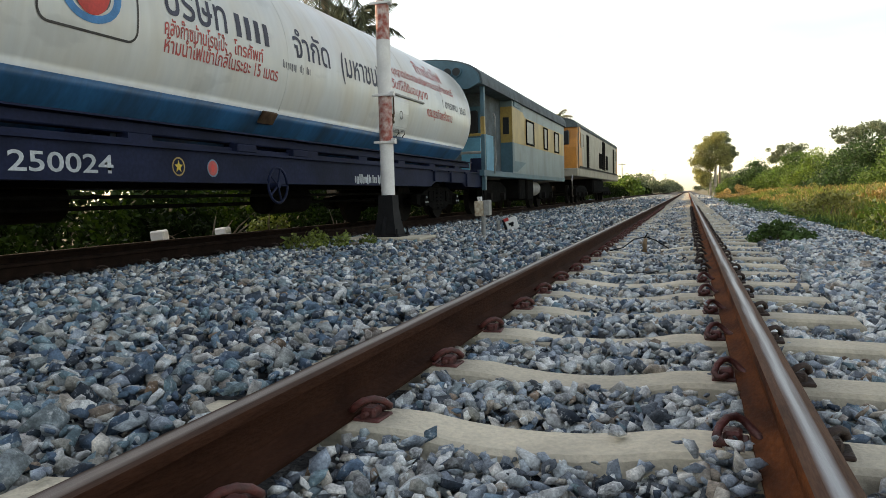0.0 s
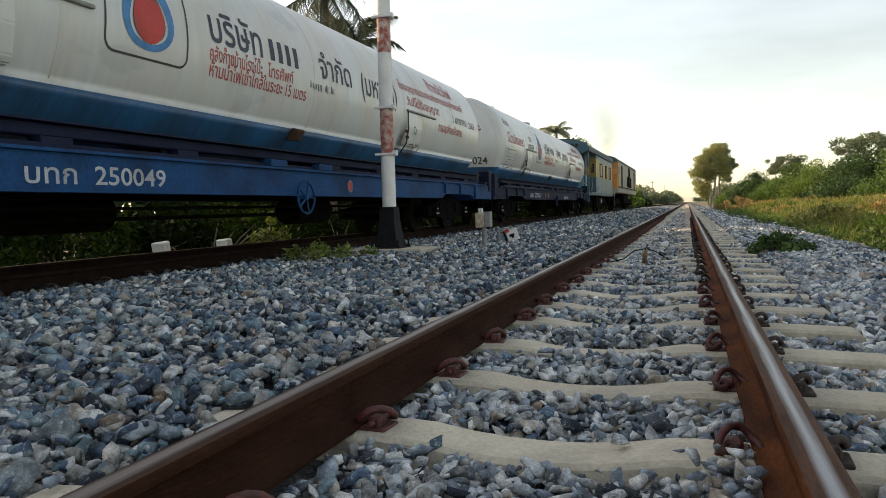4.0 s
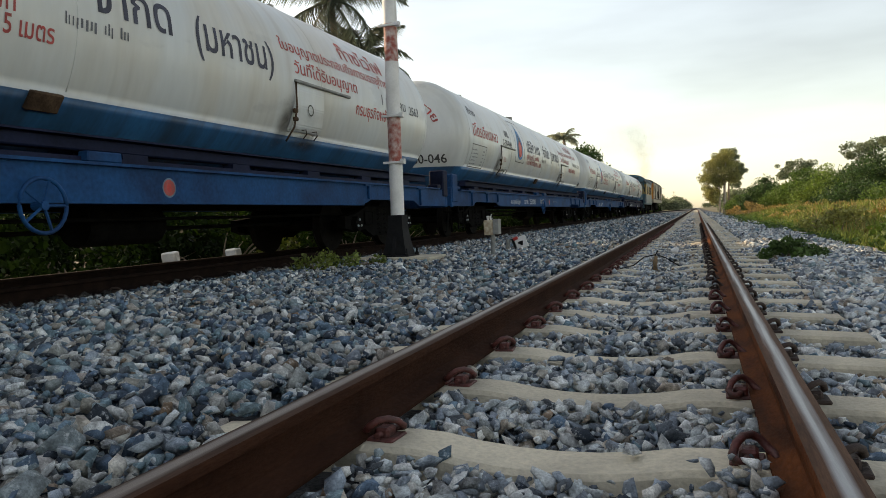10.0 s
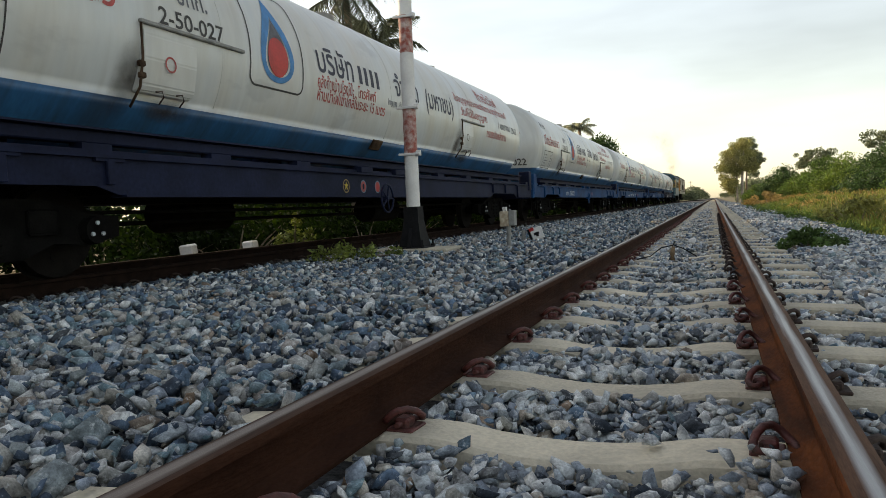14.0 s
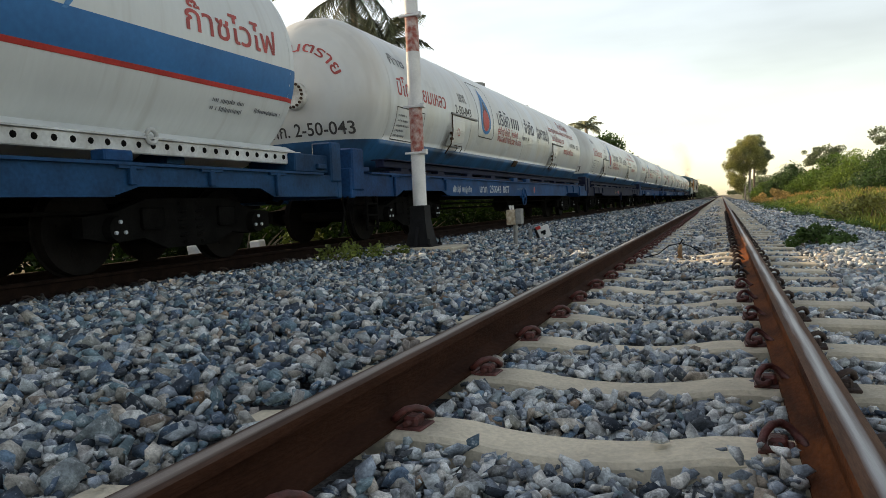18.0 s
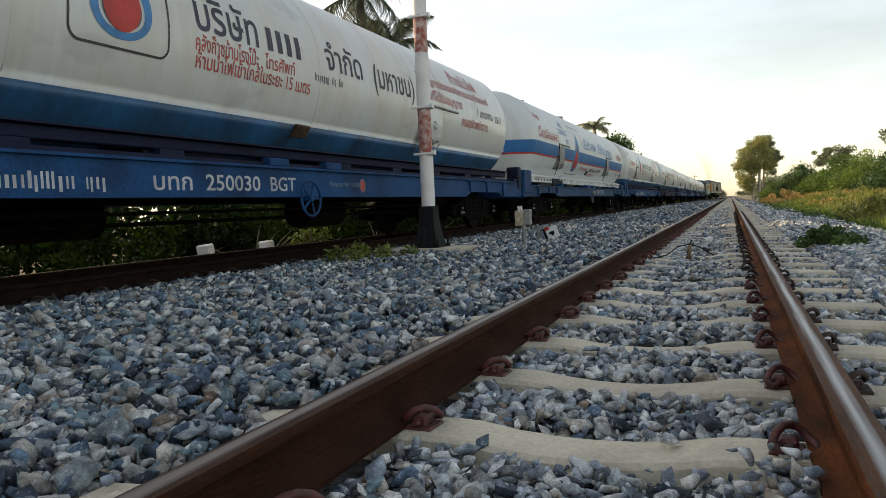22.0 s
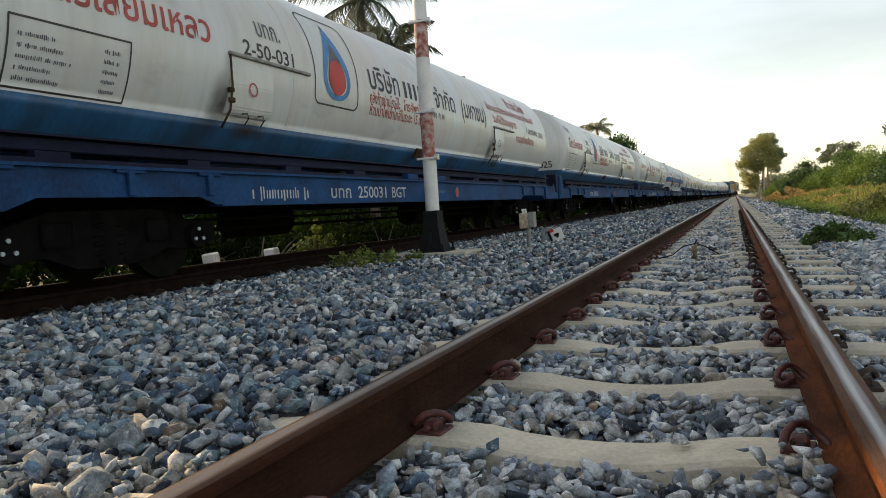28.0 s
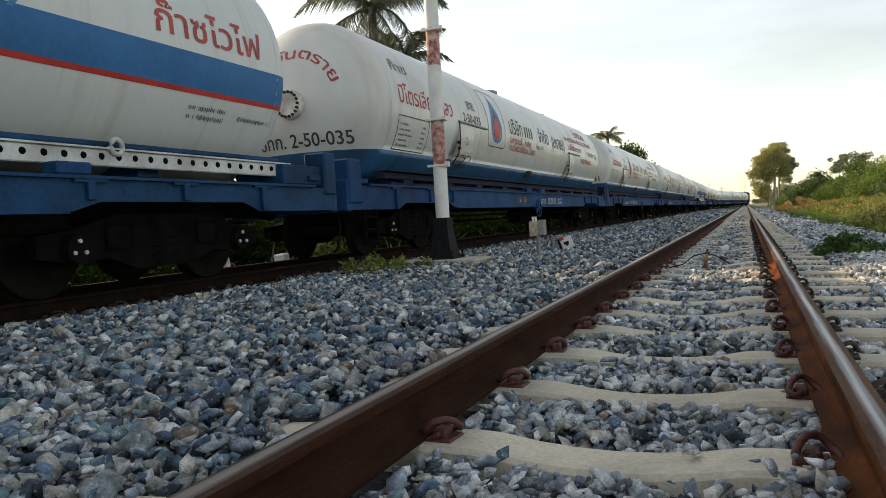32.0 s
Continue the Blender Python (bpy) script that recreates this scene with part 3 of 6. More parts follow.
def sleeper_mesh():
    """A prestressed sleeper: flat seats under the rails, a shallow dip between them, chamfered sides."""
    bm = bmesh.new()
    rows = []
    for x, z in ((-1.0, -0.20), (-0.97, -0.165), (-0.78, -0.152), (-0.36, -0.152), (-0.30, -0.155), (-0.2, -0.172), (-0.1, -0.182), (0, -0.185), (0.1, -0.182), (0.2, -0.172), (0.30, -0.155), (0.36, -0.152), (0.78, -0.158), (1.02, -0.165), (1.05, -0.195)):
        w = 0.092
        rows.append([bm.verts.new((x, y, zz)) for y, zz in ((-w - 0.035, -0.36), (-w, z - 0.012), (-w + 0.014, z), (w - 0.014, z), (w, z - 0.012), (w + 0.035, -0.36))])
    for a, b in zip(rows, rows[1:]):
        for k in range(5):
            bm.faces.new((a[k], b[k], b[k + 1], a[k + 1]))
    bm.faces.new(rows[0])
    bm.faces.new(list(reversed(rows[-1])))
    bmesh.ops.recalc_face_normals(bm, faces=bm.faces)
    me = bpy.data.meshes.new("sleeper")
    bm.to_mesh(me)
    bm.free()
    me.materials.append(M["concrete"])
    return me


def clip_mesh(name, material):
    """A sprung steel clip: a bar that arches from the rail's foot over an iron shoulder and returns through it. It stands on the +x side of its rail."""
    bm = bmesh.new()
    pts = [(0.038, -0.030, 0.014), (0.046, 0.006, 0.016), (0.060, 0.034, 0.024), (0.078, 0.042, 0.044), (0.098, 0.034, 0.059), (0.118, 0.010, 0.060), (0.134, -0.018, 0.046), (0.142, -0.042, 0.024),
           (0.134, -0.058, 0.013), (0.118, -0.058, 0.011), (0.108, -0.040, 0.012), (0.104, 0.000, 0.014), (0.102, 0.050, 0.014)]
    tube(bm, pts, [0.0095] + [0.0112] * (len(pts) - 2) + [0.0095], 8)
    box(bm, 0.082, 0.128, -0.026, 0.030, -0.010, 0.032, 0.008)
    box(bm, 0.066, 0.150, -0.048, 0.050, -0.010, 0.003, 0.004)
    box(bm, 0.034, 0.064, -0.045, 0.045, -0.002, 0.009, 0.003)
    for v in bm.verts:
        v.co = Vector((0.04 + (v.co.x - 0.04) * 0.9, -v.co.y * 0.9, v.co.z * (0.8 if v.co.z > 0 else 1)))
    bmesh.ops.reverse_faces(bm, faces=bm.faces[:])
    me = bpy.data.meshes.new(name)
    bm.to_mesh(me)
    bm.free()
    me.materials.append(material)
    return me


def track(name, x, z, label, near, far, seed):
    """Two rails on sleepers; the siding bends into the main line at its far end."""
    root = thing(name, pose(x, 0, z), label, "railway track", kind="structure")
    for side in (-1, 1):
        bm = extrude_y(RAIL, -8, 900 if x == 0 else 140, RAIL_MATS)
        ms = [M["darkrust"]] * 3 if x else [M["rust"], M["dulltop"], M["dulltop"]] if side < 0 else [M["sunlitrust"], M["railtop"], M["railtop"]]
        ob = part("rail", bm, ms, root, "rusty steel rail with a worn running surface", smooth=True)
        ob.location.x = side * 0.535
        if x != 0:
            for k in range(10):
                y0, y1 = 140 + 7.5 * k, 147.5 + 7.5 * k
                bm = extrude_y(RAIL, 0, 7.6, RAIL_MATS)
                for v in bm.verts:
                    v.co.x += siding_x(y0 if v.co.y < 1 else y1) - x
                    v.co.y += y0
                part("rail", bm, [M["darkrust"]] * 3, root).location.x = side * 0.535
    me, red, dark = sleeper_mesh(), clip_mesh("rail_clip", M["clip"]), clip_mesh("rail_clip_rusty", M["clipdark"])
    r = random.Random(seed)
    for k in range(-4, near):
        s = new("sleeper", me)
        s.parent = root
        s.matrix_basis = pose(r.uniform(-0.012, 0.012), SLEEPER_Y + PITCH * k + r.uniform(-0.012, 0.012), r.uniform(-0.005, 0.004), 0, 0, r.uniform(-0.5, 0.5))
        if k > 40:
            continue
        for side in (-1, 1):
            for inner in (-1, 1):
                c = new("rail_clip", red if inner * side < 0 and (side < 0 or k < 6) else dark)
                c.parent = s
                c.matrix_basis = pose(side * 0.535, 0, -0.148, 0, 0, (0 if inner > 0 else 180) + r.uniform(-5, 5))
    v = np.array([vv.co for vv in me.vertices])
    f = [list(p.vertices) for p in me.polygons if len(p.vertices) == 4]
    offs = np.array([(0, SLEEPER_Y + PITCH * k, 0) for k in range(near, far)])
    if len(offs):
        vv = (v[None] + offs[:, None]).reshape(-1, 3)
        ff = (np.array(f)[None] + (np.arange(len(offs)) * len(v))[:, None, None]).reshape(-1, 4)
        ob = link_mesh("distant_sleepers", mesh_np("distant_sleepers", vv, ff), M["concrete"], root, kind="stuff")
    return root


TRACK = track("track_main", 0, 0, "metre-gauge track with rusty rails on concrete sleepers", 70, 480, 3)
TRACK_TRAIN = track("track_siding", XT, ZT, "metre-gauge track with dark rusty rails under the train", 40, 225, 5)

# ---- tank wagons ----
TR, TZ, TL = 1.25, 2.14, 16.6           # tank radius, height of its middle, length over the domed ends
HEAD = 0.62                              # depth of a domed end
BAND = -32.0                             # degrees below the middle at which the blue begins


def tank_point(v, ang, lift=0.0):
    a = radians(ang)
    return Vector(((TR + lift) * math.cos(a), v, TZ + (TR + lift) * math.sin(a)))


def dome_y(x, z, front=False, lift=0.0):
    """Where a domed end stands over the point (x, z) of its outline."""
    q = max(0.0, 1 - (x * x + (z - TZ) ** 2) / TR ** 2)
    y = HEAD * (1 - math.sqrt(q)) - lift
    return TL - y if front else y


def tank_shell(white_mode):
    """The whole tank in one skin; the paint's bands are its materials: 0 white, 1 blue, 2 red."""
    bm = bmesh.new()
    if white_mode:
        cuts = [-180 + 5 * i for i in range(73)]
    else:
        cuts = [-180 + 4 * i for i in range(91)]
    rows = []
    ys = [(HEAD * (1 - math.cos(a)), math.sin(a)) for a in [math.pi / 2 * i / 8 for i in range(9)]]
    rows += [(y, r) for y, r in ys]
    rows += [(HEAD + (TL - 2 * HEAD) * i / 12, 1.0) for i in range(1, 12)]
    rows += [(TL - y, r) for y, r in reversed(ys)]
    rings = []
    cut_z = TZ + TR * math.sin(radians(BAND))
    for y, r in rows:
        rings.append([bm.verts.new((r * TR * math.cos(radians(a)), y, TZ + r * TR * math.sin(radians(a)))) for a in cuts[:-1]] if r > 1e-6 else [bm.verts.new((0, y, TZ))])
    n = len(cuts) - 1
    for a, b in zip(rings, rings[1:]):
        for k in range(n):
            vs = ([a[0]] if len(a) == 1 else [a[k], a[(k + 1) % n]]) + ([b[0]] if len(b) == 1 else [b[(k + 1) % n], b[k]])
            f = bm.faces.new(vs)
            f.smooth = True
    if not white_mode:
        bmesh.ops.bisect_plane(bm, geom=bm.verts[:] + bm.edges[:] + bm.faces[:], plane_co=(0, 0, cut_z), plane_no=(0, 0, 1))
        for f in bm.faces:
            f.material_index = 1 if f.calc_center_median().z < cut_z else 0
    bmesh.ops.recalc_face_normals(bm, faces=bm.faces)
    return bm


def flat_text(body, width, height):
    """Letters as a flat mesh (x right, y up from the base line), scaled to a width and a height."""
    cu = bpy.data.curves.new("text", "FONT")
    cu.body, cu.size, cu.resolution_u, cu.offset = body, 1.0, 3, 0.012
    ob = bpy.data.objects.new("text", cu)
    scene.collection.objects.link(ob)
    me = bpy.data.meshes.new_from_object(ob.evaluated_get(bpy.context.evaluated_depsgraph_get()))
    bpy.data.objects.remove(ob)
    bm = bmesh.new()
    bm.from_mesh(me)
    bpy.data.meshes.remove(me)
    xs = [v.co.x for v in bm.verts]
    hs = [v.co.y for v in bm.verts]
    x0, w, h = min(xs), max(xs) - min(xs), max(hs)
    for v in bm.verts:
        v.co = Vector(((v.co.x - x0) / w * width, v.co.y / h * height, 0))
    return bm


def bars(specs):
    """Plain bars (x0, x1, y0, y1) in the plane, for writing that is not spelled out."""
    bm = bmesh.new()
    for x0, x1, y0, y1 in specs:
        bm.faces.new([bm.verts.new(c + (0,)) for c in ((x0, y0), (x1, y0), (x1, y1), (x0, y1))])
    return bm


def word_bars(width, height, seed, letters=0.8, gap=0.28):
    """A row of bars, about as many and as wide as the letters of a line of writing."""
    r, out, x = random.Random(seed), [], 0.0
    while x < width - 0.3 * height:
        w = height * r.uniform(0.2, 0.42) * letters
        base = 0 if r.random() < 0.75 else -0.18 * height
        out.append((x, min(x + w, width), base, height * r.choice((0.68, 0.7, 0.72, 0.95))))
        x += w + height * gap * (3 if r.random() < 0.08 else r.uniform(0.5, 1.0))
    return bars(out)


def brand_shapes(width, height, seed):
    """Plain upright bars standing for the letters of a company's name."""
    r, out, x = random.Random(seed), [], 0.0
    t = 0.13 * height
    while x < width - 0.5 * height:
        for _ in range(r.randint(3, 6)):
            out.append((x, x + 1.7 * t, 0, 0.6 * height))
            x += 3.3 * t
        x += 4 * t
    return bars(out)


def strips(bm, axis, step):
    co = [v.co[axis] for v in bm.verts]
    a, b = min(co), max(co)
    no = Vector((1, 0, 0)) if axis == 0 else Vector((0, 1, 0))
    c = math.ceil(a / step) * step
    while c < b:
        bmesh.ops.bisect_plane(bm, geom=bm.verts[:] + bm.edges[:] + bm.faces[:], plane_co=no * c, plane_no=no)
        c += step
    return bm


def on_tank(bm, v, ang, lift=0.004):
    """Lay a flat mesh round the tank, its origin at v and ang."""
    strips(bm, 1, 0.11)
    for w in bm.verts:
        w.co = tank_point(v + w.co.x, ang + math.degrees(w.co.y / TR), lift)
    return bm


def on_side(bm, v, z, x=1.254):
    for w in bm.verts:
        w.co = Vector((x, v + w.co.x, z + w.co.y))
    return bm


def on_dome(bm, x, z, arc=None):
    """Lay a flat mesh on the rear domed end, straight at (x, z), or along an arc (radius, start angle)."""
    strips(bm, 0, 0.1)
    strips(bm, 1, 0.12)
    for w in bm.verts:
        if arc:
            a = radians(arc[1]) - w.co.x / arc[0]
            px, pz = (arc[0] + w.co.y) * math.cos(a), TZ + (arc[0] + w.co.y) * math.sin(a)
        else:
            px, pz = x + w.co.x, z + w.co.y
        w.co = Vector((px, dome_y(px, pz) - 0.006, pz))
    return bm


def ring_flat(r0, r1, seg=28, a0=0.0, a1=360.0, sx=1.0, sy=1.0):
    bm = bmesh.new()
    n = max(4, int(seg * (a1 - a0) / 360))
    an = [radians(a0 + (a1 - a0) * i / n) for i in range(n + 1)]
    p = [[bm.verts.new((r * math.cos(a) * sx, r * math.sin(a) * sy, 0)) for a in an] for r in (r0, r1)]
    for i in range(n):
        bm.faces.new((p[0][i], p[1][i], p[1][i + 1], p[0][i + 1]))
    return bm


def frame_flat(w, h, t, r=0.1):
    """A rounded frame line."""
    bm = bmesh.new()

    def outline(w, h, r):
        pts = []
        for cx, cy, a0 in ((w - r, h - r, 0), (r, h - r, 90), (r, r, 180), (w - r, r, 270)):
            pts += [(cx + r * math.cos(radians(a0 + 15 * i)), cy + r * math.sin(radians(a0 + 15 * i))) for i in range(7)]
        return pts
    o = [bm.verts.new((x, y, 0)) for x, y in outline(w, h, r)]
    i_ = [bm.verts.new((x + t, y + t, 0)) for x, y in outline(w - 2 * t, h - 2 * t, max(r - t, 0.002))]
    n = len(o)
    for k in range(n):
        bm.faces.new((o[k], o[(k + 1) % n], i_[(k + 1) % n], i_[k]))
    return bm


def drop_flat(w, h, r_in=0.0):
    """A drop outline, pointed at the top; with r_in, its hollow part is left open."""
    bm = bmesh.new()
    n = 40
    out, inn = [], []
    for i in range(n):
        a = 2 * math.pi * i / n
        x = math.sin(a) * (0.5 + 0.5 * math.cos((a if a < math.pi else 2 * math.pi - a) - math.pi)) ** 0.9
        y = (1 + math.cos(a)) / 2
        out.append((x * w * 0.62, y * h))
        inn.append((x * w * 0.62 * r_in, (y * h) * (r_in * 0.92) + h * 0.06))
    a = [bm.verts.new((x, y, 0)) for x, y in out]
    if r_in:
        b = [bm.verts.new((x, y, 0)) for x, y in inn]
        for i in range(n):
            bm.faces.new((a[i], b[i], b[(i + 1) % n], a[(i + 1) % n]))
    else:
        bm.faces.new(list(reversed(a)))
    for f in bm.faces:
        if f.normal.z < 0:
            f.normal_flip()
    return bm


def disc_flat(r, sx=1.0, sy=1.0):
    bm = bmesh.new()
    bm.faces.new([bm.verts.new((r * math.cos(radians(a)) * sx, r * math.sin(radians(a)) * sy, 0)) for a in range(0, 360, 12)])
    return bm


def shifted(bm, dx, dy):
    for v in bm.verts:
        v.co.x += dx
        v.co.y += dy
    return bm


def bogie(parent, v):
    """A two-axle freight bogie under the wagon's frame."""
    root = new("bogie")
    root.parent = parent
    root.location = (0, v, 0)
    for side in (-1, 1):
        bm = bmesh.new()
        pr = [(-1.28, 0.30), (-1.28, 0.47), (-0.95, 0.50), (-0.55, 0.62), (0.55, 0.62), (0.95, 0.50), (1.28, 0.47), (1.28, 0.30), (0.95, 0.24), (0.62, 0.27), (0.34, 0.16), (-0.34, 0.16), (-0.62, 0.27), (-0.95, 0.24)]
        a = [bm.verts.new((side * 0.86, y, z)) for y, z in pr]
        b = [bm.verts.new((side * 0.98, y, z)) for y, z in pr]
        n = len(pr)
        bm.faces.new(a)
        bm.faces.new(list(reversed(b)))
        for i in range(n):
            bm.faces.new((a[i], b[i], b[(i + 1) % n], a[(i + 1) % n]))
        for yy in (-0.52, 0.52):
            box(bm, side * 0.99, side * 1.0, yy - 0.14, yy + 0.14, 0.34, 0.54, 0.02)
        bmesh.ops.recalc_face_normals(bm, faces=bm.faces)
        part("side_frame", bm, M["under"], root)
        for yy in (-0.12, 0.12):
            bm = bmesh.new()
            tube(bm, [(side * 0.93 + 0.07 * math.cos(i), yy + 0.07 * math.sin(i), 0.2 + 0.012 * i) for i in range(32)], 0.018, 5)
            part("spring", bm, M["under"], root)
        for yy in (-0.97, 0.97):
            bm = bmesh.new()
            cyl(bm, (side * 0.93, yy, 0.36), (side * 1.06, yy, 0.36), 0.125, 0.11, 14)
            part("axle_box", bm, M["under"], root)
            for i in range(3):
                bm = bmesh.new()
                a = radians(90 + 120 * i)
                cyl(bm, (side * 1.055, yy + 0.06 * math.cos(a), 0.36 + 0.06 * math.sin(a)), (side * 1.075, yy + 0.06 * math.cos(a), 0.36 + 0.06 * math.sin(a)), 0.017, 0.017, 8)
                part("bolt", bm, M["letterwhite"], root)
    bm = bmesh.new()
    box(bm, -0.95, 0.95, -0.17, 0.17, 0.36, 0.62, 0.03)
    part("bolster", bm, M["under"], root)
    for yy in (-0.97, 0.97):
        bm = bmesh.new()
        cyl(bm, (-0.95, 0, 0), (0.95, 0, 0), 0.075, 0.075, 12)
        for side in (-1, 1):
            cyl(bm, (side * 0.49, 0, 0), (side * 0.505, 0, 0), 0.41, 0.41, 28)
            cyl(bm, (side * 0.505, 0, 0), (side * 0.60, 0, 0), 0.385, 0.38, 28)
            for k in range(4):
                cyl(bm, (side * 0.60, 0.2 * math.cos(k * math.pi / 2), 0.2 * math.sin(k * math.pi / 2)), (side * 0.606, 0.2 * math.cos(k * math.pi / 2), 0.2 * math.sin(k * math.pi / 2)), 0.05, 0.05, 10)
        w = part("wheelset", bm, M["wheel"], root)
        w.location = (0, yy, 0.355)
    return root


def brake_wheel(parent, v, z, material):
    bm = bmesh.new()
    tube(bm, [(1.34, v + 0.2 * math.cos(a), z + 0.2 * math.sin(a)) for a in [2 * math.pi * i / 24 for i in range(25)]], 0.016, 7)
    for i in range(5):
        a = 2 * math.pi * i / 5
        cyl(bm, (1.34, v, z), (1.34, v + 0.2 * math.cos(a), z + 0.2 * math.sin(a)), 0.012, 0.012, 6)
    cyl(bm, (1.25, v, z), (1.36, v, z), 0.035, 0.035, 10)
    part("brake_wheel", bm, material, parent)


def valve_cabinet(parent, v, deep, cabinet_mat, ring_mat):
    """The upright valve box on the tank's flank, with its drip rail, door ring and latches."""
    bm = bmesh.new()
    x0, x1 = 0.9, 1.262
    pr = [(x0, 1.44), (1.05, 1.42), (1.16, 1.45), (1.235, 1.58), (1.262, 1.80), (1.262, 2.02), (1.25, 2.09), (x0, 2.09)] if deep else [(x0, 1.56), (1.10, 1.53), (1.165, 1.54), (1.205, 1.60), (1.252, 1.82), (1.262, 2.02), (1.255, 2.09), (x0, 2.09)]
    a = [bm.verts.new((x, v, z)) for x, z in pr]
    b = [bm.verts.new((x, v + 0.70, z)) for x, z in pr]
    n = len(pr)
    bm.faces.new(a)
    bm.faces.new(list(reversed(b)))
    for i in range(n):
        bm.faces.new((a[i], b[i], b[(i + 1) % n], a[(i + 1) % n]))
    bmesh.ops.recalc_face_normals(bm, faces=bm.faces)
    bmesh.ops.bevel(bm, geom=bm.edges[:], offset=0.015, segments=2, affect="EDGES")
    cab = part("valve_cabinet", bm, cabinet_mat, parent)
    bm = bmesh.new()
    box(bm, 1.235, 1.285, v - 0.03, v + 1.42, 2.10, 2.135, 0.008)
    part("drip_rail", bm, M["grey"], parent)
    bm = bmesh.new()
    tube(bm, [(1.272, v - 0.025, 2.1), (1.275, v - 0.03, 1.8), (1.225, v - 0.03, 1.56), (1.10, v - 0.03, 1.40 if not deep else 1.24)], 0.012, 7)
    for z in (1.76, 1.66):
        box(bm, 1.215, 1.265, v - 0.05, v + 0.02, z - 0.025, z + 0.025, 0.01)
    part("hinge_post", bm, M["rustpost"], cab)
    if not deep:
        for x, a, w, h in ((v - 0.30, -44, 0.42, 0.80), (v + 0.1, -42, 0.8, 0.30)):
            bm = bars([(0, w, 0, h)])
            strips(bm, 0, 0.2)
            part("grime_smear", on_tank(bm, x, a, 0.006), M["grime"], parent)
    bm = ring_flat(0.055, 0.072, 24)
    part("ring_mark", on_side(bm, v + 0.33, 1.80, 1.268 if deep else 1.257), ring_mat, cab)
    for yy in (0.2, 0.46):
        bm = bmesh.new()
        tube(bm, [(1.205, v + yy - 0.03, 1.545), (1.245, v + yy + 0.01, 1.55), (1.245, v + yy + 0.025, 1.50), (1.20, v + yy + 0.01, 1.44)], 0.007, 6)
        part("latch", bm, M["clipdark"], cab)


def brand_panel(parent, x0, a0, w, h):
    """The rounded panel with a plain drop mark: blue ring, red drop."""
    part("panel_line", on_tank(frame_flat(w, h, 0.022, 0.12), x0, a0), M["letterblack"], parent)
    d = min(w, h * 0.9)
    part("brand_mark_ring", on_tank(shifted(drop_flat(d * 0.74, h * 0.86, 0.74), w / 2, h * 0.07), x0, a0, 0.005), M["letterblue"], parent)
    part("brand_mark_core", on_tank(shifted(drop_flat(d * 0.47, h * 0.56), w / 2, h * 0.135), x0, a0, 0.006), M["lettergrey"], parent)
    part("brand_mark_drop", on_tank(shifted(disc_flat(d * 0.185, 1, 1.12), w / 2, h * 0.305), x0, a0, 0.008), M["stripered"], parent)


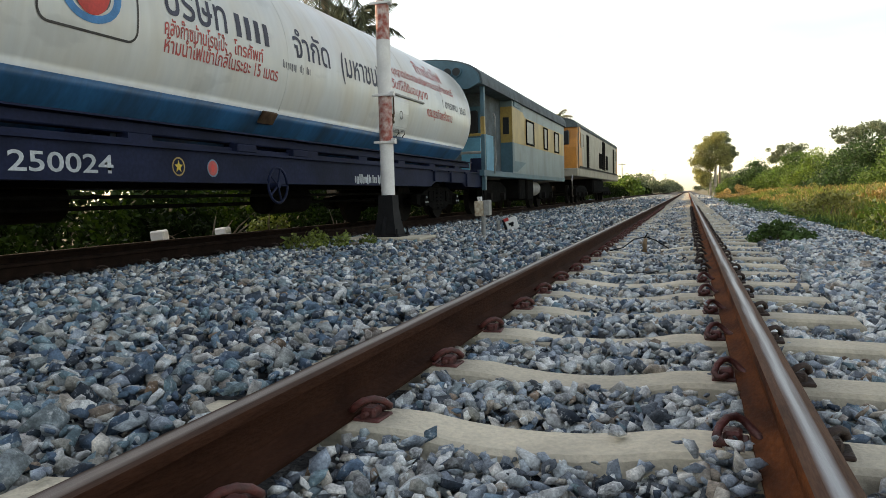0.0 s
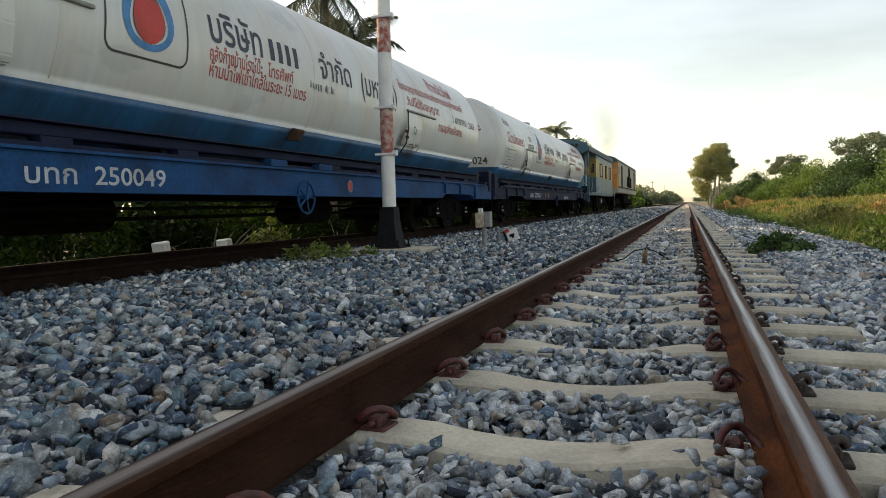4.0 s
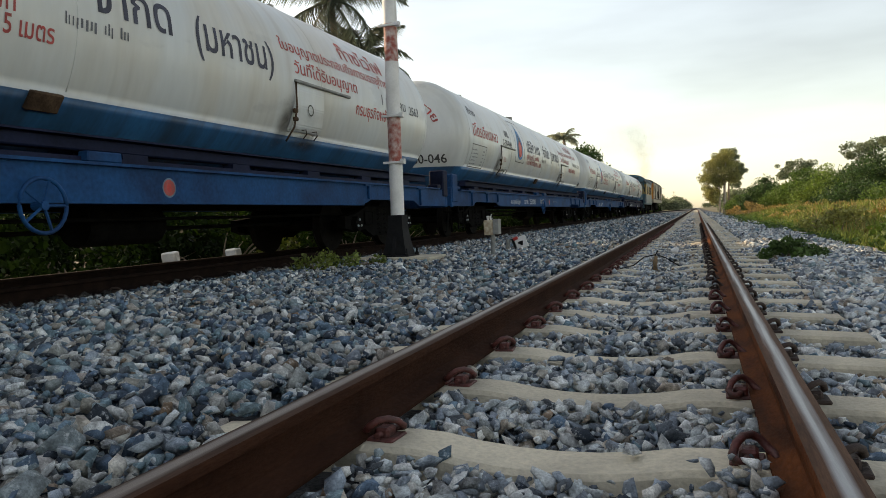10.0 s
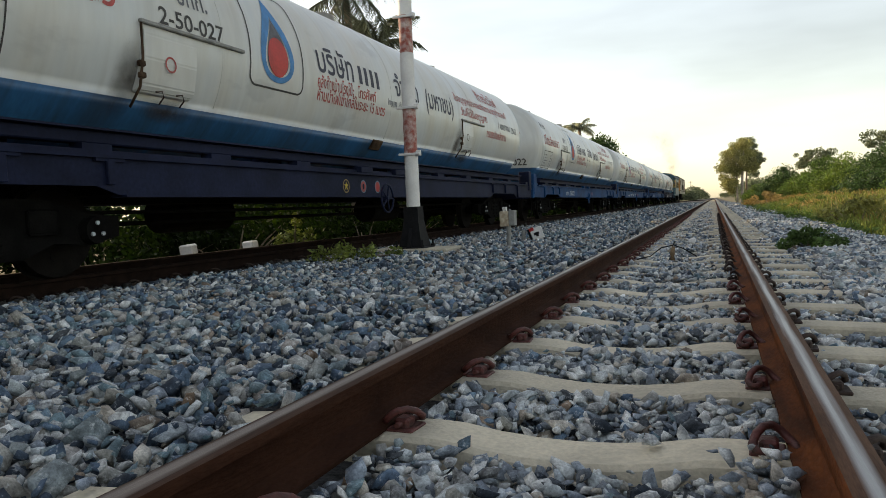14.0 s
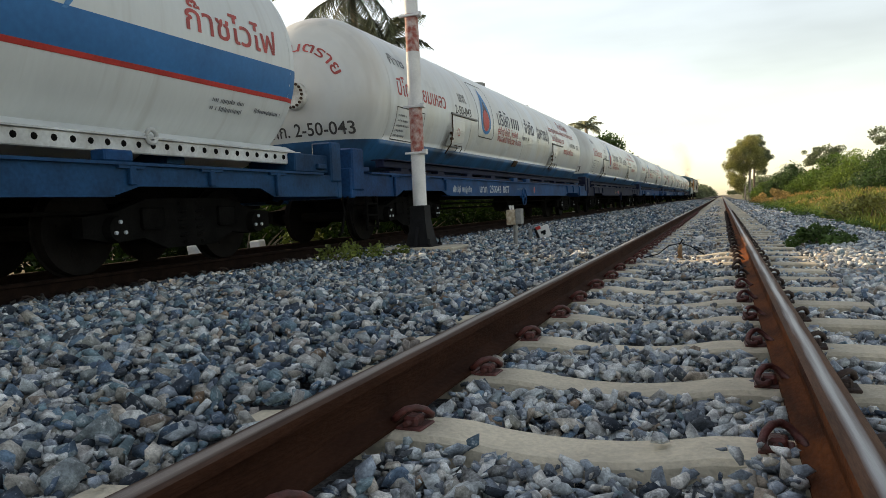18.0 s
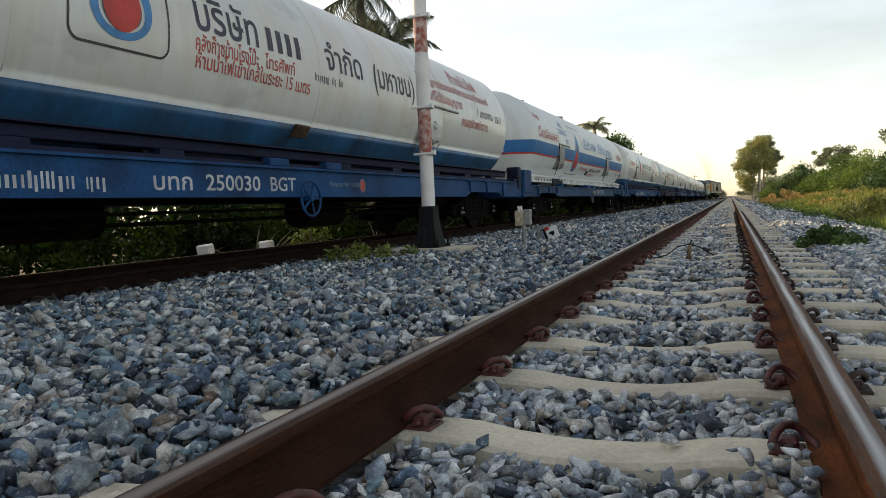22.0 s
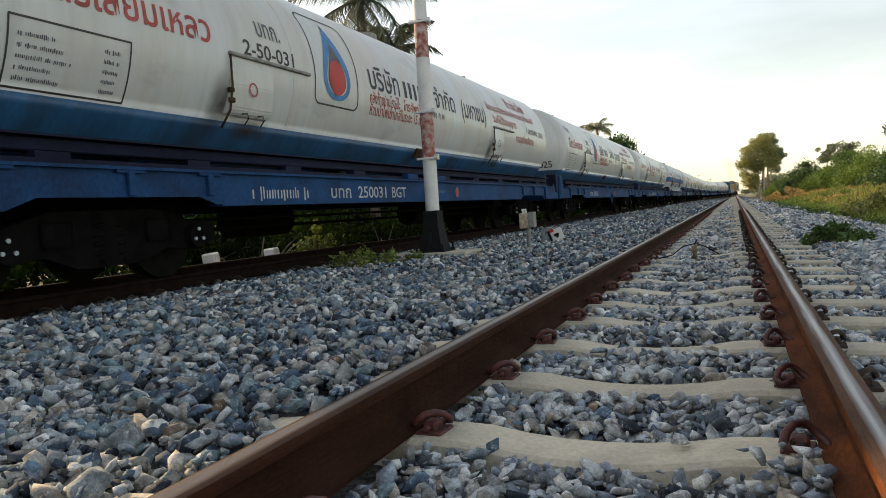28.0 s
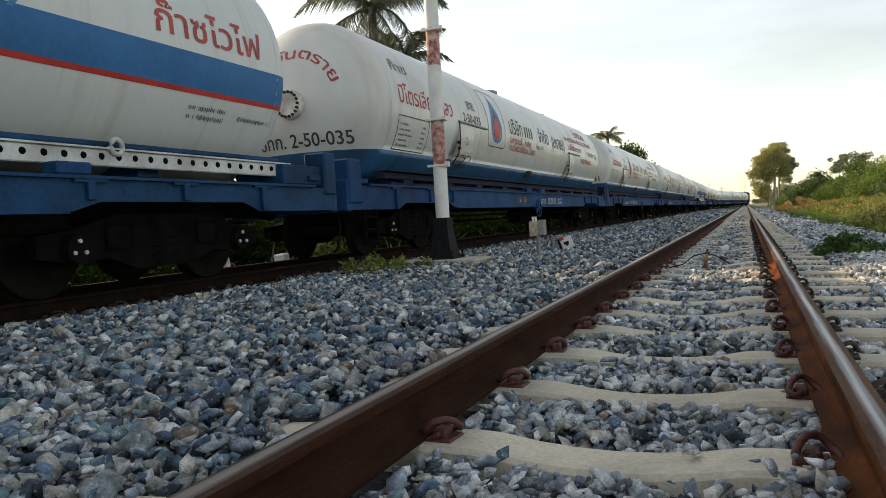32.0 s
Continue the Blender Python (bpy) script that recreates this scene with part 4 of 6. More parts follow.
def underframe(root, frame_mat, upper_mat, white_mode):
    """Side sills, their ribs, the headstocks, the shelf under the tank and the running gear."""
    sill_top = 0.88 if white_mode else 0.93
    for side in (-1, 1):
        bm = bmesh.new()
        # outline of the sill's web: deep at the ends and the middle, cut away over the bogies
        web = [(-0.68, 0.62), (0.70, 0.62), (0.95, 0.71), (2.62, 0.71), (2.85, 0.64), (13.35, 0.64), (13.6, 0.71), (15.3, 0.71), (15.55, 0.62), (17.0, 0.62), (17.0, 0.93), (-0.68, 0.93)]
        a = [bm.verts.new((side * 1.215, y, z)) for y, z in web]
        b = [bm.verts.new((side * 1.235, y, z)) for y, z in web]
        n = len(web)
        bm.faces.new(a)
        bm.faces.new(list(reversed(b)))
        for i in range(n):
            bm.faces.new((a[i], b[i], b[(i + 1) % n], a[(i + 1) % n]))
        bmesh.ops.recalc_face_normals(bm, faces=bm.faces)
        if white_mode:
            for q in bm.verts:
                q.co.z -= 0.05 if q.co.z > 0.9 else 0.0
        box(bm, side * 1.10, side * 1.28, -0.2, 16.55, sill_top, sill_top + 0.025)
        box(bm, side * 1.10, side * 1.262, 2.9, 13.3, 0.622, 0.64)
        sill = part("side_sill", bm, frame_mat, root)
        for v in (0.62, 1.80, 2.75, 13.5, 14.5, 15.6):
            bm = bmesh.new()
            box(bm, side * 1.236, side * 1.275, v - 0.035, v + 0.035, 0.72 if 0.7 < v < 15.5 else 0.63, sill_top, 0.006)
            box(bm, side * 1.236, side * 1.27, v - 0.15, v + 0.15, sill_top - 0.025, sill_top)
            part("rib", bm, frame_mat, sill)
        if white_mode:
            bm = bmesh.new()
            box(bm, side * 0.55, side * 1.2, 16.05, 16.9, 0.91, 1.13, 0.015)
            part("end_bracket", bm, M["frameteal"], root)
            for v0, v1 in ((7.14, 7.80), (8.29, 8.85), (3.2, 3.5), (13.2, 13.5)):
                bm = bmesh.new()
                box(bm, side * 1.13, side * 1.285, v0, v1, 0.906, 1.0, 0.012)
                part("shelf_bracket", bm, M["frameblue"], root)
            continue
        bm = bmesh.new()
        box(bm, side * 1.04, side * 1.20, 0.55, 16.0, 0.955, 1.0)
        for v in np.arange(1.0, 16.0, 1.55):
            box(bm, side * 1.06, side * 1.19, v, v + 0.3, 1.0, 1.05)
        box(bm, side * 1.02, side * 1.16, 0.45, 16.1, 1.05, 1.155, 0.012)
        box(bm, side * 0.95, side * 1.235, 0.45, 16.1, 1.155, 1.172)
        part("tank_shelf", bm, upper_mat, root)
        for v in (7.33, 8.48):
            bm = bmesh.new()
            box(bm, side * 1.16, side * 1.272, v - 0.18, v + 0.18, 0.956, 1.04, 0.01)
            part("shelf_bracket", bm, frame_mat, root)
    for v, way in ((-0.68, -1), (17.0, 1)):
        bm = bmesh.new()
        box(bm, -1.24, 1.24, v - 0.06, v + 0.06, 0.60, 1.0, 0.015)
        box(bm, -0.28, 0.28, v - 0.06, v + way * 0.1, 0.56, 0.98, 0.02)
        part("headstock", bm, frame_mat, root)
        for side in (-1, 1):
            bm = bmesh.new()
            box(bm, side * 0.98, side * 1.262, v + 0.03 * way, v - way * (0.62 if white_mode and v < 0 else 0.30 if v < 0 else 0.22), 0.70 if v < 0 else 0.80, 1.26 if v < 0 else 1.30, 0.02)
            box(bm, side * 1.05, side * 1.24, v - way * 0.30, v - way * 0.5, 0.955, 1.02, 0.01)
            part("corner_box", bm, (M["frameblue"] if white_mode else frame_mat) if v < 0 else M["frameteal"] if white_mode else M["frameviolet"], root)
            bm = bmesh.new()
            tube(bm, [(side * 1.2, v + way * 0.1, 0.62), (side * 1.22, v + way * 0.12, 0.4), (side * 1.22, v + way * 0.03, 0.16), (side * 1.2, v - way * 0.02, 0.12)], 0.018, 7)
            part("grab_iron", bm, M["under"], root)
        bm = bmesh.new()
        cyl(bm, (0, v, 0.80), (0, v + way * 0.42, 0.80), 0.10, 0.10, 12)
        box(bm, -0.14, 0.14, v + way * 0.3, v + way * 0.58, 0.66, 0.94, 0.05)
        part("coupler", bm, M["under"], root)
        bm = bmesh.new()
        tube(bm, [(0.42, v + way * 0.06, 0.86), (0.46, v + way * 0.24, 0.84), (0.45, v + way * 0.32, 0.70), (0.36, v + way * 0.44, 0.56), (0.22, v + way * 0.52, 0.60)], 0.026, 8)
        part("brake_hose", bm, M["under"], root)
    # step ladder by the rear headstock, cross beams, pipes and brake gear
    bm = bmesh.new()
    for yy in (-0.28, 0.04):
        box(bm, 1.2, 1.23, yy - 0.015, yy + 0.015, 0.15, 0.64)
    for z in (0.2, 0.36, 0.52):
        box(bm, 1.2, 1.23, -0.28, 0.04, z - 0.012, z + 0.012)
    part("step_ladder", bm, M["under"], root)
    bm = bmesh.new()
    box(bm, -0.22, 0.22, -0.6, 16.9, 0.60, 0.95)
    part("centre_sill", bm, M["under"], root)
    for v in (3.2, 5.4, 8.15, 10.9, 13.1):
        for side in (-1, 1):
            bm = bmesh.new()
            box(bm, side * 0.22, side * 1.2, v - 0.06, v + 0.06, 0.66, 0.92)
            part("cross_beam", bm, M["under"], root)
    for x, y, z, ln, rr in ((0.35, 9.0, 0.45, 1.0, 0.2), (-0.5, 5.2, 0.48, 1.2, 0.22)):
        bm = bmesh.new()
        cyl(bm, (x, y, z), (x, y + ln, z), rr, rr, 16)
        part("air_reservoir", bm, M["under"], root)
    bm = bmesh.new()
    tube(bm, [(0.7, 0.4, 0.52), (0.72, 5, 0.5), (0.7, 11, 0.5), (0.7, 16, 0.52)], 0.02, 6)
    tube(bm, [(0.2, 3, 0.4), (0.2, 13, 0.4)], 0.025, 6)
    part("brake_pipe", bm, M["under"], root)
    for v in (1.80, 14.5):
        bogie(root, v)
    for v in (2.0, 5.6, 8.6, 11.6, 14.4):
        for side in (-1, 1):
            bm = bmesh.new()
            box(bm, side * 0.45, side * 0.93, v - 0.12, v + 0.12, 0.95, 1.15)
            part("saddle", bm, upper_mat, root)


def tank_wagon(white_mode, frame_mat, upper_mat, teal_rail=False):
    """One bogie tank wagon; its space starts at the rear flange, y along the train, z from the camera track's rails."""
    root = thing("tank_wagon")
    underframe(root, frame_mat, upper_mat, white_mode)
    shell = tank_shell(white_mode)
    part("tank", shell, [M["cleanwhite"] if white_mode else M["white"], M["blue"]], root)
    for v in (HEAD, TL - HEAD, 4.3, 8.3, 12.2):
        bm = bmesh.new()
        tube(bm, [tank_point(v, a, 0.0) for a in range(-30, 211, 6)], 0.005, 5)
        part("weld_seam", bm, M["cleanwhite"] if white_mode else M["white"], root)
    # flange with its bolts
    bm = bmesh.new()
    cyl(bm, (0, 0.12, TZ), (0, -0.06, TZ), 0.205, 0.205, 32)
    cyl(bm, (0, -0.06, TZ), (0, -0.09, TZ), 0.205, 0.196, 32)
    fl = part("manhole_flange", bm, M["flange"], root, smooth=True)
    for i in range(18):
        a = 2 * math.pi * i / 18
        bm = bmesh.new()
        cyl(bm, (0.172 * math.cos(a), -0.08, TZ + 0.172 * math.sin(a)), (0.172 * math.cos(a), -0.120, TZ + 0.172 * math.sin(a)), 0.020, 0.020, 6)
        part("bolt", bm, M["rustpost"], fl)
    # dome fittings on the top
    bm = bmesh.new()
    cyl(bm, (0, 8.3, TZ + TR - 0.05), (0, 8.3, TZ + TR + 0.10), 0.3, 0.3, 24)
    part("dome_cover", bm, M["grey"], root)
    for v in (3.0, 12.6):
        bm = bmesh.new()
        cyl(bm, (0.25, v, TZ + TR - 0.08), (0.25, v, TZ + TR + 0.03), 0.08, 0.08, 12)
        part("relief_valve", bm, M["grey"], root)
    red, black, grey, blue = M["letterred"], M["letterblack"], M["lettergrey"], M["letterblue"]
    cab = M["grey"] if white_mode else M["white"]
    valve_cabinet(root, 3.2, white_mode, cab, red)
    valve_cabinet(root, 11.55, white_mode, cab, black)
    part("lettering", on_tank(flat_text("ก๊าซ", 0.55, 0.20), 0.85, 23), red if white_mode else grey, root)
    part("lettering", on_tank(flat_text("ปิโตรเลียมเหลว", 2.35 if white_mode else 2.05, 0.30), 0.88, 1.0), red, root)
    part("lettering", on_tank(flat_text("ก๊าซไวไฟ", 1.45, 0.30), 13.0 if not white_mode else 14.28, 25 if not white_mode else 1), red, root)
    if white_mode:
        # broad blue stripe with a red edge, wrapped round flank and ends
        for z0, z1, m in ((1.745, 2.055, M["brightblue"]), (1.70, 1.745, M["stripered"])):
            bm = bmesh.new()
            for side in (1, -1):
                rows = []
                for i in range(9):
                    a = math.pi / 2 * i / 8
                    rows.append((HEAD * (1 - math.cos(a)), math.sin(a)))
                rows = rows + [(HEAD + (TL - 2 * HEAD) * i / 8, 1) for i in range(1, 8)] + [(TL - y, r) for y, r in reversed(rows)]
                prev = None
                for y, r in rows:
                    cur = []
                    for j in range(5):
                        z = z0 + (z1 - z0) * j / 4
                        rr = max(TR * r, 0.02)
                        xx = math.sqrt(max(rr * rr - (z - TZ) ** 2, 0.0001)) if rr > abs(z - TZ) else 0.0
                        lift = 0.004
                        cur.append(bm.verts.new((side * (xx + lift * r), y + (-lift if y < 1 else lift if y > TL - 1 else 0) * (1 - r), z)))
                    if prev:
                        for j in range(4):
                            bm.faces.new((prev[j], cur[j], cur[j + 1], prev[j + 1]))
                    prev = cur
            bmesh.ops.recalc_face_normals(bm, faces=bm.faces)
            part("stripe", bm, m, root, smooth=True)
        # lower skirt; raised black discs stand in for the dark of its holes
        for side in (-1, 1):
            bm = bmesh.new()
            box(bm, side * 1.05, side * 1.10, 0.3, 16.3, 1.0, 1.135, 0.01)
            box(bm, side * 0.9, side * 1.125, 0.3, 16.3, 1.135, 1.15)
            part("white_skirt", bm, M["skirt"], root)
            bm = bmesh.new()
            side_plate = [(0.84, 1.222), (0.945, 1.222), (1.085, 1.156), (1.085, 1.151), (0.84, 1.151)]
            if teal_rail:
                rail = bmesh.new()
                box(rail, side * 0.95, side * 1.04, 0.4, 16.2, 1.165, 1.21, 0.01)
                part("teal_rail", rail, M["frameteal"], root)
            else:
                pl = extrude_y([(side * x, z) for x, z in side_plate], 0.35, 16.25)
                part("skirt_slope", pl, M["cleanwhite"], root)
            # black plate laid over part of the skirt below the valve box
            box(bm, side * 1.086, side * 1.118, 2.8, 4.1, 0.93, 1.128, 0.006)
            part("tar_patch", bm, M["black"], root, "black patch of skirt under the valve box")
            for v in (3.75, 13.9):
                bm = bmesh.new()
                tube(bm, [(side * 1.115, v + 0.06 * math.cos(a), 1.16 + 0.06 * math.sin(a)) for a in [2 * math.pi * k / 14 for k in range(15)]], 0.022, 7)
                part("lifting_lug", bm, M["skirt"], root)
            for v in list(np.arange(0.9, 3.7, 0.17)) + list(np.arange(12.4, 16.1, 0.17)):
                bm = bmesh.new()
                cyl(bm, (side * 1.09, v, 1.078), (side * 1.106, v, 1.078), 0.034, 0.026, 8)
                part("bolt_hole", bm, M["under"], root)
        brand_panel(root, 4.98, -40, 1.72, 1.57)
        part("lettering", on_tank(flat_text("บริษัท", 1.32, 0.42), 6.92, 2.6), blue, root)
        part("brand_writing", on_tank(brand_shapes(1.1, 0.46, 5), 8.46, 3.0), blue, root, kind="stuff")
        part("lettering", on_tank(flat_text("จำกัด", 1.26, 0.42), 9.82, 2.8), blue, root)
        part("lettering", on_tank(flat_text("(มหาชน)", 1.85, 0.37), 11.24, 0.8), blue, root)
        part("lettering", on_tank(flat_text("โทรศัพท์", 0.52, 0.17), 6.92, -30.5), red, root)
        part("line_of_writing", on_tank(word_bars(0.62, 0.11, 8, 0.7), 7.54, -30), red, root, kind="stuff")
        part("lettering", on_tank(flat_text("วันที่ออกใบอนุญาต", 1.22, 0.17), 8.50, -30.5), black, root)
        part("lettering", on_tank(flat_text("1 มกราคม 2563", 1.10, 0.14), 9.82, -30), M["letterblack"], root)
        part("lettering", on_tank(flat_text("กรมธุรกิจพลังงาน", 1.12, 0.14), 8.56, -39), red, root)
        bm = bmesh.new()
        box(bm, 1.025, 1.065, 8.12, 8.42, 1.36, 1.53, 0.008, rot=Matrix.Rotation(radians(34), 4, "Y"))
        part("tank_label_plate", bm, M["lroof"], root, "dark grey label plate")
        part("lettering", on_tank(flat_text("BGT", 0.45, 0.15), 4.23, 1.2), blue, root)
        part("line_of_writing", on_tank(word_bars(0.5, 0.05, 9), 14.75, -27), grey, root, kind="stuff")
        part("line_of_writing", on_tank(word_bars(0.5, 0.05, 10), 14.75, -31), grey, root, kind="stuff")
        part("line_of_writing", on_tank(word_bars(0.5, 0.05, 11), 15.45, -29), grey, root, kind="stuff")
    else:
        part("data_plate_line", on_tank(frame_flat(1.1, 0.52, 0.016, 0.01), 0.85, -31), black, root)
        for i in range(5):
            part("line_of_writing", on_tank(word_bars(0.30 + 0.08 * (i % 3), 0.035, 20 + i), 0.93, -13.5 - 3.6 * i), grey, root, kind="stuff")
            part("line_of_writing", on_tank(word_bars(0.16, 0.035, 30 + i), 1.68, -13.5 - 3.6 * i), grey, root, kind="stuff")
        brand_panel(root, 4.74, -15, 1.06, 1.2)
        part("lettering", on_tank(flat_text("บริษัท", 0.95, 0.37), 6.15, 1.8), M["letternavy"], root)
        part("brand_writing", on_tank(brand_shapes(0.9, 0.42, 1), 7.26, 2.0), M["letternavy"], root, kind="stuff")
        part("lettering", on_tank(flat_text("จำกัด", 0.93, 0.37), 8.46, 1.8), M["letternavy"], root)
        part("lettering", on_tank(flat_text("(มหาชน)", 1.36, 0.33), 9.73, 0.2), M["letternavy"], root)
        part("lettering", on_tank(flat_text("คลังก๊าซบ้านโรงโป๊ะ", 0.95, 0.17), 6.13, -7.2), red, root)
        part("lettering", on_tank(flat_text("โทรศัพท์", 0.56, 0.16), 7.20, -7.0), red, root)
        part("line_of_writing", on_tank(word_bars(0.68, 0.10, 4, 0.6), 8.18, -6.2), grey, root, kind="stuff")
        part("lettering", on_tank(flat_text("ห้ามนำไฟเข้าใกล้ในระยะ 15 เมตร", 1.95, 0.17), 6.14, -14.5), red, root)
        part("lettering", on_tank(flat_text("ใบอนุญาตประกอบกิจการบรรจุก๊าซเลขที่", 3.6, 0.17), 11.3, 15), red, root)
        part("lettering", on_tank(flat_text("วันที่ได้รับอนุญาต", 1.7, 0.18), 11.55, 3.5), red, root)
        part("lettering", on_tank(flat_text("1 มกราคม", 0.95, 0.15), 14.1, 1.5), grey, root)
        part("lettering", on_tank(flat_text("กรมธุรกิจพลังงาน", 1.5, 0.18), 13.2, -10), red, root)
        part("lettering", on_tank(flat_text("2563", 0.42, 0.14), 15.2, 0.5), grey, root)
        bm = bmesh.new()
        box(bm, 1.015, 1.055, 7.98, 8.28, 1.335, 1.495, 0.008, rot=Matrix.Rotation(radians(35), 4, "Y"))
        part("tank_label_plate", bm, M["rustpost"], root, "dark tarnished label plate")
        part("lettering", on_dome(flat_text("ก๊าซอันตราย", 1.62, 0.175), 0, 0, (0.66, 163)), red, root)
    brake_wheel(root, 7.8, 0.60, M["lroof"] if white_mode else frame_mat)
    return root


def star_flat(r):
    bm = bmesh.new()
    bm.faces.new([bm.verts.new(((r if k % 2 == 0 else r * 0.42) * math.sin(math.pi * k / 5), (r if k % 2 == 0 else r * 0.42) * math.cos(math.pi * k / 5), 0)) for k in reversed(range(10))])
    return bm


def badges(w, spots):
    """Small round painted emblems on the sill: a dark disc in a thin ring, with a star or a spot."""
    for v, m in spots:
        star = m == "lyellow"
        part("badge_rim", on_side(ring_flat(0.075, 0.09), v, 0.77, 1.2385), M["lyellow" if star else "letterfaint"], w)
        part("badge", on_side(disc_flat(0.078), v, 0.77, 1.2372), M["frameviolet" if star else "letterred"], w)
        part("emblem", on_side(star_flat(0.062) if star else disc_flat(0.034, 0.85, 1.2), v, 0.77, 1.2395), M["staryellow" if star else m], w)


NUMBERS = ["024", "049", "046", "022", "027", "043", "017", "030", "025", "031", "035", "018"]
FADED = (0, 4)                        # wagons with dark violet-blue frames
WAGON_PITCH, FLANGE_0 = 18.04, -0.29


def wagon_row():
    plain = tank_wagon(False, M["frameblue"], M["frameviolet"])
    faded = tank_wagon(False, M["frameviolet"], M["frameviolet"])
    white = tank_wagon(True, M["frameteal"], M["frameteal"])
    white_last = tank_wagon(True, M["frameteal"], M["frameteal"], True)
    out, last = [], {plain: 10, faded: 4, white: 6, white_last: 11}
    for i, num in enumerate(NUMBERS):
        src = white if i == 6 else white_last if i == 11 else faded if i in FADED else plain
        m = pose(XT, FLANGE_0 - i * WAGON_PITCH, 0)
        w = src if last[src] == i else copy_thing(src, m)
        w.matrix_basis = m
        whitey = src in (white, white_last)
        tagged(w, "white gas tank wagon with a blue and red stripe" if whitey else
               "white and blue gas tank wagon on a " + ("dark faded frame" if i in FADED else "worn blue frame"), "tank wagon", "tank wagons of the train")
        ink = M["letterblue"] if whitey else M["letterblack"]
        part("wagon_number", on_tank(flat_text("2-50-" + num, 1.3 if whitey else 0.9, 0.17 if whitey else 0.155), 3.26 if whitey else 3.42, 0.5 if not whitey else 13), ink, w)
        part("lettering", on_tank(flat_text("บทก.", 0.5 if whitey else 0.42, 0.17), 3.7, 11.5 if not whitey else 24), ink if whitey else M["lettergrey"], w)
        part("wagon_number", on_dome(flat_text(("" if whitey else "บทก. ") + "2-50-" + num, 1.5 if not whitey else 1.1, 0.185), -0.66, 1.555 if not whitey else 2.50), ink, w)
        at = {0: 3.63, 2: 5.65, 5: 4.7, 7: 5.5, 9: 4.95, 10: 8.4}.get(i, 8.62 if whitey else 3.9)
        badges(w, ((6.68, "lyellow"), (7.05, "lyellow")) if i == 10 else ((6.23, "lyellow"), (6.75, "stripered")) if i == 0 else ((6.75, "lyellow"), (7.25, "frameviolet"), (7.7, "stripered")) if i == 4 else ((8.33 if whitey else 9.25, "lyellow" if whitey else "stripered"),))
        if i == 4:
            out.append(w)
            continue
        part("wagon_number", on_side(flat_text("บทก  250" + num, 1.78 if i == 0 else 1.5, 0.15), at, 0.69, 1.2375), M["letterwhite"], w)
        if whitey:
            part("lettering", on_side(flat_text("BGT", 0.5, 0.15), 10.33, 0.69, 1.2375), M["letterwhite"], w)
        if i in (2, 5, 7, 9, 10):
            part("lettering", on_side(flat_text("BGT", 0.48, 0.15), at + (2.2 if i == 2 else 1.68), 0.69, 1.2375), M["letterwhite"], w)
            if i != 10:
                part("line_of_writing", on_side(word_bars(1.1, 0.13, 60 + i, 0.6), at - 1.55, 0.69, 1.2375), M["letterwhite"], w, kind="stuff")
            part("line_of_writing", on_side(word_bars(0.85, 0.055, 40 + i, 0.6), at + (4.2 if i == 2 else 2.9), 0.76, 1.2375), M["letterfaint"], w, kind="stuff")
        if i == 0:
            part("scrawl", on_side(word_bars(1.0, 0.13, 77, 0.9, 0.12), 10.05, 0.66, 1.2375), M["letterwhite"], w, kind="stuff")
        out.append(w)
    return out


WAGONS = wagon_row()

# ---- guard's van and locomotive at the head of the train ----
def side_panel(bm, x, pts, mi=0, thick=0.03):
    """A flat plate in the y-z plane with a little thickness."""
    s = 1 if x > 0 else -1
    a = [bm.verts.new((x, y, z)) for y, z in pts]
    b = [bm.verts.new((x - s * thick, y, z)) for y, z in pts]
    n = len(pts)
    fs = [bm.faces.new(a), bm.faces.new(list(reversed(b)))]
    for i in range(n):
        fs.append(bm.faces.new((a[i], b[i], b[(i + 1) % n], a[(i + 1) % n])))
    for f in fs:
        f.material_index = mi
    return bm


def window(parent, x, y0, y1, z0, z1, frame_mat):
    s = 1 if x > 0 else -1
    bm = bmesh.new()
    t = 0.05
    for a, b, c, d in ((y0 - t, y0, z0 - t, z1 + t), (y1, y1 + t, z0 - t, z1 + t), (y0, y1, z0 - t, z0), (y0, y1, z1, z1 + t)):
        box(bm, x, x + s * 0.03, a, b, c, d, 0.005)
    w = part("window", bm, frame_mat, parent)
    bm = bmesh.new()
    box(bm, x, x + s * 0.012, y0, y1, z0, z1)
    part("pane", bm, M["glass"], w)
    return w


def curved_roof(y0, y1, half, eave, top, n=14, thick=0.06):
    pr = [(-half, eave - thick)] + [(half * math.sin(radians(-90 + 180 * i / n)), eave + (top - eave) * math.cos(radians(-90 + 180 * i / n)) ** 0.8) for i in range(n + 1)] + [(half, eave - thick)]
    return extrude_y(list(reversed(pr)), y0, y1)


def loco_bogie(parent, y, axles, material):
    for side in (-1, 1):
        bm = bmesh.new()
        w = axles * 0.62
        side_panel(bm, side * 1.02, [(y - w, 0.34), (y - w * 0.7, 0.26), (y + w * 0.7, 0.26), (y + w, 0.34), (y + w, 0.62), (y + w * 0.5, 0.78), (y - w * 0.5, 0.78), (y - w, 0.62)], 0, 0.12)
        bmesh.ops.recalc_face_normals(bm, faces=bm.faces)
        part("bogie_frame", bm, material, parent)
    for i in range(axles):
        yy = y + (i - (axles - 1) / 2) * 1.35
        bm = bmesh.new()
        cyl(bm, (-0.95, 0, 0), (0.95, 0, 0), 0.07, 0.07, 10)
        for side in (-1, 1):
            cyl(bm, (side * 0.49, 0, 0), (side * 0.61, 0, 0), 0.43, 0.42, 26)
            cyl(bm, (side * 1.0, 0, 0), (side * 1.12, 0, 0), 0.12, 0.10, 10)
        part("wheelset", bm, M["wheel"], parent).location = (0, yy, 0.39)


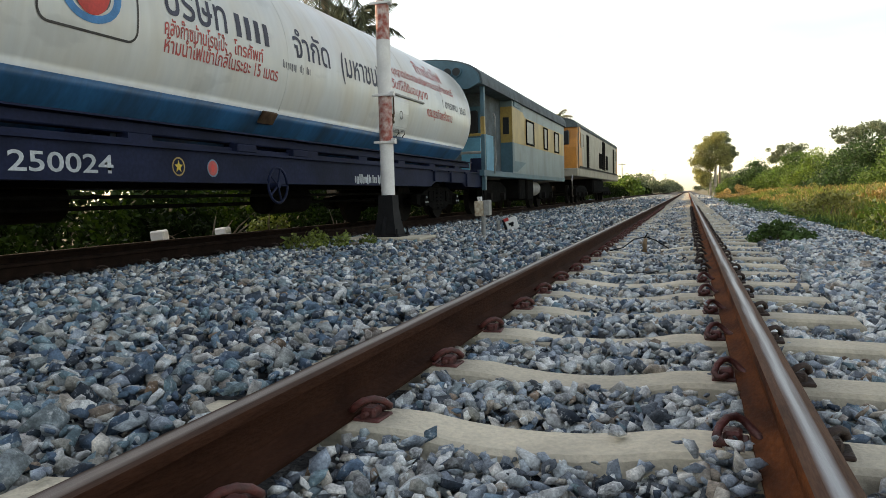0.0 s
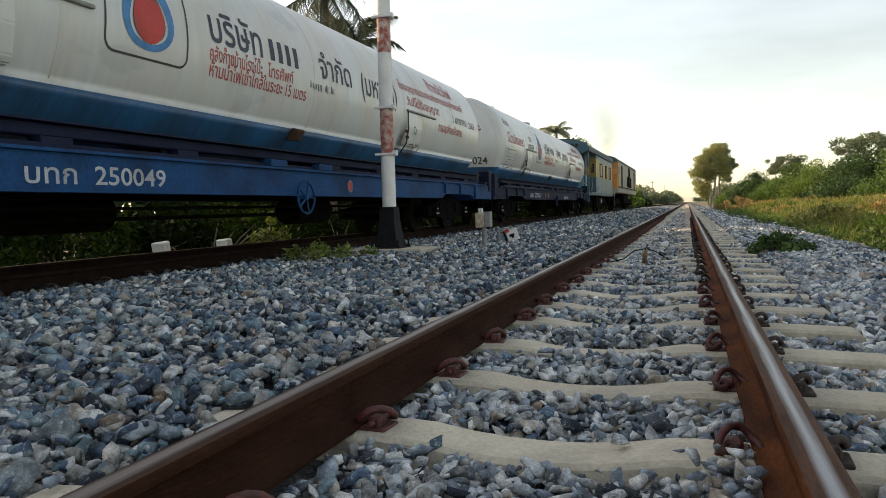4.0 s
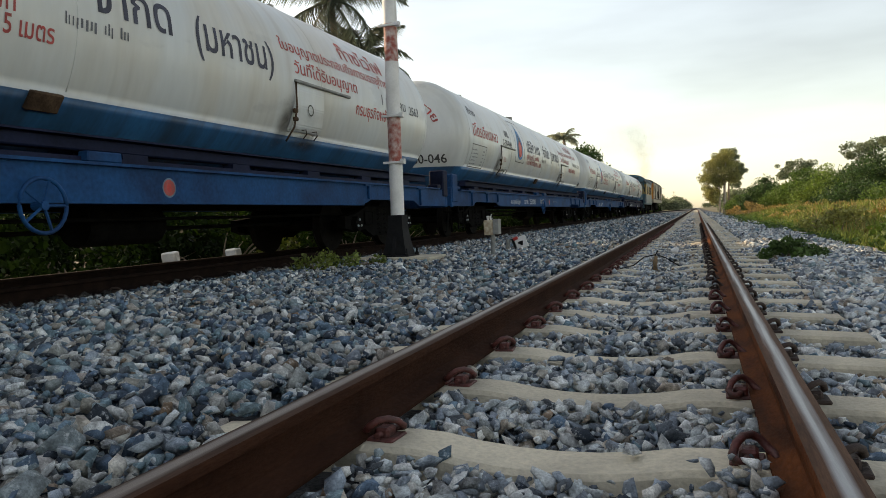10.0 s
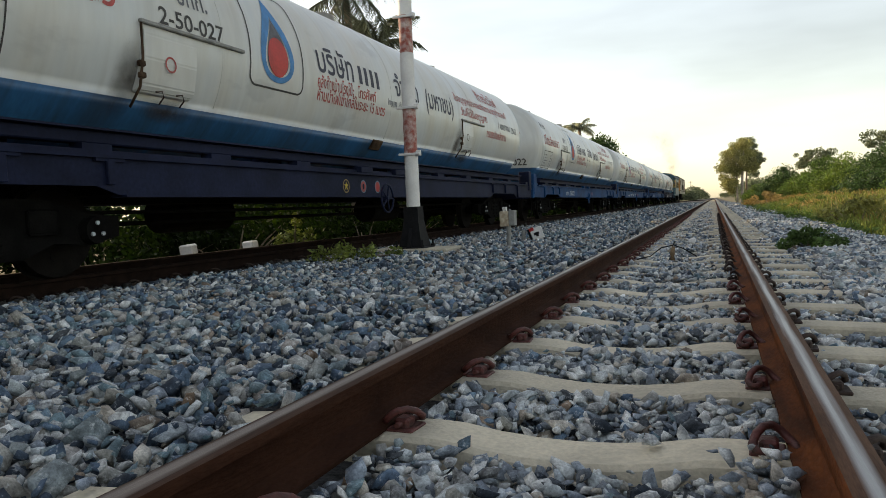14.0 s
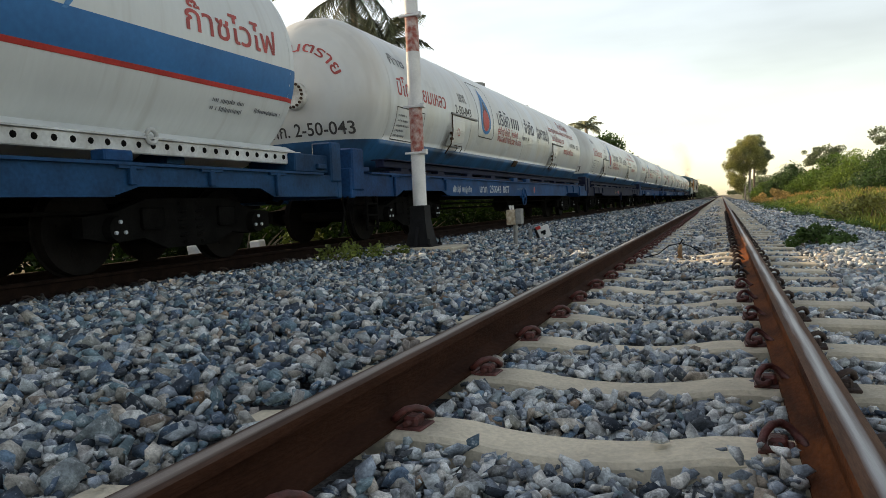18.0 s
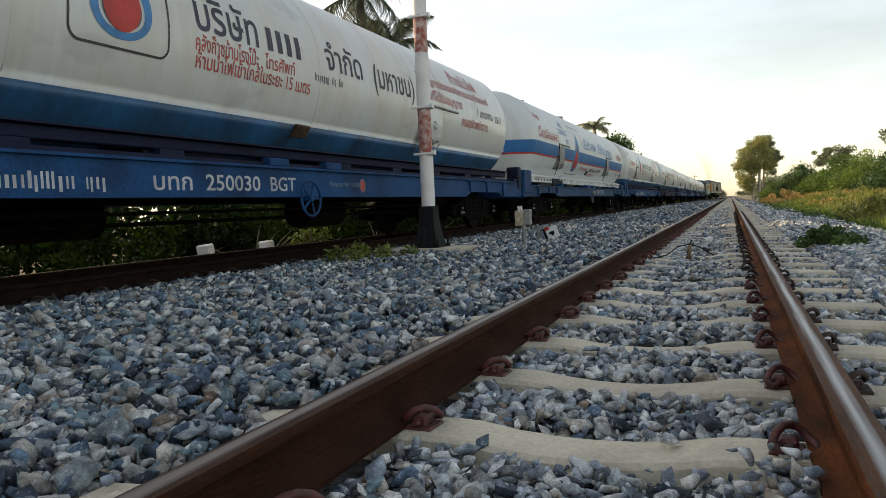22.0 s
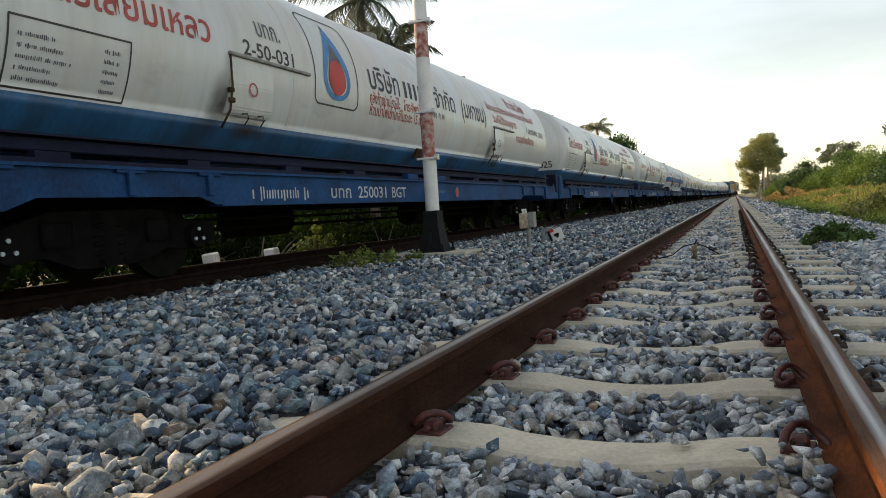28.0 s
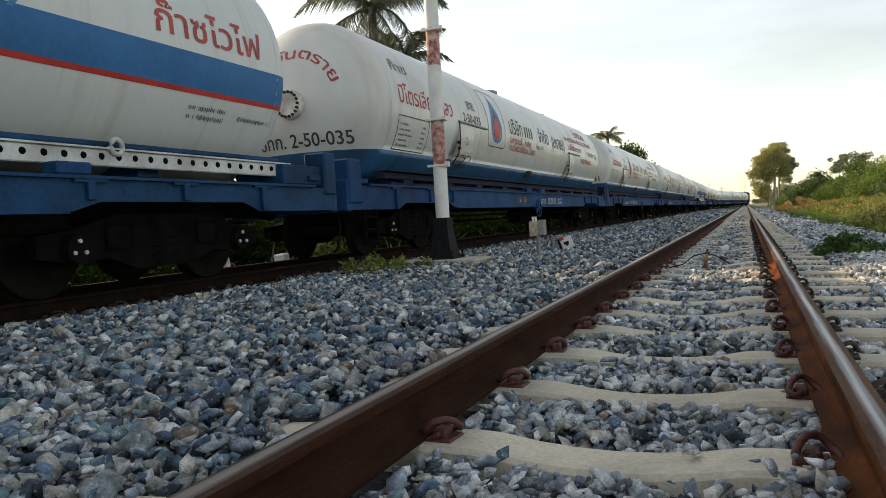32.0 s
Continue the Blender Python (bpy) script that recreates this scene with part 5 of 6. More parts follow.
def brake_van():
    """A guard's van with an open porch at the rear."""
    root = thing("brake_van", pose(XT, 16.4, 0), "blue-grey and yellow railway guard's van with an open porch", "railway van")
    L, hw = 11.6, 1.35
    bm = curved_roof(-0.25, L, 1.42, 3.0, 3.58)
    part("roof", bm, M["lroof"], root, smooth=True)
    bm = bmesh.new()
    box(bm, -hw, hw, 0.0, L - 0.1, 0.88, 1.02, 0.01)
    part("floor_frame", bm, M["lblue"], root)
    # porch end: header with two lamps, posts and rails
    bm = bmesh.new()
    pr = [(-1.38, 2.96)] + [(1.38 * math.sin(radians(a)), 2.99 + 0.55 * math.cos(radians(a)) ** 0.8) for a in range(-90, 91, 15)] + [(1.38, 2.96), (1.1, 2.84), (0, 2.9), (-1.1, 2.84)]
    a = [bm.verts.new((x, -0.33, z)) for x, z in pr]
    b = [bm.verts.new((x, -0.255, z)) for x, z in pr]
    for i in range(len(pr)):
        bm.faces.new((a[i], b[i], b[(i + 1) % len(pr)], a[(i + 1) % len(pr)]))
    bm.faces.new(a), bm.faces.new(list(reversed(b)))
    bmesh.ops.recalc_face_normals(bm, faces=bm.faces)
    part("porch_header", bm, M["lblue"], root)
    for x in (0.65, 0.86):
        bm = bmesh.new()
        cyl(bm, (x, -0.30, 3.22), (x, -0.42, 3.22), 0.10, 0.11, 18)
        h = part("headlight", bm, M["lblue"], root)
        bm = bmesh.new()
        cyl(bm, (x, -0.415, 3.22), (x, -0.426, 3.22), 0.092, 0.092, 18)
        part("lens", bm, M["glass"], h)
    for x in (-1.30, 1.30):
        for z0, z1, m in ((0.55, 1.84, "lblue"), (1.84, 2.25, "lyellow"), (2.25, 2.96, "lblue")):
            bm = bmesh.new()
            box(bm, x - 0.05, x + 0.05, 0.1, 0.2, z0, z1, 0.01)
            part("porch_post", bm, M[m], root)
    for z, m in ((1.84, "lyellow"), (1.43, "grey")):
        for x in (-0.85, 0.85):
            bm = bmesh.new()
            box(bm, x - 0.42, x + 0.42, 0.12, 0.18, z - 0.03, z + 0.03, 0.01)
            part("handrail", bm, M[m], root)
    bm = bmesh.new()
    tube(bm, [(1.36, 0.9, 0.95), (1.40, 0.9, 1.3), (1.40, 0.9, 2.3), (1.36, 0.9, 2.4)], 0.02, 6)
    part("grab_rail", bm, M["grey"], root)
    # narrow vestibule with its light blue door
    bm = bmesh.new()
    box(bm, -1.02, 1.02, 1.2, 2.9, 1.02, 2.98)
    # dark roof colour stands in for the shade inside the porch
    part("vestibule", bm, M["lroof"], root)
    bm = bmesh.new()
    box(bm, 0.45, 0.95, 1.15, 1.2, 1.04, 1.86, 0.01)
    d = part("door", bm, M["lcyan"], root)
    bm = bmesh.new()
    box(bm, 0.40, 1.0, 1.16, 1.2, 1.86, 2.62, 0.01)
    part("door_top", bm, M["lblue"], d)
    bm = bmesh.new()
    box(bm, 0.50, 0.90, 1.135, 1.16, 1.95, 2.52, 0.03)
    part("pane", bm, M["glass"], d)
    bm = bmesh.new()
    box(bm, 1.021, 1.035, 1.4, 2.1, 1.04, 1.95, 0.01)
    part("side_door", bm, M["lcyan"], root)
    # the wide cabin
    bm = bmesh.new()
    box(bm, -hw, hw, 2.9, L - 0.15, 1.0, 3.0)
    part("cabin_wall", bm, M["lpale"], root)
    bm = bmesh.new()
    for s in (-1, 1):
        side_panel(bm, s * (hw + 0.006), [(2.9, 1.83), (L - 0.3, 1.83), (L - 0.3, 2.62), (4.5, 2.62), (4.2, 2.74), (2.9, 2.78)], 0, 0.004)
    box(bm, 1.03, hw - 0.002, 2.892, 2.899, 1.83, 2.78)
    part("yellow_band", bm, M["lyellow"], root)
    bm = bmesh.new()
    box(bm, 1.03, hw - 0.002, 2.890, 2.898, 1.02, 1.829)
    for s in (-1, 1):
        side_panel(bm, s * (hw + 0.006), [(2.9, 1.05), (3.4, 1.05), (4.6, 1.34), (3.1, 1.34), (3.1, 1.83), (2.9, 1.83)], 0, 0.004)
    part("dark_flash", bm, M["lblue"], root)
    bm = bmesh.new()
    box(bm, 1.10, 1.27, 2.875, 2.889, 2.05, 2.5, 0.01)
    part("end_window", bm, M["glass"], root)
    for y0, y1 in ((4.65, 5.65), (7.35, 7.9), (9.35, 10.1)):
        for s in (-1, 1):
            window(root, s * (hw + 0.006), y0, y1, 1.92, 2.54, M["under"])
    bm = bmesh.new()
    box(bm, hw, hw + 0.02, 3.1, 3.9, 2.80, 2.97, 0.005)
    part("number_board", bm, M["lblue"], root)
    for y in (5.8, 7.8):
        bm = bmesh.new()
        cyl(bm, (0.35, y, 3.45), (0.35, y, 3.66), 0.12, 0.09, 12)
        part("roof_vent", bm, M["lroof"], root)
    for y0, y1, z0 in ((4.3, 5.1, 0.3), (5.4, 6.3, 0.25)):
        bm = bmesh.new()
        box(bm, 0.6, 1.2, y0, y1, z0, 0.88, 0.03)
        part("equipment_box", bm, M["under"], root)
    bm = bmesh.new()
    cyl(bm, (0.85, 6.8, 0.62), (0.85, 8.0, 0.62), 0.24, 0.24, 18)
    part("air_tank", bm, M["grey"], root, smooth=True)
    bm = bmesh.new()
    box(bm, -0.3, 0.3, -0.2, L, 0.6, 0.9)
    part("centre_sill", bm, M["under"], root)
    for y in (2.2, 9.4):
        loco_bogie(root, y, 2, M["under"])
    for y, w in ((-0.2, -1), (L - 0.1, 1)):
        bm = bmesh.new()
        box(bm, -0.14, 0.14, y, y + w * 0.55, 0.62, 0.94, 0.04)
        part("coupler", bm, M["under"], root)
    return root


def locomotive():
    """A diesel-electric locomotive, orange end towards the train, cream sides."""
    L, hw = 18.6, 1.37
    root = thing("locomotive", pose(XT, 31.2, 0), "orange and cream diesel locomotive with sooty roof", "locomotive")
    bm = bmesh.new()
    box(bm, -hw, hw, 0.0, L, 1.15, 1.5, 0.03)
    part("frame", bm, M["lcream"], root)
    bm = curved_roof(0.15, L - 0.15, hw, 3.3, 3.72)
    part("roof", bm, M["lroof"], root, smooth=True)
    bm = bmesh.new()
    box(bm, -hw, hw, 0.5, L - 0.5, 1.5, 3.3)
    part("body_wall", bm, M["lcream"], root)
    for y, s in ((0.5, -1), (L - 0.5, 1)):
        bm = bmesh.new()
        pr = [(y, 1.5), (y + s * 0.45, 1.5), (y + s * 0.42, 2.4), (y + s * 0.22, 3.35), (y, 3.42)]
        a = [bm.verts.new((-hw + 0.04, yy, z)) for yy, z in pr]
        b = [bm.verts.new((hw - 0.04, yy, z)) for yy, z in pr]
        for i in range(len(pr)):
            bm.faces.new((a[i], b[i], b[(i + 1) % len(pr)], a[(i + 1) % len(pr)]))
        bm.faces.new(a), bm.faces.new(list(reversed(b)))
        bmesh.ops.recalc_face_normals(bm, faces=bm.faces)
        cab = part("cab_front", bm, M["lorange"], root)
        for x in (-0.6, 0.6):
            bm = bmesh.new()
            box(bm, x - 0.42, x + 0.42, y + s * 0.30, y + s * 0.44, 2.5, 3.1, 0.04)
            part("windscreen", bm, M["glass"], cab)
        bm = bmesh.new()
        side_panel(bm, hw + 0.006, [(y, 1.52), (y - s * 1.1, 1.52), (y - s * 0.5, 3.28), (y, 3.28)], 0, 0.004)
        part("orange_flash", bm, M["lorange"], root)
    for y0, y1 in ((1.0, 1.7), (16.8, 17.5)):
        window(root, hw + 0.008, y0, y1, 2.45, 3.0, M["lcream"])
    for y0, y1, z0, z1 in ((3.0, 3.8, 1.6, 3.1), (7.9, 9.3, 1.7, 2.5), (9.4, 10.8, 1.65, 3.2), (11.2, 12.2, 1.7, 2.5), (15.3, 16.0, 1.6, 3.1)):
        bm = bmesh.new()
        box(bm, hw, hw + 0.01, y0, y1, z0, z1)
        for i in range(int((z1 - z0) / 0.1)):
            box(bm, hw + 0.01, hw + 0.03, y0, y1, z0 + i * 0.1, z0 + i * 0.1 + 0.05)
        part("side_grille", bm, M["under"], root)
    bm = bmesh.new()
    box(bm, hw, hw + 0.02, 0.6, L - 0.6, 1.52, 1.6)
    part("black_line", bm, M["black"], root)
    for y in (6.0, 9.5, 12.6):
        bm = bmesh.new()
        box(bm, -0.55, 0.55, y - 0.6, y + 0.6, 3.6, 3.86, 0.05)
        part("roof_fan_housing", bm, M["lroof"], root)
    bm = bmesh.new()
    cyl(bm, (0, 8.0, 3.65), (0, 8.0, 4.0), 0.16, 0.14, 14)
    part("exhaust", bm, M["under"], root)
    bm = bmesh.new()
    box(bm, -1.2, 1.2, 7.0, 11.4, 0.4, 1.15, 0.1)
    part("fuel_tank", bm, M["under"], root)
    for y in (3.7, 14.8):
        loco_bogie(root, y, 3, M["under"])
    for x in (-1.15, 1.15):
        bm = bmesh.new()
        tube(bm, [(x, 0.0, 1.2), (x, -0.12, 1.0), (x, -0.1, 0.4), (x, 0.05, 0.3)], 0.03, 6)
        part("brake_hose", bm, M["grey"], root)
    for y, w in ((0, -1), (L, 1)):
        bm = bmesh.new()
        box(bm, -0.16, 0.16, y, y + w * 0.6, 0.62, 0.94, 0.04)
        part("coupler", bm, M["under"], root)
    return root


LOCOS = [brake_van(), locomotive()]

# ---- exhaust smoke over the locomotive: soot flakes that ride along, thinning out as they rise ----
def smoke_plume():
    root = thing("smoke_plume", pose(XT, 31.2, 0), "thin brown exhaust smoke rising above the locomotive", "smoke")
    r = np.random.default_rng(41)
    n = 34000
    t = r.random(n) ** 0.8
    wide = 0.22 + 1.05 * t
    p = np.stack([-0.1 - 0.9 * t * t + 0.2 * np.sin(5 * t) + r.normal(0, 1, n) * wide, 8.0 - 2.2 * t + r.normal(0, 1, n) * wide, 4.0 + 6.0 * t + r.normal(0, 0.3, n)], 1)
    size = 0.0085 * r.uniform(0.6, 1.3, n)
    flake = np.array([(0, 1, -0.35), (0.87, -0.5, -0.35), (-0.87, -0.5, -0.35), (0, 0, 0.9)])
    v = np.einsum("nij,kj->nki", turns(n, r), flake) * size[:, None, None] + p[:, None, :]
    f = (np.arange(n)[:, None] * 4 + np.array([0, 1, 2, 0, 3, 1, 1, 3, 2, 2, 3, 0])).reshape(-1, 3)
    link_mesh("soot", mesh_np("soot", v.reshape(-1, 3), f), M["soot"], root, kind="stuff").visible_shadow = False
    return root


LOCOS.append(smoke_plume())

# ---- things beside the track ----
def striped_post():
    root = thing("signal_post", pose(-3.43, 9.12, -0.12), "tall red and white striped post on a black base, paint peeling", "signal post")
    w = 0.088
    for z0, z1, m, n in ((0.58, 1.26, "postwhite", "white_band"), (1.26, 1.87, "postred", "red_band"), (1.87, 2.60, "postwhite", "white_band"), (2.60, 3.09, "postred", "red_band"),
                         (3.09, 4.3, "postwhite", "white_band"), (4.3, 4.8, "postred", "red_band"), (4.8, 5.6, "postwhite", "white_band")):
        bm = bmesh.new()
        e = 0.004 if m == "postwhite" else 0
        cyl(bm, (0, 0, z0), (0, 0, z1), w + e, w + e, 20)
        part(n, bm, M[m], root, smooth=True)
    for z in (1.27, 1.88, 3.06):
        bm = bmesh.new()
        box(bm, -w - 0.05, w + 0.07, -w - 0.015, -w + 0.02, z - 0.012, z + 0.018, 0.003)
        box(bm, w, w + 0.06, -0.05, 0.0, z - 0.02, z + 0.05, 0.004)
        part("bracket", bm, M["postwhite"], root)
    bm = bmesh.new()
    pr = [(0.10, 0.58), (0.105, 0.40), (0.13, 0.22), (0.165, 0.05), (0.21, 0.045), (0.21, 0.03)]
    prev = None
    for r, z in pr:
        ring = [bm.verts.new((sx * r, sy * r, z)) for sx, sy in ((-1, -1), (1, -1), (1, 1), (-1, 1))]
        if prev:
            for i in range(4):
                bm.faces.new((prev[i], prev[(i + 1) % 4], ring[(i + 1) % 4], ring[i]))
        else:
            bm.faces.new(ring)
        prev = ring
    bm.faces.new(list(reversed(prev)))
    bmesh.ops.recalc_face_normals(bm, faces=bm.faces)
    for s in (-1, 1):
        side_panel(bm, s * 0.02, [(-0.24, 0.045), (-0.12, 0.3), (-0.1, 0.045)], 0, 0.02)
    part("base", bm, M["black"], root)
    for sx in (-1, 1):
        for sy in (-1, 1):
            bm = bmesh.new()
            cyl(bm, (sx * 0.185, sy * 0.185, 0.03), (sx * 0.185, sy * 0.185, 0.14), 0.014, 0.014, 8)
            cyl(bm, (sx * 0.185, sy * 0.185, 0.045), (sx * 0.185, sy * 0.185, 0.075), 0.028, 0.028, 6)
            part("anchor_bolt", bm, M["black"], root)
    bm = bmesh.new()
    box(bm, -0.52, 0.56, -0.34, 0.34, -0.2, 0.032, 0.02)
    tagged(part("post_footing", bm, M["concrete"]), "low grey concrete footing under the striped post", "footing").matrix_basis = pose(-3.43, 9.12, -0.12)


def relay_box():
    root = thing("junction_box", pose(-2.21, 9.42, -0.14), "small cream metal junction box on a grey pipe", "junction box")
    bm = bmesh.new()
    cyl(bm, (0, 0, -0.15), (0, 0, 0.30), 0.03, 0.03, 12)
    part("pipe", bm, M["grey"], root)
    bm = bmesh.new()
    box(bm, -0.10, 0.02, -0.07, 0.07, 0.29, 0.49, 0.008)
    part("body", bm, M["boxcream"], root)
    bm = bmesh.new()
    box(bm, 0.024, 0.10, -0.075, 0.06, 0.30, 0.50, 0.006)
    part("lid", bm, M["grey"], root, "grey painted lid")
    for x in (-0.055, -0.02):
        bm = bmesh.new()
        cyl(bm, (x, 0, 0.49), (x - 0.01, 0, 0.545), 0.013, 0.018, 8)
        part("terminal", bm, M["postwhite"], root)


def point_marker():
    root = thing("point_indicator", pose(-2.32, 11.2, -0.13, 0, 0, 12), "tilted white indicator plate with a black mark on a stump", "indicator")
    bm = bmesh.new()
    cyl(bm, (-0.14, 0.02, -0.05), (-0.14, 0.02, 0.16), 0.035, 0.03, 10)
    part("stump", bm, M["grey"], root)
    tilt = Matrix.Rotation(radians(-20), 4, "Y")
    bm = bmesh.new()
    box(bm, -0.02, 0.16, -0.02, 0.02, 0.01, 0.20, 0.006, rot=tilt)
    p = part("plate", bm, M["postwhite"], root)
    bm = bmesh.new()
    box(bm, 0.02, 0.10, -0.026, -0.022, 0.085, 0.125, 0.0, rot=tilt)
    box(bm, 0.055, 0.095, -0.026, -0.022, 0.06, 0.10, 0.0, rot=tilt)
    part("mark", bm, M["black"], p)
    bm = bmesh.new()
    box(bm, -0.06, 0.02, -0.03, 0.03, 0.14, 0.19, 0.006, rot=tilt)
    part("hinge", bm, M["stripered"], root, "red painted hinge")
    bm = bmesh.new()
    box(bm, -0.055, -0.02, -0.03, 0.04, -0.02, 0.17, 0.006, rot=tilt)
    part("back_plate", bm, M["black"], root)


def kilometre_stub(x, y, rz):
    bm = bmesh.new()
    box(bm, -0.13, 0.13, -0.09, 0.09, -0.3, 0.16, 0.025)
    for v in bm.verts:
        v.co += noise.noise_vector(v.co * 9 + Vector((x, y, 0))) * 0.015
    ob = part("marker_stone", bm, M["postwhite"])
    ob.matrix_basis = pose(x, y, -0.18, 4, -5, rz)
    tagged(ob, "short whitewashed concrete marker beside the far rail", "marker stone", "marker stones")


def dead_stalk():
    root = thing("dead_twig", pose(-0.05, 7.35, -0.16), "dead forked twig with a brown stump among the stones", "twig")
    bm = bmesh.new()
    tube(bm, [(0, 0, 0), (0.0, 0, 0.06), (0.012, 0, 0.13)], [0.028, 0.024, 0.014], 7)
    part("stump", bm, M["dead"], root)
    for pts in ([(0.0, 0, 0.14), (-0.10, 0.02, 0.12), (-0.2, 0.03, 0.04), (-0.33, 0.02, 0.01)], [(0.02, 0, 0.14), (0.1, 0, 0.11), (0.22, 0.02, 0.03)], [(0.0, 0.0, 0.13), (0.03, -0.01, 0.18)]):
        bm = bmesh.new()
        tube(bm, pts, 0.0055, 6)
        part("branch", bm, M["under"], root)
    bm = bmesh.new()
    bmesh.ops.create_icosphere(bm, subdivisions=2, radius=0.055)
    for v in bm.verts:
        v.co += noise.noise_vector(v.co * 14) * 0.02
        v.co.z *= 0.8
    ob = part("pale_stone", bm, M["postwhite"])
    ob.matrix_basis = pose(0.06, 9.8, -0.12)
    tagged(ob, "pale rounded stone lying between the rails", "stone")


striped_post()
relay_box()
point_marker()
for x, y, rz in ((-8.2, 10.35, 10), (-7.6, 11.3, -6)):
    kilometre_stub(x, y, rz)
dead_stalk()

# ---- plants ----
def shrub(name, x, y, z, clumps, n, size, material, label, category="bush", group="", squash=0.8):
    root = thing(name, pose(x, y, z), label, category, group)
    c, r = np.array([q[:3] for q in clumps], float), np.array([q[3] for q in clumps], float)
    v, f = leaves(c, r, n, size, squash)
    link_mesh("foliage", mesh_np("foliage", v, f), M[material], root)
    bm = bmesh.new()
    for q in clumps[:6]:
        tube(bm, [(q[0] * 0.2, q[1] * 0.2, -0.15), (q[0] * 0.6, q[1] * 0.6, q[2] * 0.5), q[:3]], [0.02 + 0.012 * q[3], 0.015 + 0.008 * q[3], 0.006], 5)
    part("stem", bm, M["bark"], root, kind="stuff")
    return root


def clumps_in(w, d, h, n, r0, r1, seed, lift=0.25):
    r = random.Random(seed)
    out = []
    for i in range(n):
        x, y = r.uniform(-w, w), r.uniform(-d, d)
        e = max(0.1, 1 - (x / w) ** 2 * 0.7)
        out.append((x, y, r.uniform(lift * h, h * e), r.uniform(r0, r1)))
    return out


def tree(name, x, y, z, trunks, crown, n, size, material, bark, label, group=""):
    root = thing(name, pose(x, y, z), label, "tree", group)
    for k, (dx, dy, h, r) in enumerate(trunks):
        bm = bmesh.new()
        tube(bm, [(dx, dy, -0.2), (dx * 1.05, dy, h * 0.4), (dx * 1.2 + 0.05, dy, h * 0.75), (dx * 1.3, dy, h)], [r, r * 0.8, r * 0.6, r * 0.35], 9)
        for j in range(5):
            q = crown[(j * 3 + k) % len(crown)]
            tube(bm, [(dx * 1.2, dy, h * (0.55 + 0.08 * j)), ((dx * 1.2 + q[0]) / 2, (dy + q[1]) / 2, (h * 0.7 + q[2]) / 2 + 0.2), q[:3]], [r * 0.35, r * 0.22, r * 0.08], 6)
        part("trunk", bm, M[bark], root)
    c, r = np.array([q[:3] for q in crown], float), np.array([q[3] for q in crown], float)
    v, f = leaves(c, r, n, size, 0.75)
    link_mesh("crown", mesh_np("crown", v, f), M[material], root)
    return root


def frond_mesh(length, seed, drop=0.55, material="palm"):
    """One feathered palm leaf along +x: an arched rib and drooping leaflets."""
    r = random.Random(seed)
    bm = bmesh.new()
    n = 16
    rib = []
    for i in range(n + 1):
        t = i / n
        rib.append(Vector((length * t * (1 - 0.18 * t), 0.08 * math.sin(t * 3 + seed), length * (0.42 * t - drop * 1.25 * t * t))))
    tube(bm, rib, [0.045 * (1 - 0.85 * i / n) for i in range(n + 1)], 5)
    for i in range(2, n * 5):
        t = i / (n * 5)
        k = min(int(t * n), n - 1)
        p = rib[k].lerp(rib[k + 1], t * n - k)
        ln = length * 0.26 * math.sin(math.pi * (0.12 + 0.86 * t)) * r.uniform(0.7, 1.1)
        for s in (-1, 1):
            if r.random() < 0.12:
                continue
            d = Vector((0.55, s * 0.75, -0.35 - 0.5 * r.random())).normalized() * ln
            mid, end = p + d * 0.55 + Vector((0, 0, 0.02)), p + d + Vector((0, 0, -ln * 0.35))
            w = Vector((0.013, 0, 0.006))
            a = [bm.verts.new(c) for c in (p - w, p + w, mid + w, mid - w, end)]
            bm.faces.new(a[:4])
            bm.faces.new((a[3], a[2], a[4]))
    me = bpy.data.meshes.new("frond")
    bm.to_mesh(me)
    bm.free()
    me.materials.append(M[material])
    return me


def palm(x, y, h, spread, seed, label, material="palm", tilts=(-22, 52)):
    root = thing("palm_tree", pose(x, y, -0.5), label, "palm tree", "coconut palms")
    bm = bmesh.new()
    tube(bm, [(0, 0, -0.2), (0.1, 0, h * 0.3), (0.15, 0.1, h * 0.7), (0.0, 0, h)], [0.2, 0.15, 0.13, 0.12], 10)
    part("trunk", bm, M["bark"], root)
    r = random.Random(seed)
    kinds = [frond_mesh(spread * k, seed + i, d, material) for i, (k, d) in enumerate(((1.0, 0.42), (0.92, 0.6), (1.06, 0.34)))]
    for i in range(17):
        ob = new("frond", kinds[i % 3])
        ob.parent = root
        ob.matrix_basis = pose(0, 0, h, 0, -r.uniform(*tilts), 360 * i / 17 + r.uniform(-9, 9))
    return root


def utility_pole(x, y):
    root = thing("utility_pole", pose(x, y, -0.5), "thin concrete utility pole with a crossarm", "utility pole", "utility poles")
    bm = bmesh.new()
    cyl(bm, (0, 0, 0), (0, 0, 8.5), 0.16, 0.10, 8)
    part("pole", bm, M["grey"], root)
    bm = bmesh.new()
    box(bm, -1.0, 1.0, -0.06, 0.06, 7.9, 8.02)
    part("crossarm", bm, M["grey"], root)


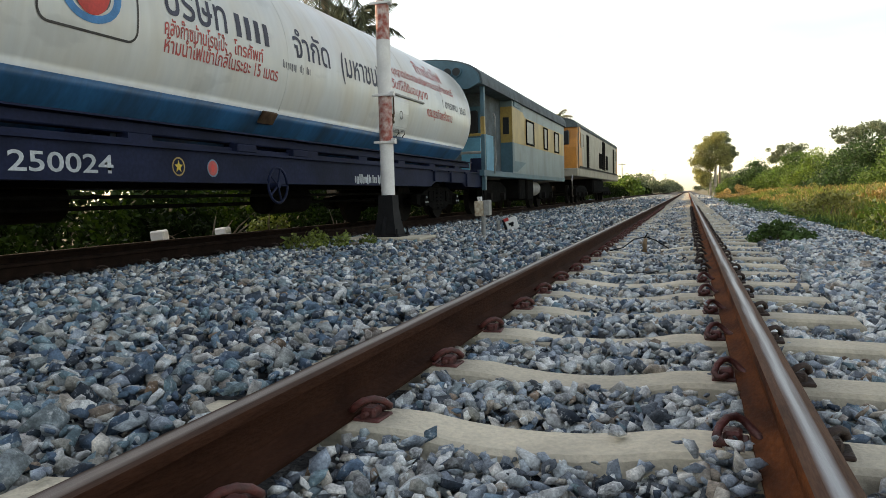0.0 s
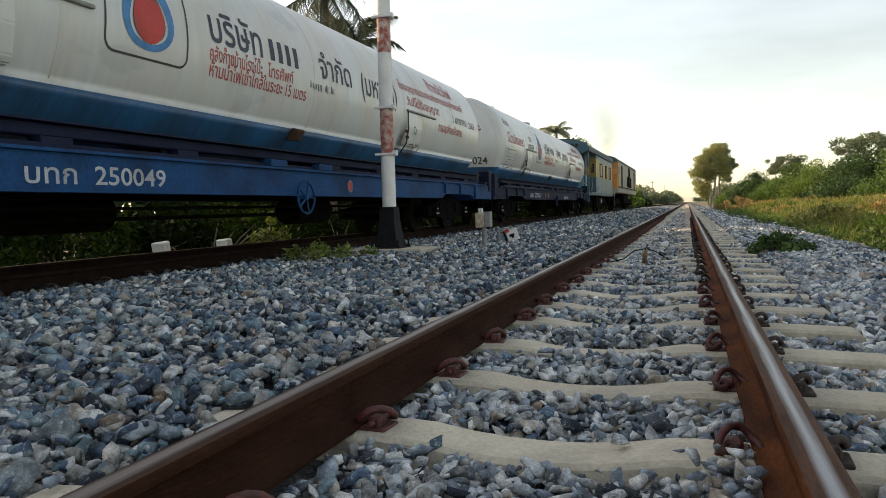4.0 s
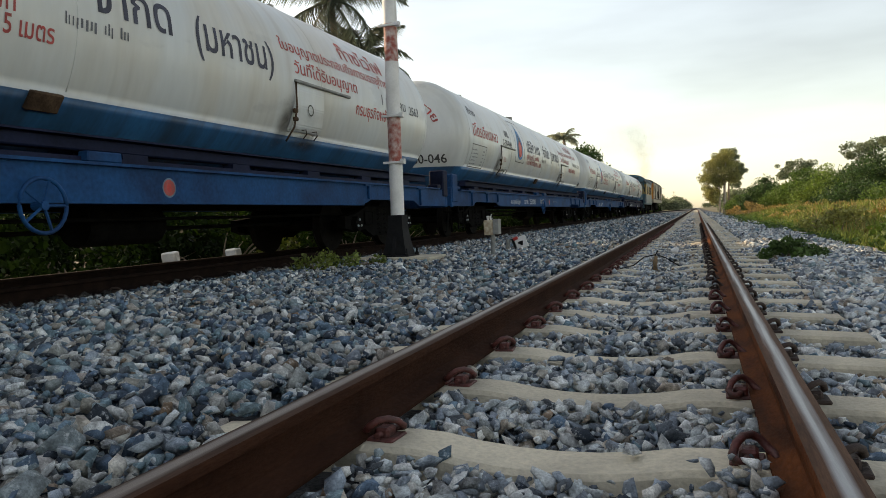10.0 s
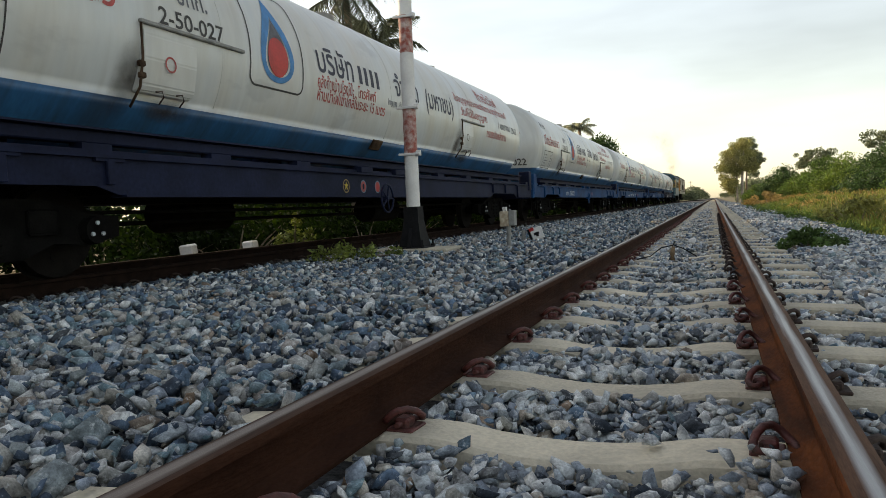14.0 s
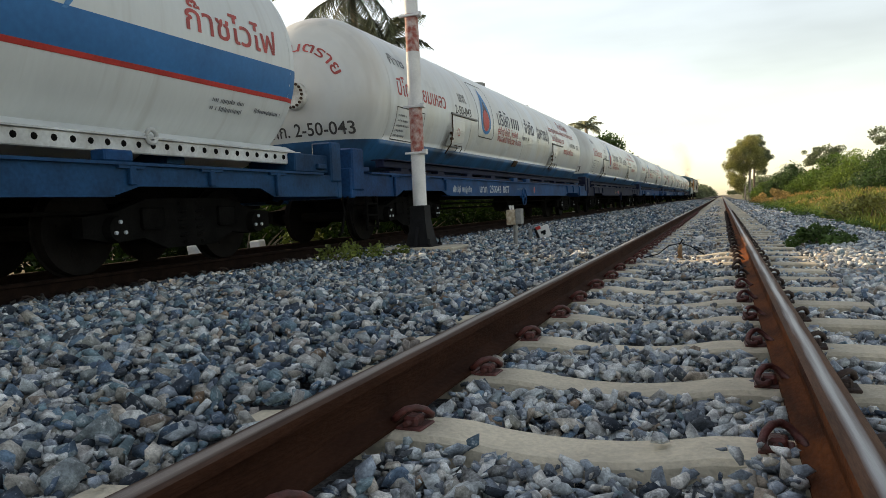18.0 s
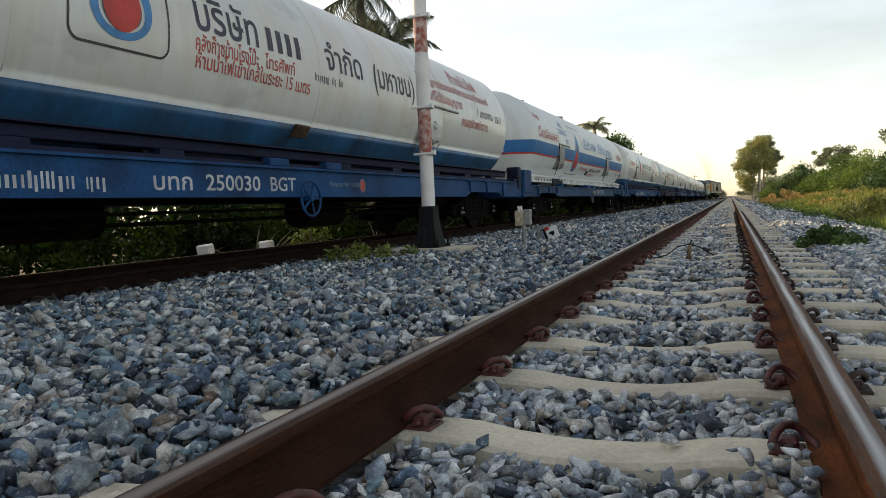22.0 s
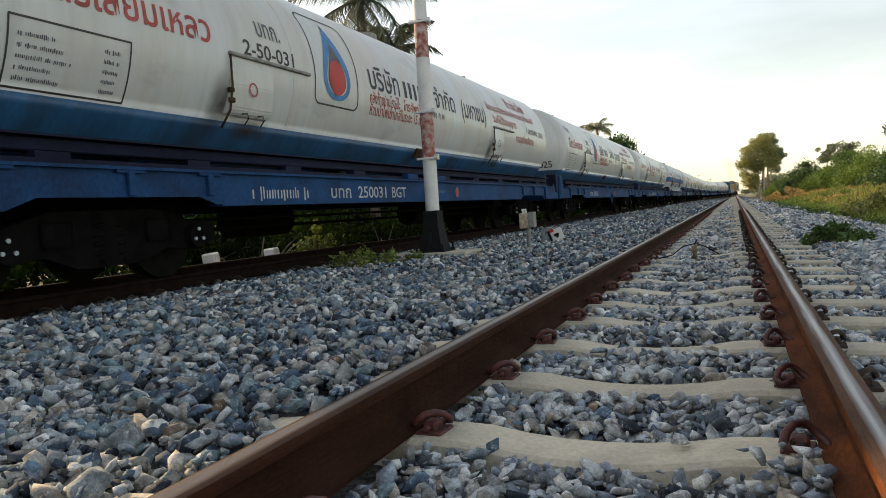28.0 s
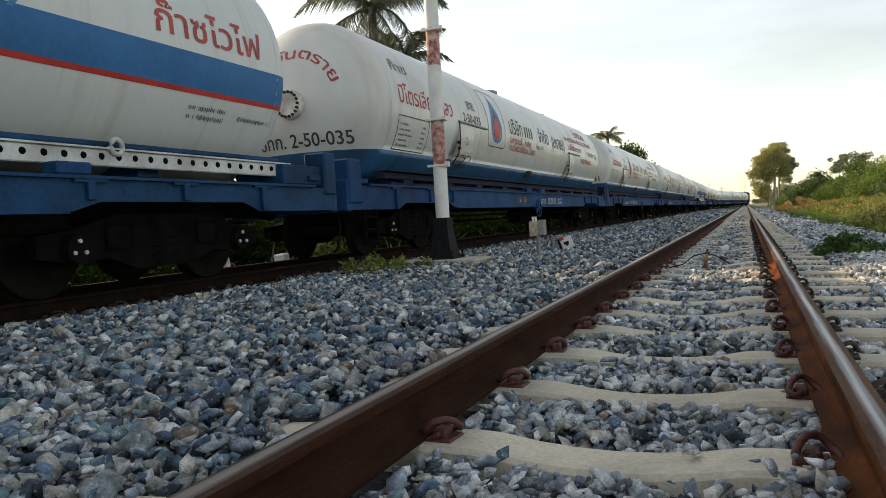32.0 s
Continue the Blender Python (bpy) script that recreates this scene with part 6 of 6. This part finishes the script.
def greenery():
    r = random.Random(11)
    # hedge behind the train's track
    k = 0
    for y in np.arange(-1.5, 44, 2.3):
        x = -10.6 - r.uniform(0, 1.2) - 0.02 * y
        h = r.uniform(1.05, 1.65)
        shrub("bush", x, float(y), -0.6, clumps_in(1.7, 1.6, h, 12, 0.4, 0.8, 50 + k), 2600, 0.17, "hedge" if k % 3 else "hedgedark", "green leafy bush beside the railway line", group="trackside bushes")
        k += 1
    # bushes added so no bright horizon shows beneath the far wagons
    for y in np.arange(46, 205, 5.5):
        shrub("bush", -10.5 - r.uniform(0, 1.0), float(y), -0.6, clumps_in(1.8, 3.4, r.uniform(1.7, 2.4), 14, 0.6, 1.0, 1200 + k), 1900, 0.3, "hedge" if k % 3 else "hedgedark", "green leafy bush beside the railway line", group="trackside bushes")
        k += 1
    for y in np.arange(-4, 70, 4.2):
        x = -15.2 - r.uniform(0, 2.5)
        h = r.uniform(4.4, 5.8) if y < 19 else r.choice((3.0, 3.6, 4.2, 4.8))
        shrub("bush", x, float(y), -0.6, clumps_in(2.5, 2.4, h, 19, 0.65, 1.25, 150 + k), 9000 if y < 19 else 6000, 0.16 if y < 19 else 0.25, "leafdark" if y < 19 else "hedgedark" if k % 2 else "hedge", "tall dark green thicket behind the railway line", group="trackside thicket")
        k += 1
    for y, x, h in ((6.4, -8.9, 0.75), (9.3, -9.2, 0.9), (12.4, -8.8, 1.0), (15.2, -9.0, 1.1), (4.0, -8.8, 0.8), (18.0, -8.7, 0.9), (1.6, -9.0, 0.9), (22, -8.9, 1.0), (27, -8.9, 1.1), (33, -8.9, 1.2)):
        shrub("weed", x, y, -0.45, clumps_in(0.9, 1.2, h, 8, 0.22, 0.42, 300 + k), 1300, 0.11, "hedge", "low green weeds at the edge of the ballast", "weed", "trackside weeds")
        k += 1
    shrub("weed", -6.75, 11.4, -0.2, [(0, 0, 0.25, 0.16), (0.05, 0.02, 0.48, 0.10), (0.28, 0, 0.2, 0.14), (-0.25, 0, 0.16, 0.16), (0.34, 0, 0.34, 0.07), (0.06, 0, 0.62, 0.05)], 420, 0.075, "grass", "bright green weed growing behind the rail", "weed", "trackside weeds")
    shrub("weed", -3.75, 7.7, -0.14, [(0, 0, 0.08, 0.15), (0.3, 0.1, 0.06, 0.13), (-0.3, -0.02, 0.06, 0.13), (0.55, 0.25, 0.05, 0.1)], 700, 0.055, "grass", "small green weeds sprouting through the ballast", "weed", "trackside weeds")
    # plant on the ballast shoulder
    shrub("weed", 1.28, 8.9, -0.18, [(-0.24, 0, 0.05, 0.08), (0, 0.1, 0.11, 0.11), (0.2, 0.05, 0.08, 0.10), (0.1, -0.1, 0.05, 0.09), (-0.08, 0.3, 0.09, 0.10), (0.34, 0.2, 0.05, 0.08), (-0.02, 0.05, 0.19, 0.06), (0.12, 0.1, 0.18, 0.05), (-0.14, 0.1, 0.15, 0.05)], 1500, 0.048, "weed", "dense green weed on the ballast shoulder", "weed", "trackside weeds")
    for x, y, w in ((3.2, 13.5, 0.3), (2.9, 16.5, 0.35), (2.6, 20.5, 0.5), (2.6, 26, 0.7), (2.4, 31, 0.8), (2.7, 37, 1.0), (2.8, 45, 1.2), (2.9, 56, 1.4), (3.0, 11.6, 0.3), (3.1, 15.0, 0.4), (2.9, 18.4, 0.45), (2.8, 23, 0.6), (2.6, 28.5, 0.7), (2.7, 34, 0.9), (2.9, 41, 1.1), (3.1, 50, 1.2)):
        small = 0.6 if y < 22 else 1.0
        shrub("weed", x, y, -0.42, clumps_in(w * small, w * 1.6 * small, 0.2 * small, 9, 0.12, (0.24 + 0.002 * y) * small, 400 + k), 1400, 0.07, "weed" if y < 22 else "leafmid", "low green creeper along the ballast edge", "weed", "trackside weeds")
        k += 1
    for i in range(26):
        y = 12 + 44 * r.random()
        x = 3.6 + (1.2 + 0.16 * y) * r.random()
        shrub("weed", x, y, -0.5, clumps_in(0.5 + 0.02 * y, 0.6 + 0.02 * y, 0.55 + 0.012 * y, 7, 0.18, 0.36, 900 + i), 800, 0.11, ("leaf", "leafyellow", "drygrass")[i % 3], "low shrub among the dry grass", "weed", "shrubs in the grass")
    # thickets and trees on the open side
    for x, y, h, w in ((7.2, 78, 3.8, 2.2), (9.0, 70, 4.4, 2.4), (11.0, 64, 4.9, 3.0), (13.2, 60, 4.7, 3.4), (15.5, 56, 5.4, 3.6), (18.0, 54, 5.7, 3.6), (12.5, 74, 5.0, 3.4), (16.5, 70, 4.8, 3.8), (20.5, 64, 6.3, 4.0), (23.5, 58, 6.3, 4.0),
                       (9.5, 50, 2.0, 2.0), (12, 46, 2.6, 2.2), (15, 44, 3.2, 2.4), (18, 42, 3.4, 2.4), (6.6, 92, 2.8, 2.6)):
        mt = ("leaf", "leafdark", "leafmid", "leafdark", "leafmid")[k % 5]
        shrub("bush", x, y, -0.4, clumps_in(w, w, h * 0.92 - 0.4, 34, 0.55, 1.15, int(500 + 7 * x + y)), 15000, 0.155, mt, "large rounded green thicket beyond the grass", group="thicket beyond the grass")
        k += 1
    fan = random.Random(71)
    tiers = [(fan.uniform(-3.4, 3.6), fan.uniform(-1.5, 1.5), fan.choice((5.6, 6.3, 6.9, 7.5)), fan.uniform(0.45, 0.8)) for _ in range(34)]
    tiers = [(x, y, z - 0.05 * x * x, q) for x, y, z, q in tiers]
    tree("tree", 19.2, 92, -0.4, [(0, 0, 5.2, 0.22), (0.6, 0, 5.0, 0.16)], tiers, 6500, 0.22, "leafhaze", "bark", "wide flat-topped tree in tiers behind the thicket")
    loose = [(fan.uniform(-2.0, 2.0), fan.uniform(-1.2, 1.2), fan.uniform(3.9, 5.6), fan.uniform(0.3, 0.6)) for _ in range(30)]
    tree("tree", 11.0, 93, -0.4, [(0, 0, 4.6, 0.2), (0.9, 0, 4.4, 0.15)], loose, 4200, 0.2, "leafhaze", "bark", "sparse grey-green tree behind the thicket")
    for x, y, h, mt in ((5.6, 76, 2.5, "leafdark"), (6.6, 74, 3.3, "leafdark"), (4.8, 88, 1.9, "leaf"), (7.6, 70, 2.6, "leaf")):
        shrub("bush", x, y, -0.4, clumps_in(1.1, 1.1, h, 14, 0.35, 0.6, 640 + k), 4200, 0.16, mt, "rounded green bush at the edge of the thicket", group="thicket beyond the grass")
        k += 1
    rc = random.Random(31)
    for (x, y, mt, bark, label, trunks, spots, n, size) in (
            (3.75, 110, "leafolive", "palebark", "tall yellow-green tree with pale trunks beside the line", [(-0.35, 0, 6.0, 0.16), (0.28, 0, 6.6, 0.22)],
             ((0.0, 7.2, 1.5, 0.9), (-1.5, 6.2, 1.1, 0.8), (1.2, 6.3, 1.2, 0.8), (-0.6, 5.4, 1.5, 0.8), (-2.2, 5.0, 0.9, 0.5), (0.6, 8.0, 0.8, 0.5), (1.9, 4.9, 0.8, 0.4), (-1.3, 4.3, 1.1, 0.5), (-1.9, 3.2, 0.7, 0.5), (-1.4, 2.2, 0.8, 0.7)), 30000, 0.17),
            (4.7, 118, "leafhaze", "bark", "sparse grey-green tree with layered twigs beside the line", [(0.2, 0, 7.5, 0.18)],
             ((0.0, 9.0, 1.2, 0.5), (-1.4, 8.3, 0.9, 0.4), (1.3, 8.2, 0.9, 0.4), (1.9, 7.0, 0.8, 0.3), (2.5, 6.0, 0.8, 0.3), (1.6, 5.2, 0.7, 0.3), (0.9, 7.4, 1.0, 0.5), (1.4, 4.1, 0.6, 0.3)), 9000, 0.2)):
        crown = []
        for cx, cz, wide, tall in spots:
            for _ in range(11 if y < 115 else 7):
                crown.append((0.84 * cx + 0.8 * rc.uniform(-wide, wide), rc.uniform(-1.3, 1.3), cz + rc.uniform(-tall, tall), rc.uniform(0.4, 0.85) if y < 115 else rc.uniform(0.3, 0.6)))
        tree("tree", x, y, -0.4, trunks, crown, n, size, mt, bark, label)
    # far woods on both sides
    for x, y, h, w in ((-13, 190, 5, 5), (-20, 230, 6, 6), (-30, 260, 7, 8), (9, 170, 4, 4), (14, 200, 5, 5), (24, 230, 6, 8), (-9.0, 235, 4.0, 3.0), (-13, 262, 6, 4), (-8, 300, 5, 3.4), (-6.5, 350, 5.5, 3.4), (-9.5, 120, 2.6, 2.4), (-44, 240, 8, 9), (-60, 230, 8, 10), (40, 210, 8, 9), (-8.5, 520, 6, 5), (-19, 560, 7, 7), (9, 540, 6, 5), (18, 500, 7, 7), (30, 520, 8, 8), (-32, 560, 8, 8)):
        shrub("bush", x, y, -0.4, clumps_in(w, w, h, 16, 0.9, 2.0, 700 + k), 2600, 0.6, "leafhaze" if y > 150 else "leaf", "distant wood, mostly paled grey-green to stand for haze", group="distant woods")
        k += 1
    palm(-11.0, 22.0, 8.2, 3.2, 5, "coconut palm with drooping grey-green fronds behind the train", tilts=(-62, 40))
    palm(-11.1, 24.5, 6.9, 2.3, 6, "smaller coconut palm with ragged fronds behind the train")
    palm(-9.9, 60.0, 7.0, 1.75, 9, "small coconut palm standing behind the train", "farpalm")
    tree("tree", -8.6, 64, -0.4, [(0, 0, 4.5, 0.2)], clumps_in(1.5, 1.5, 6.3, 16, 0.7, 1.1, 81, 0.6), 6000, 0.22, "leafdark", "bark", "dark round-headed tree behind the train")


def grass_field():
    """Blades in tufts over the open side: greener near the ballast, straw further off."""
    r = np.random.default_rng(3)

    def blades(n, x0, x1, y0, y1, h0, h1, spread, seedpow=1.0):
        m = n // 9
        y = y0 + (y1 - y0) * r.random(m) ** 1.7
        cx = x0 + (x1 - x0) * r.random(m) ** seedpow * (0.35 + 0.65 * (y - y0) / (y1 - y0)) ** 0.6
        hh = r.uniform(h0, h1, m) * (0.6 + 0.4 * np.clip((cx - x0) / 3, 0, 1))
        cx, y, hh = np.repeat(cx, 9), np.repeat(y, 9), np.repeat(hh, 9)
        k = len(cx)
        a = r.uniform(0, 2 * np.pi, k)
        lean = r.uniform(0.1, 0.7, k) * hh
        bx, by = cx + r.normal(0, spread, k), y + r.normal(0, spread, k)
        w = 0.006 + 0.0011 * y
        base = np.stack([bx, by, np.full(k, -0.62)], 1)
        base[:, 2] += np.clip((bx - 3.6) / 3, 0, 1) * 0.3
        side = np.stack([-np.sin(a) * w, np.cos(a) * w, 0 * a], 1)
        tip = base + np.stack([np.cos(a) * lean, np.sin(a) * lean, hh * r.uniform(0.7, 1.1, k)], 1)
        mid = base + np.stack([np.cos(a) * lean * 0.35, np.sin(a) * lean * 0.35, hh * 0.6], 1)
        v = np.stack([base - side, base + side, mid + side * 0.8, mid - side * 0.8, tip], 1).reshape(-1, 3)
        f = (np.arange(k)[:, None] * 5 + np.array([0, 1, 2, 0, 2, 3, 3, 2, 4])).reshape(-1, 3)
        return v, f
    for name, mt, args, label in (("green_grass", "grass", (52000, 2.9, 9, 4, 60, 0.35, 0.8, 0.12), "green grass along the foot of the ballast"),
                                  ("dry_grass", "drygrass", (70000, 3.8, 22, 8, 75, 0.4, 0.85, 0.16), "dry straw-coloured grass in the field"),
                                  ("tall_grass", "grass", (40000, 5, 24, 16, 85, 0.4, 0.8, 0.2), "tall green grass before the thicket")):
        v, f = blades(*args)
        tagged(link_mesh(name, mesh_np(name, v, f), M[mt]), label, "grass", kind="stuff")


greenery()
for px, py in ((-15.5, 190), (-11, 260), (-9, 330)):
    utility_pole(px, py)
grass_field()

# ---- ballast stones ----
def rock_shapes(n, corners, seed):
    """Broken stones: sharp-cornered, flattened lumps with uneven facets."""
    out = []
    r = random.Random(seed)
    while len(out) < n:
        bm = bmesh.new()
        sx, sy, sz = r.uniform(1.0, 1.55), r.uniform(0.7, 1.1), r.uniform(0.34, 0.68)
        for k in range(corners):
            z = 1 - 2 * (k + 0.5) / corners
            a = 2.4 * k + r.uniform(-0.7, 0.7)
            p = Vector((math.sqrt(1 - z * z) * math.cos(a), math.sqrt(1 - z * z) * math.sin(a), z + r.uniform(-0.2, 0.2))) * r.uniform(0.42, 0.71)
            bm.verts.new((p.x * sx, p.y * sy, p.z * sz))
        bmesh.ops.convex_hull(bm, input=bm.verts[:])
        bmesh.ops.delete(bm, geom=[v for v in bm.verts if not v.link_faces], context="VERTS")
        bmesh.ops.triangulate(bm, faces=bm.faces[:])
        bmesh.ops.recalc_face_normals(bm, faces=bm.faces[:])
        bm.verts.index_update()
        out.append((np.array([v.co for v in bm.verts]), np.array([[v.index for v in f.verts] for f in bm.faces])))
        bm.free()
    return out


ROCKS = rock_shapes(48, 11, 21)
PLAIN_ROCKS = rock_shapes(40, 8, 22)


def stone_field(name, xy, size, material, parent, r, lift=0.0, rocks=ROCKS):
    """Many stones in one mesh, each turned and sized at random and resting on the bed."""
    n = len(xy)
    if not n:
        return None
    kinds = r.integers(0, len(rocks), n)
    yaw, tx, ty = r.uniform(0, 2 * np.pi, n), r.normal(0, 0.6, n), r.normal(0, 0.6, n)
    cy, sy, c1, s1, c2, s2 = np.cos(yaw), np.sin(yaw), np.cos(tx), np.sin(tx), np.cos(ty), np.sin(ty)
    zero, one = np.zeros(n), np.ones(n)
    rz = np.stack([cy, -sy, zero, sy, cy, zero, zero, zero, one], 1).reshape(n, 3, 3)
    rx = np.stack([one, zero, zero, zero, c1, -s1, zero, s1, c1], 1).reshape(n, 3, 3)
    ry = np.stack([c2, zero, s2, zero, one, zero, -s2, zero, c2], 1).reshape(n, 3, 3)
    t = rz @ rx @ ry
    s = 0.78 * size * np.clip(r.lognormal(0, 0.44, n), 0.42, 2.2)
    z = bed_height(xy[:, 0]) + r.uniform(-0.050, 0.020, n) * (size / 0.05) + lift + 0.018 * np.sin(xy[:, 0] * 3.1 + 1) * np.sin(xy[:, 1] * 2.3)
    inside = (xy[:, 0] > -0.9) & (xy[:, 0] < 1.05)
    s = np.where(inside, s * 0.74, s)
    z = np.where(inside, z - 0.006 - (size - 0.05) * 0.9, z)
    vs, fs, at = [], [], 0
    for k, (rv, rf) in enumerate(rocks):
        i = np.nonzero(kinds == k)[0]
        if not len(i):
            continue
        v = np.einsum("nij,kj->nki", t[i], rv) * s[i, None, None] + np.stack([xy[i, 0], xy[i, 1], z[i]], 1)[:, None, :]
        f = rf[None] + (at + np.arange(len(i)) * len(rv))[:, None, None]
        vs.append(v.reshape(-1, 3))
        fs.append(f.reshape(-1, 3))
        at += len(i) * len(rv)
    return link_mesh(name, mesh_np(name, np.concatenate(vs), np.concatenate(fs)), material, parent, kind="stuff")


def clear_of(xy, r):
    """Leave out stones that would lie on the rails or on the sleepers of the near track."""
    x, y = xy[:, 0], xy[:, 1]
    keep = np.abs(np.abs(x) - 0.535) > 0.075
    ys = np.abs((y - SLEEPER_Y + PITCH / 2) % PITCH - PITCH / 2)
    on = (ys < 0.112) & (x > -0.93) & (x < 1.06)
    keep &= ~on | (r.random(len(x)) < 0.006)
    keep &= np.abs(np.abs(x - XT) - 0.535) > 0.08
    keep &= ~((np.abs(x + 3.41) < 0.50) & (np.abs(y - 9.12) < 0.32))
    return xy[keep]


def scatter(n, x0, x1, y0, y1, r):
    return np.stack([r.uniform(x0, x1, n), r.uniform(y0, y1, n)], 1)


def stones():
    r = np.random.default_rng(17)
    for y0, y1, size, density in ((0.4, 3.0, 0.049, 1050), (3.0, 6.0, 0.050, 960), (6.0, 11.0, 0.055, 600), (11.0, 20.0, 0.062, 290), (20.0, 40.0, 0.085, 95), (40.0, 90.0, 0.125, 30), (-6.0, 0.4, 0.075, 180)):
        x0, x1 = (-5.0, 2.75) if 0 < y0 < 3 else (-8.0, 2.75)
        n = int((x1 - x0) * (y1 - y0) * density)
        xy = clear_of(scatter(n, x0, x1, y0, y1, r), r)
        extra = scatter(int(2.4 * (y1 - y0) * density * 1.7), -0.5, 1.9, y0, y1, r)
        xy = np.concatenate([xy, clear_of(extra, r)])
        # thinner and coarser where the bed lies off to the sides of the near track
        aside = (xy[:, 0] < -1.1 - 1.32 * xy[:, 1]) | (xy[:, 0] > 1.15 + 0.22 * xy[:, 1]) | (xy[:, 0] < -6.5)
        rocks = ROCKS if 0 < y0 < 3.5 else PLAIN_ROCKS
        if y0 > 0:
            stone_field("coarse_ballast_stones", xy[aside][::3], size * 1.45, M["stone"], BED, r, -0.01, PLAIN_ROCKS)
            xy = xy[~aside]
        # stones along the train's track get a darker colour than the rest
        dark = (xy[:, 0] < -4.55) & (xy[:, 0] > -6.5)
        stone_field("oily_ballast_stones", xy[dark][::2], size * 1.2, M["darkstone"], BED, r, 0.0, PLAIN_ROCKS)
        xy = xy[~dark]
        # more pale stones from the left rail rightwards stand in for stronger skylight
        skylit = (r.random(len(xy)) < np.where(xy[:, 0] > -0.5, 0.8, 0.22))
        stone_field("ballast_stones", xy[~skylit], size, M["stone"], BED, r, 0.0, rocks)
        stone_field("pale_ballast_stones", xy[skylit], size, M["stonelit"], BED, r, 0.0, rocks)
    # a heap against the right rail over its nearest clip, and stones caught in the clips further on
    for n, x, y, sx, sy, lift in ((46, 0.415, 1.80, 0.040, 0.06, 0.055), (60, 0.43, 1.66, 0.045, 0.10, 0.035), (34, 0.44, 2.16, 0.030, 0.10, 0.030)):
        heap = np.stack([r.normal(x, sx, n), r.normal(y, sy, n)], 1)
        heap = heap[(heap[:, 0] < 0.462) & (heap[:, 0] > 0.31)]
        stone_field("heaped_ballast_stones", heap, 0.047, M["stonelit"], BED, r, lift)
    caught = np.concatenate([np.stack([r.normal(0.425, 0.02, 5), r.normal(SLEEPER_Y + PITCH * k, 0.025, 5)], 1) for k in range(1, 7)])
    stone_field("caught_ballast_stones", caught, 0.040, M["stonelit"], BED, r, 0.040)
    # larger single stones lying on top
    meshes = []
    for k, (rv, rf) in enumerate(ROCKS[:14]):
        me = mesh_np("ballast_stone", rv * 0.045, rf)
        me.materials.append(M["stoneone"])
        meshes.append(me)
    xy = scatter(900, -2.6, 2.2, 1.2, 5.4, r)
    xy = clear_of(xy, r)
    ys = np.abs((xy[:, 1] - SLEEPER_Y + PITCH / 2) % PITCH - PITCH / 2)
    xy = xy[(ys > 0.14) | (np.abs(xy[:, 0]) > 0.85)][:290]
    for i, (x, y) in enumerate(xy):
        ob = new("ballast_stone", meshes[i % 14])
        ob.parent = BED
        ob.matrix_basis = pose(x, y, float(bed_height(x)) + 0.012, r.normal(0, 16), r.normal(0, 16), r.uniform(0, 360))
    for x, y, s in ((-2.13, 4.3, 2.2), (-2.0, 4.42, 1.7), (0.179, 1.96, 1.15)):
        ob = new("ballast_stone", meshes[3])
        ob.parent = BED
        ob.matrix_basis = pose(x, y, -0.10 if x < -1 else -0.155, 10, 15, 40) @ Matrix.Diagonal((s, s, s * 0.8, 1))


stones()


# ---- what moves ----
SPEEDS = [4.38, 4.67, 4.93, 5.27, 5.52, 5.65, 5.89, 6.19, 6.41, 6.46, 6.52, 6.68, 6.76, 6.53, 6.21, 5.98, 5.69]     # m/s every two seconds


def gone(t):
    """How far the train has rolled by t seconds."""
    s = 0.0
    for i in range(16):
        d = min(max(t - 2 * i, 0.0), 2.0)
        s += SPEEDS[i] * d + (SPEEDS[i + 1] - SPEEDS[i]) * d * d / 4
    return s


def on_line(y, ahead):
    """The pose of a vehicle whose origin is at y along the line; ahead is the run to its front end."""
    x0, x1 = siding_x(y), siding_x(y + ahead)
    return pose(x0, y, 0, 0, 0, math.degrees(math.atan2(x0 - x1, ahead)))


def motions():
    for w in WAGONS + LOCOS:
        y = w.location.y
        walk(w, [(t, on_line(y + gone(t), 16.0)) for t in range(33)])
        for o in w.children_recursive:
            if o.name.startswith("wheelset"):
                x, yy, z = o.location
                walk(o, [(k / 15, pose(x, yy, z, -math.degrees(gone(k / 15) / 0.385))) for k in range(481)])


motions()
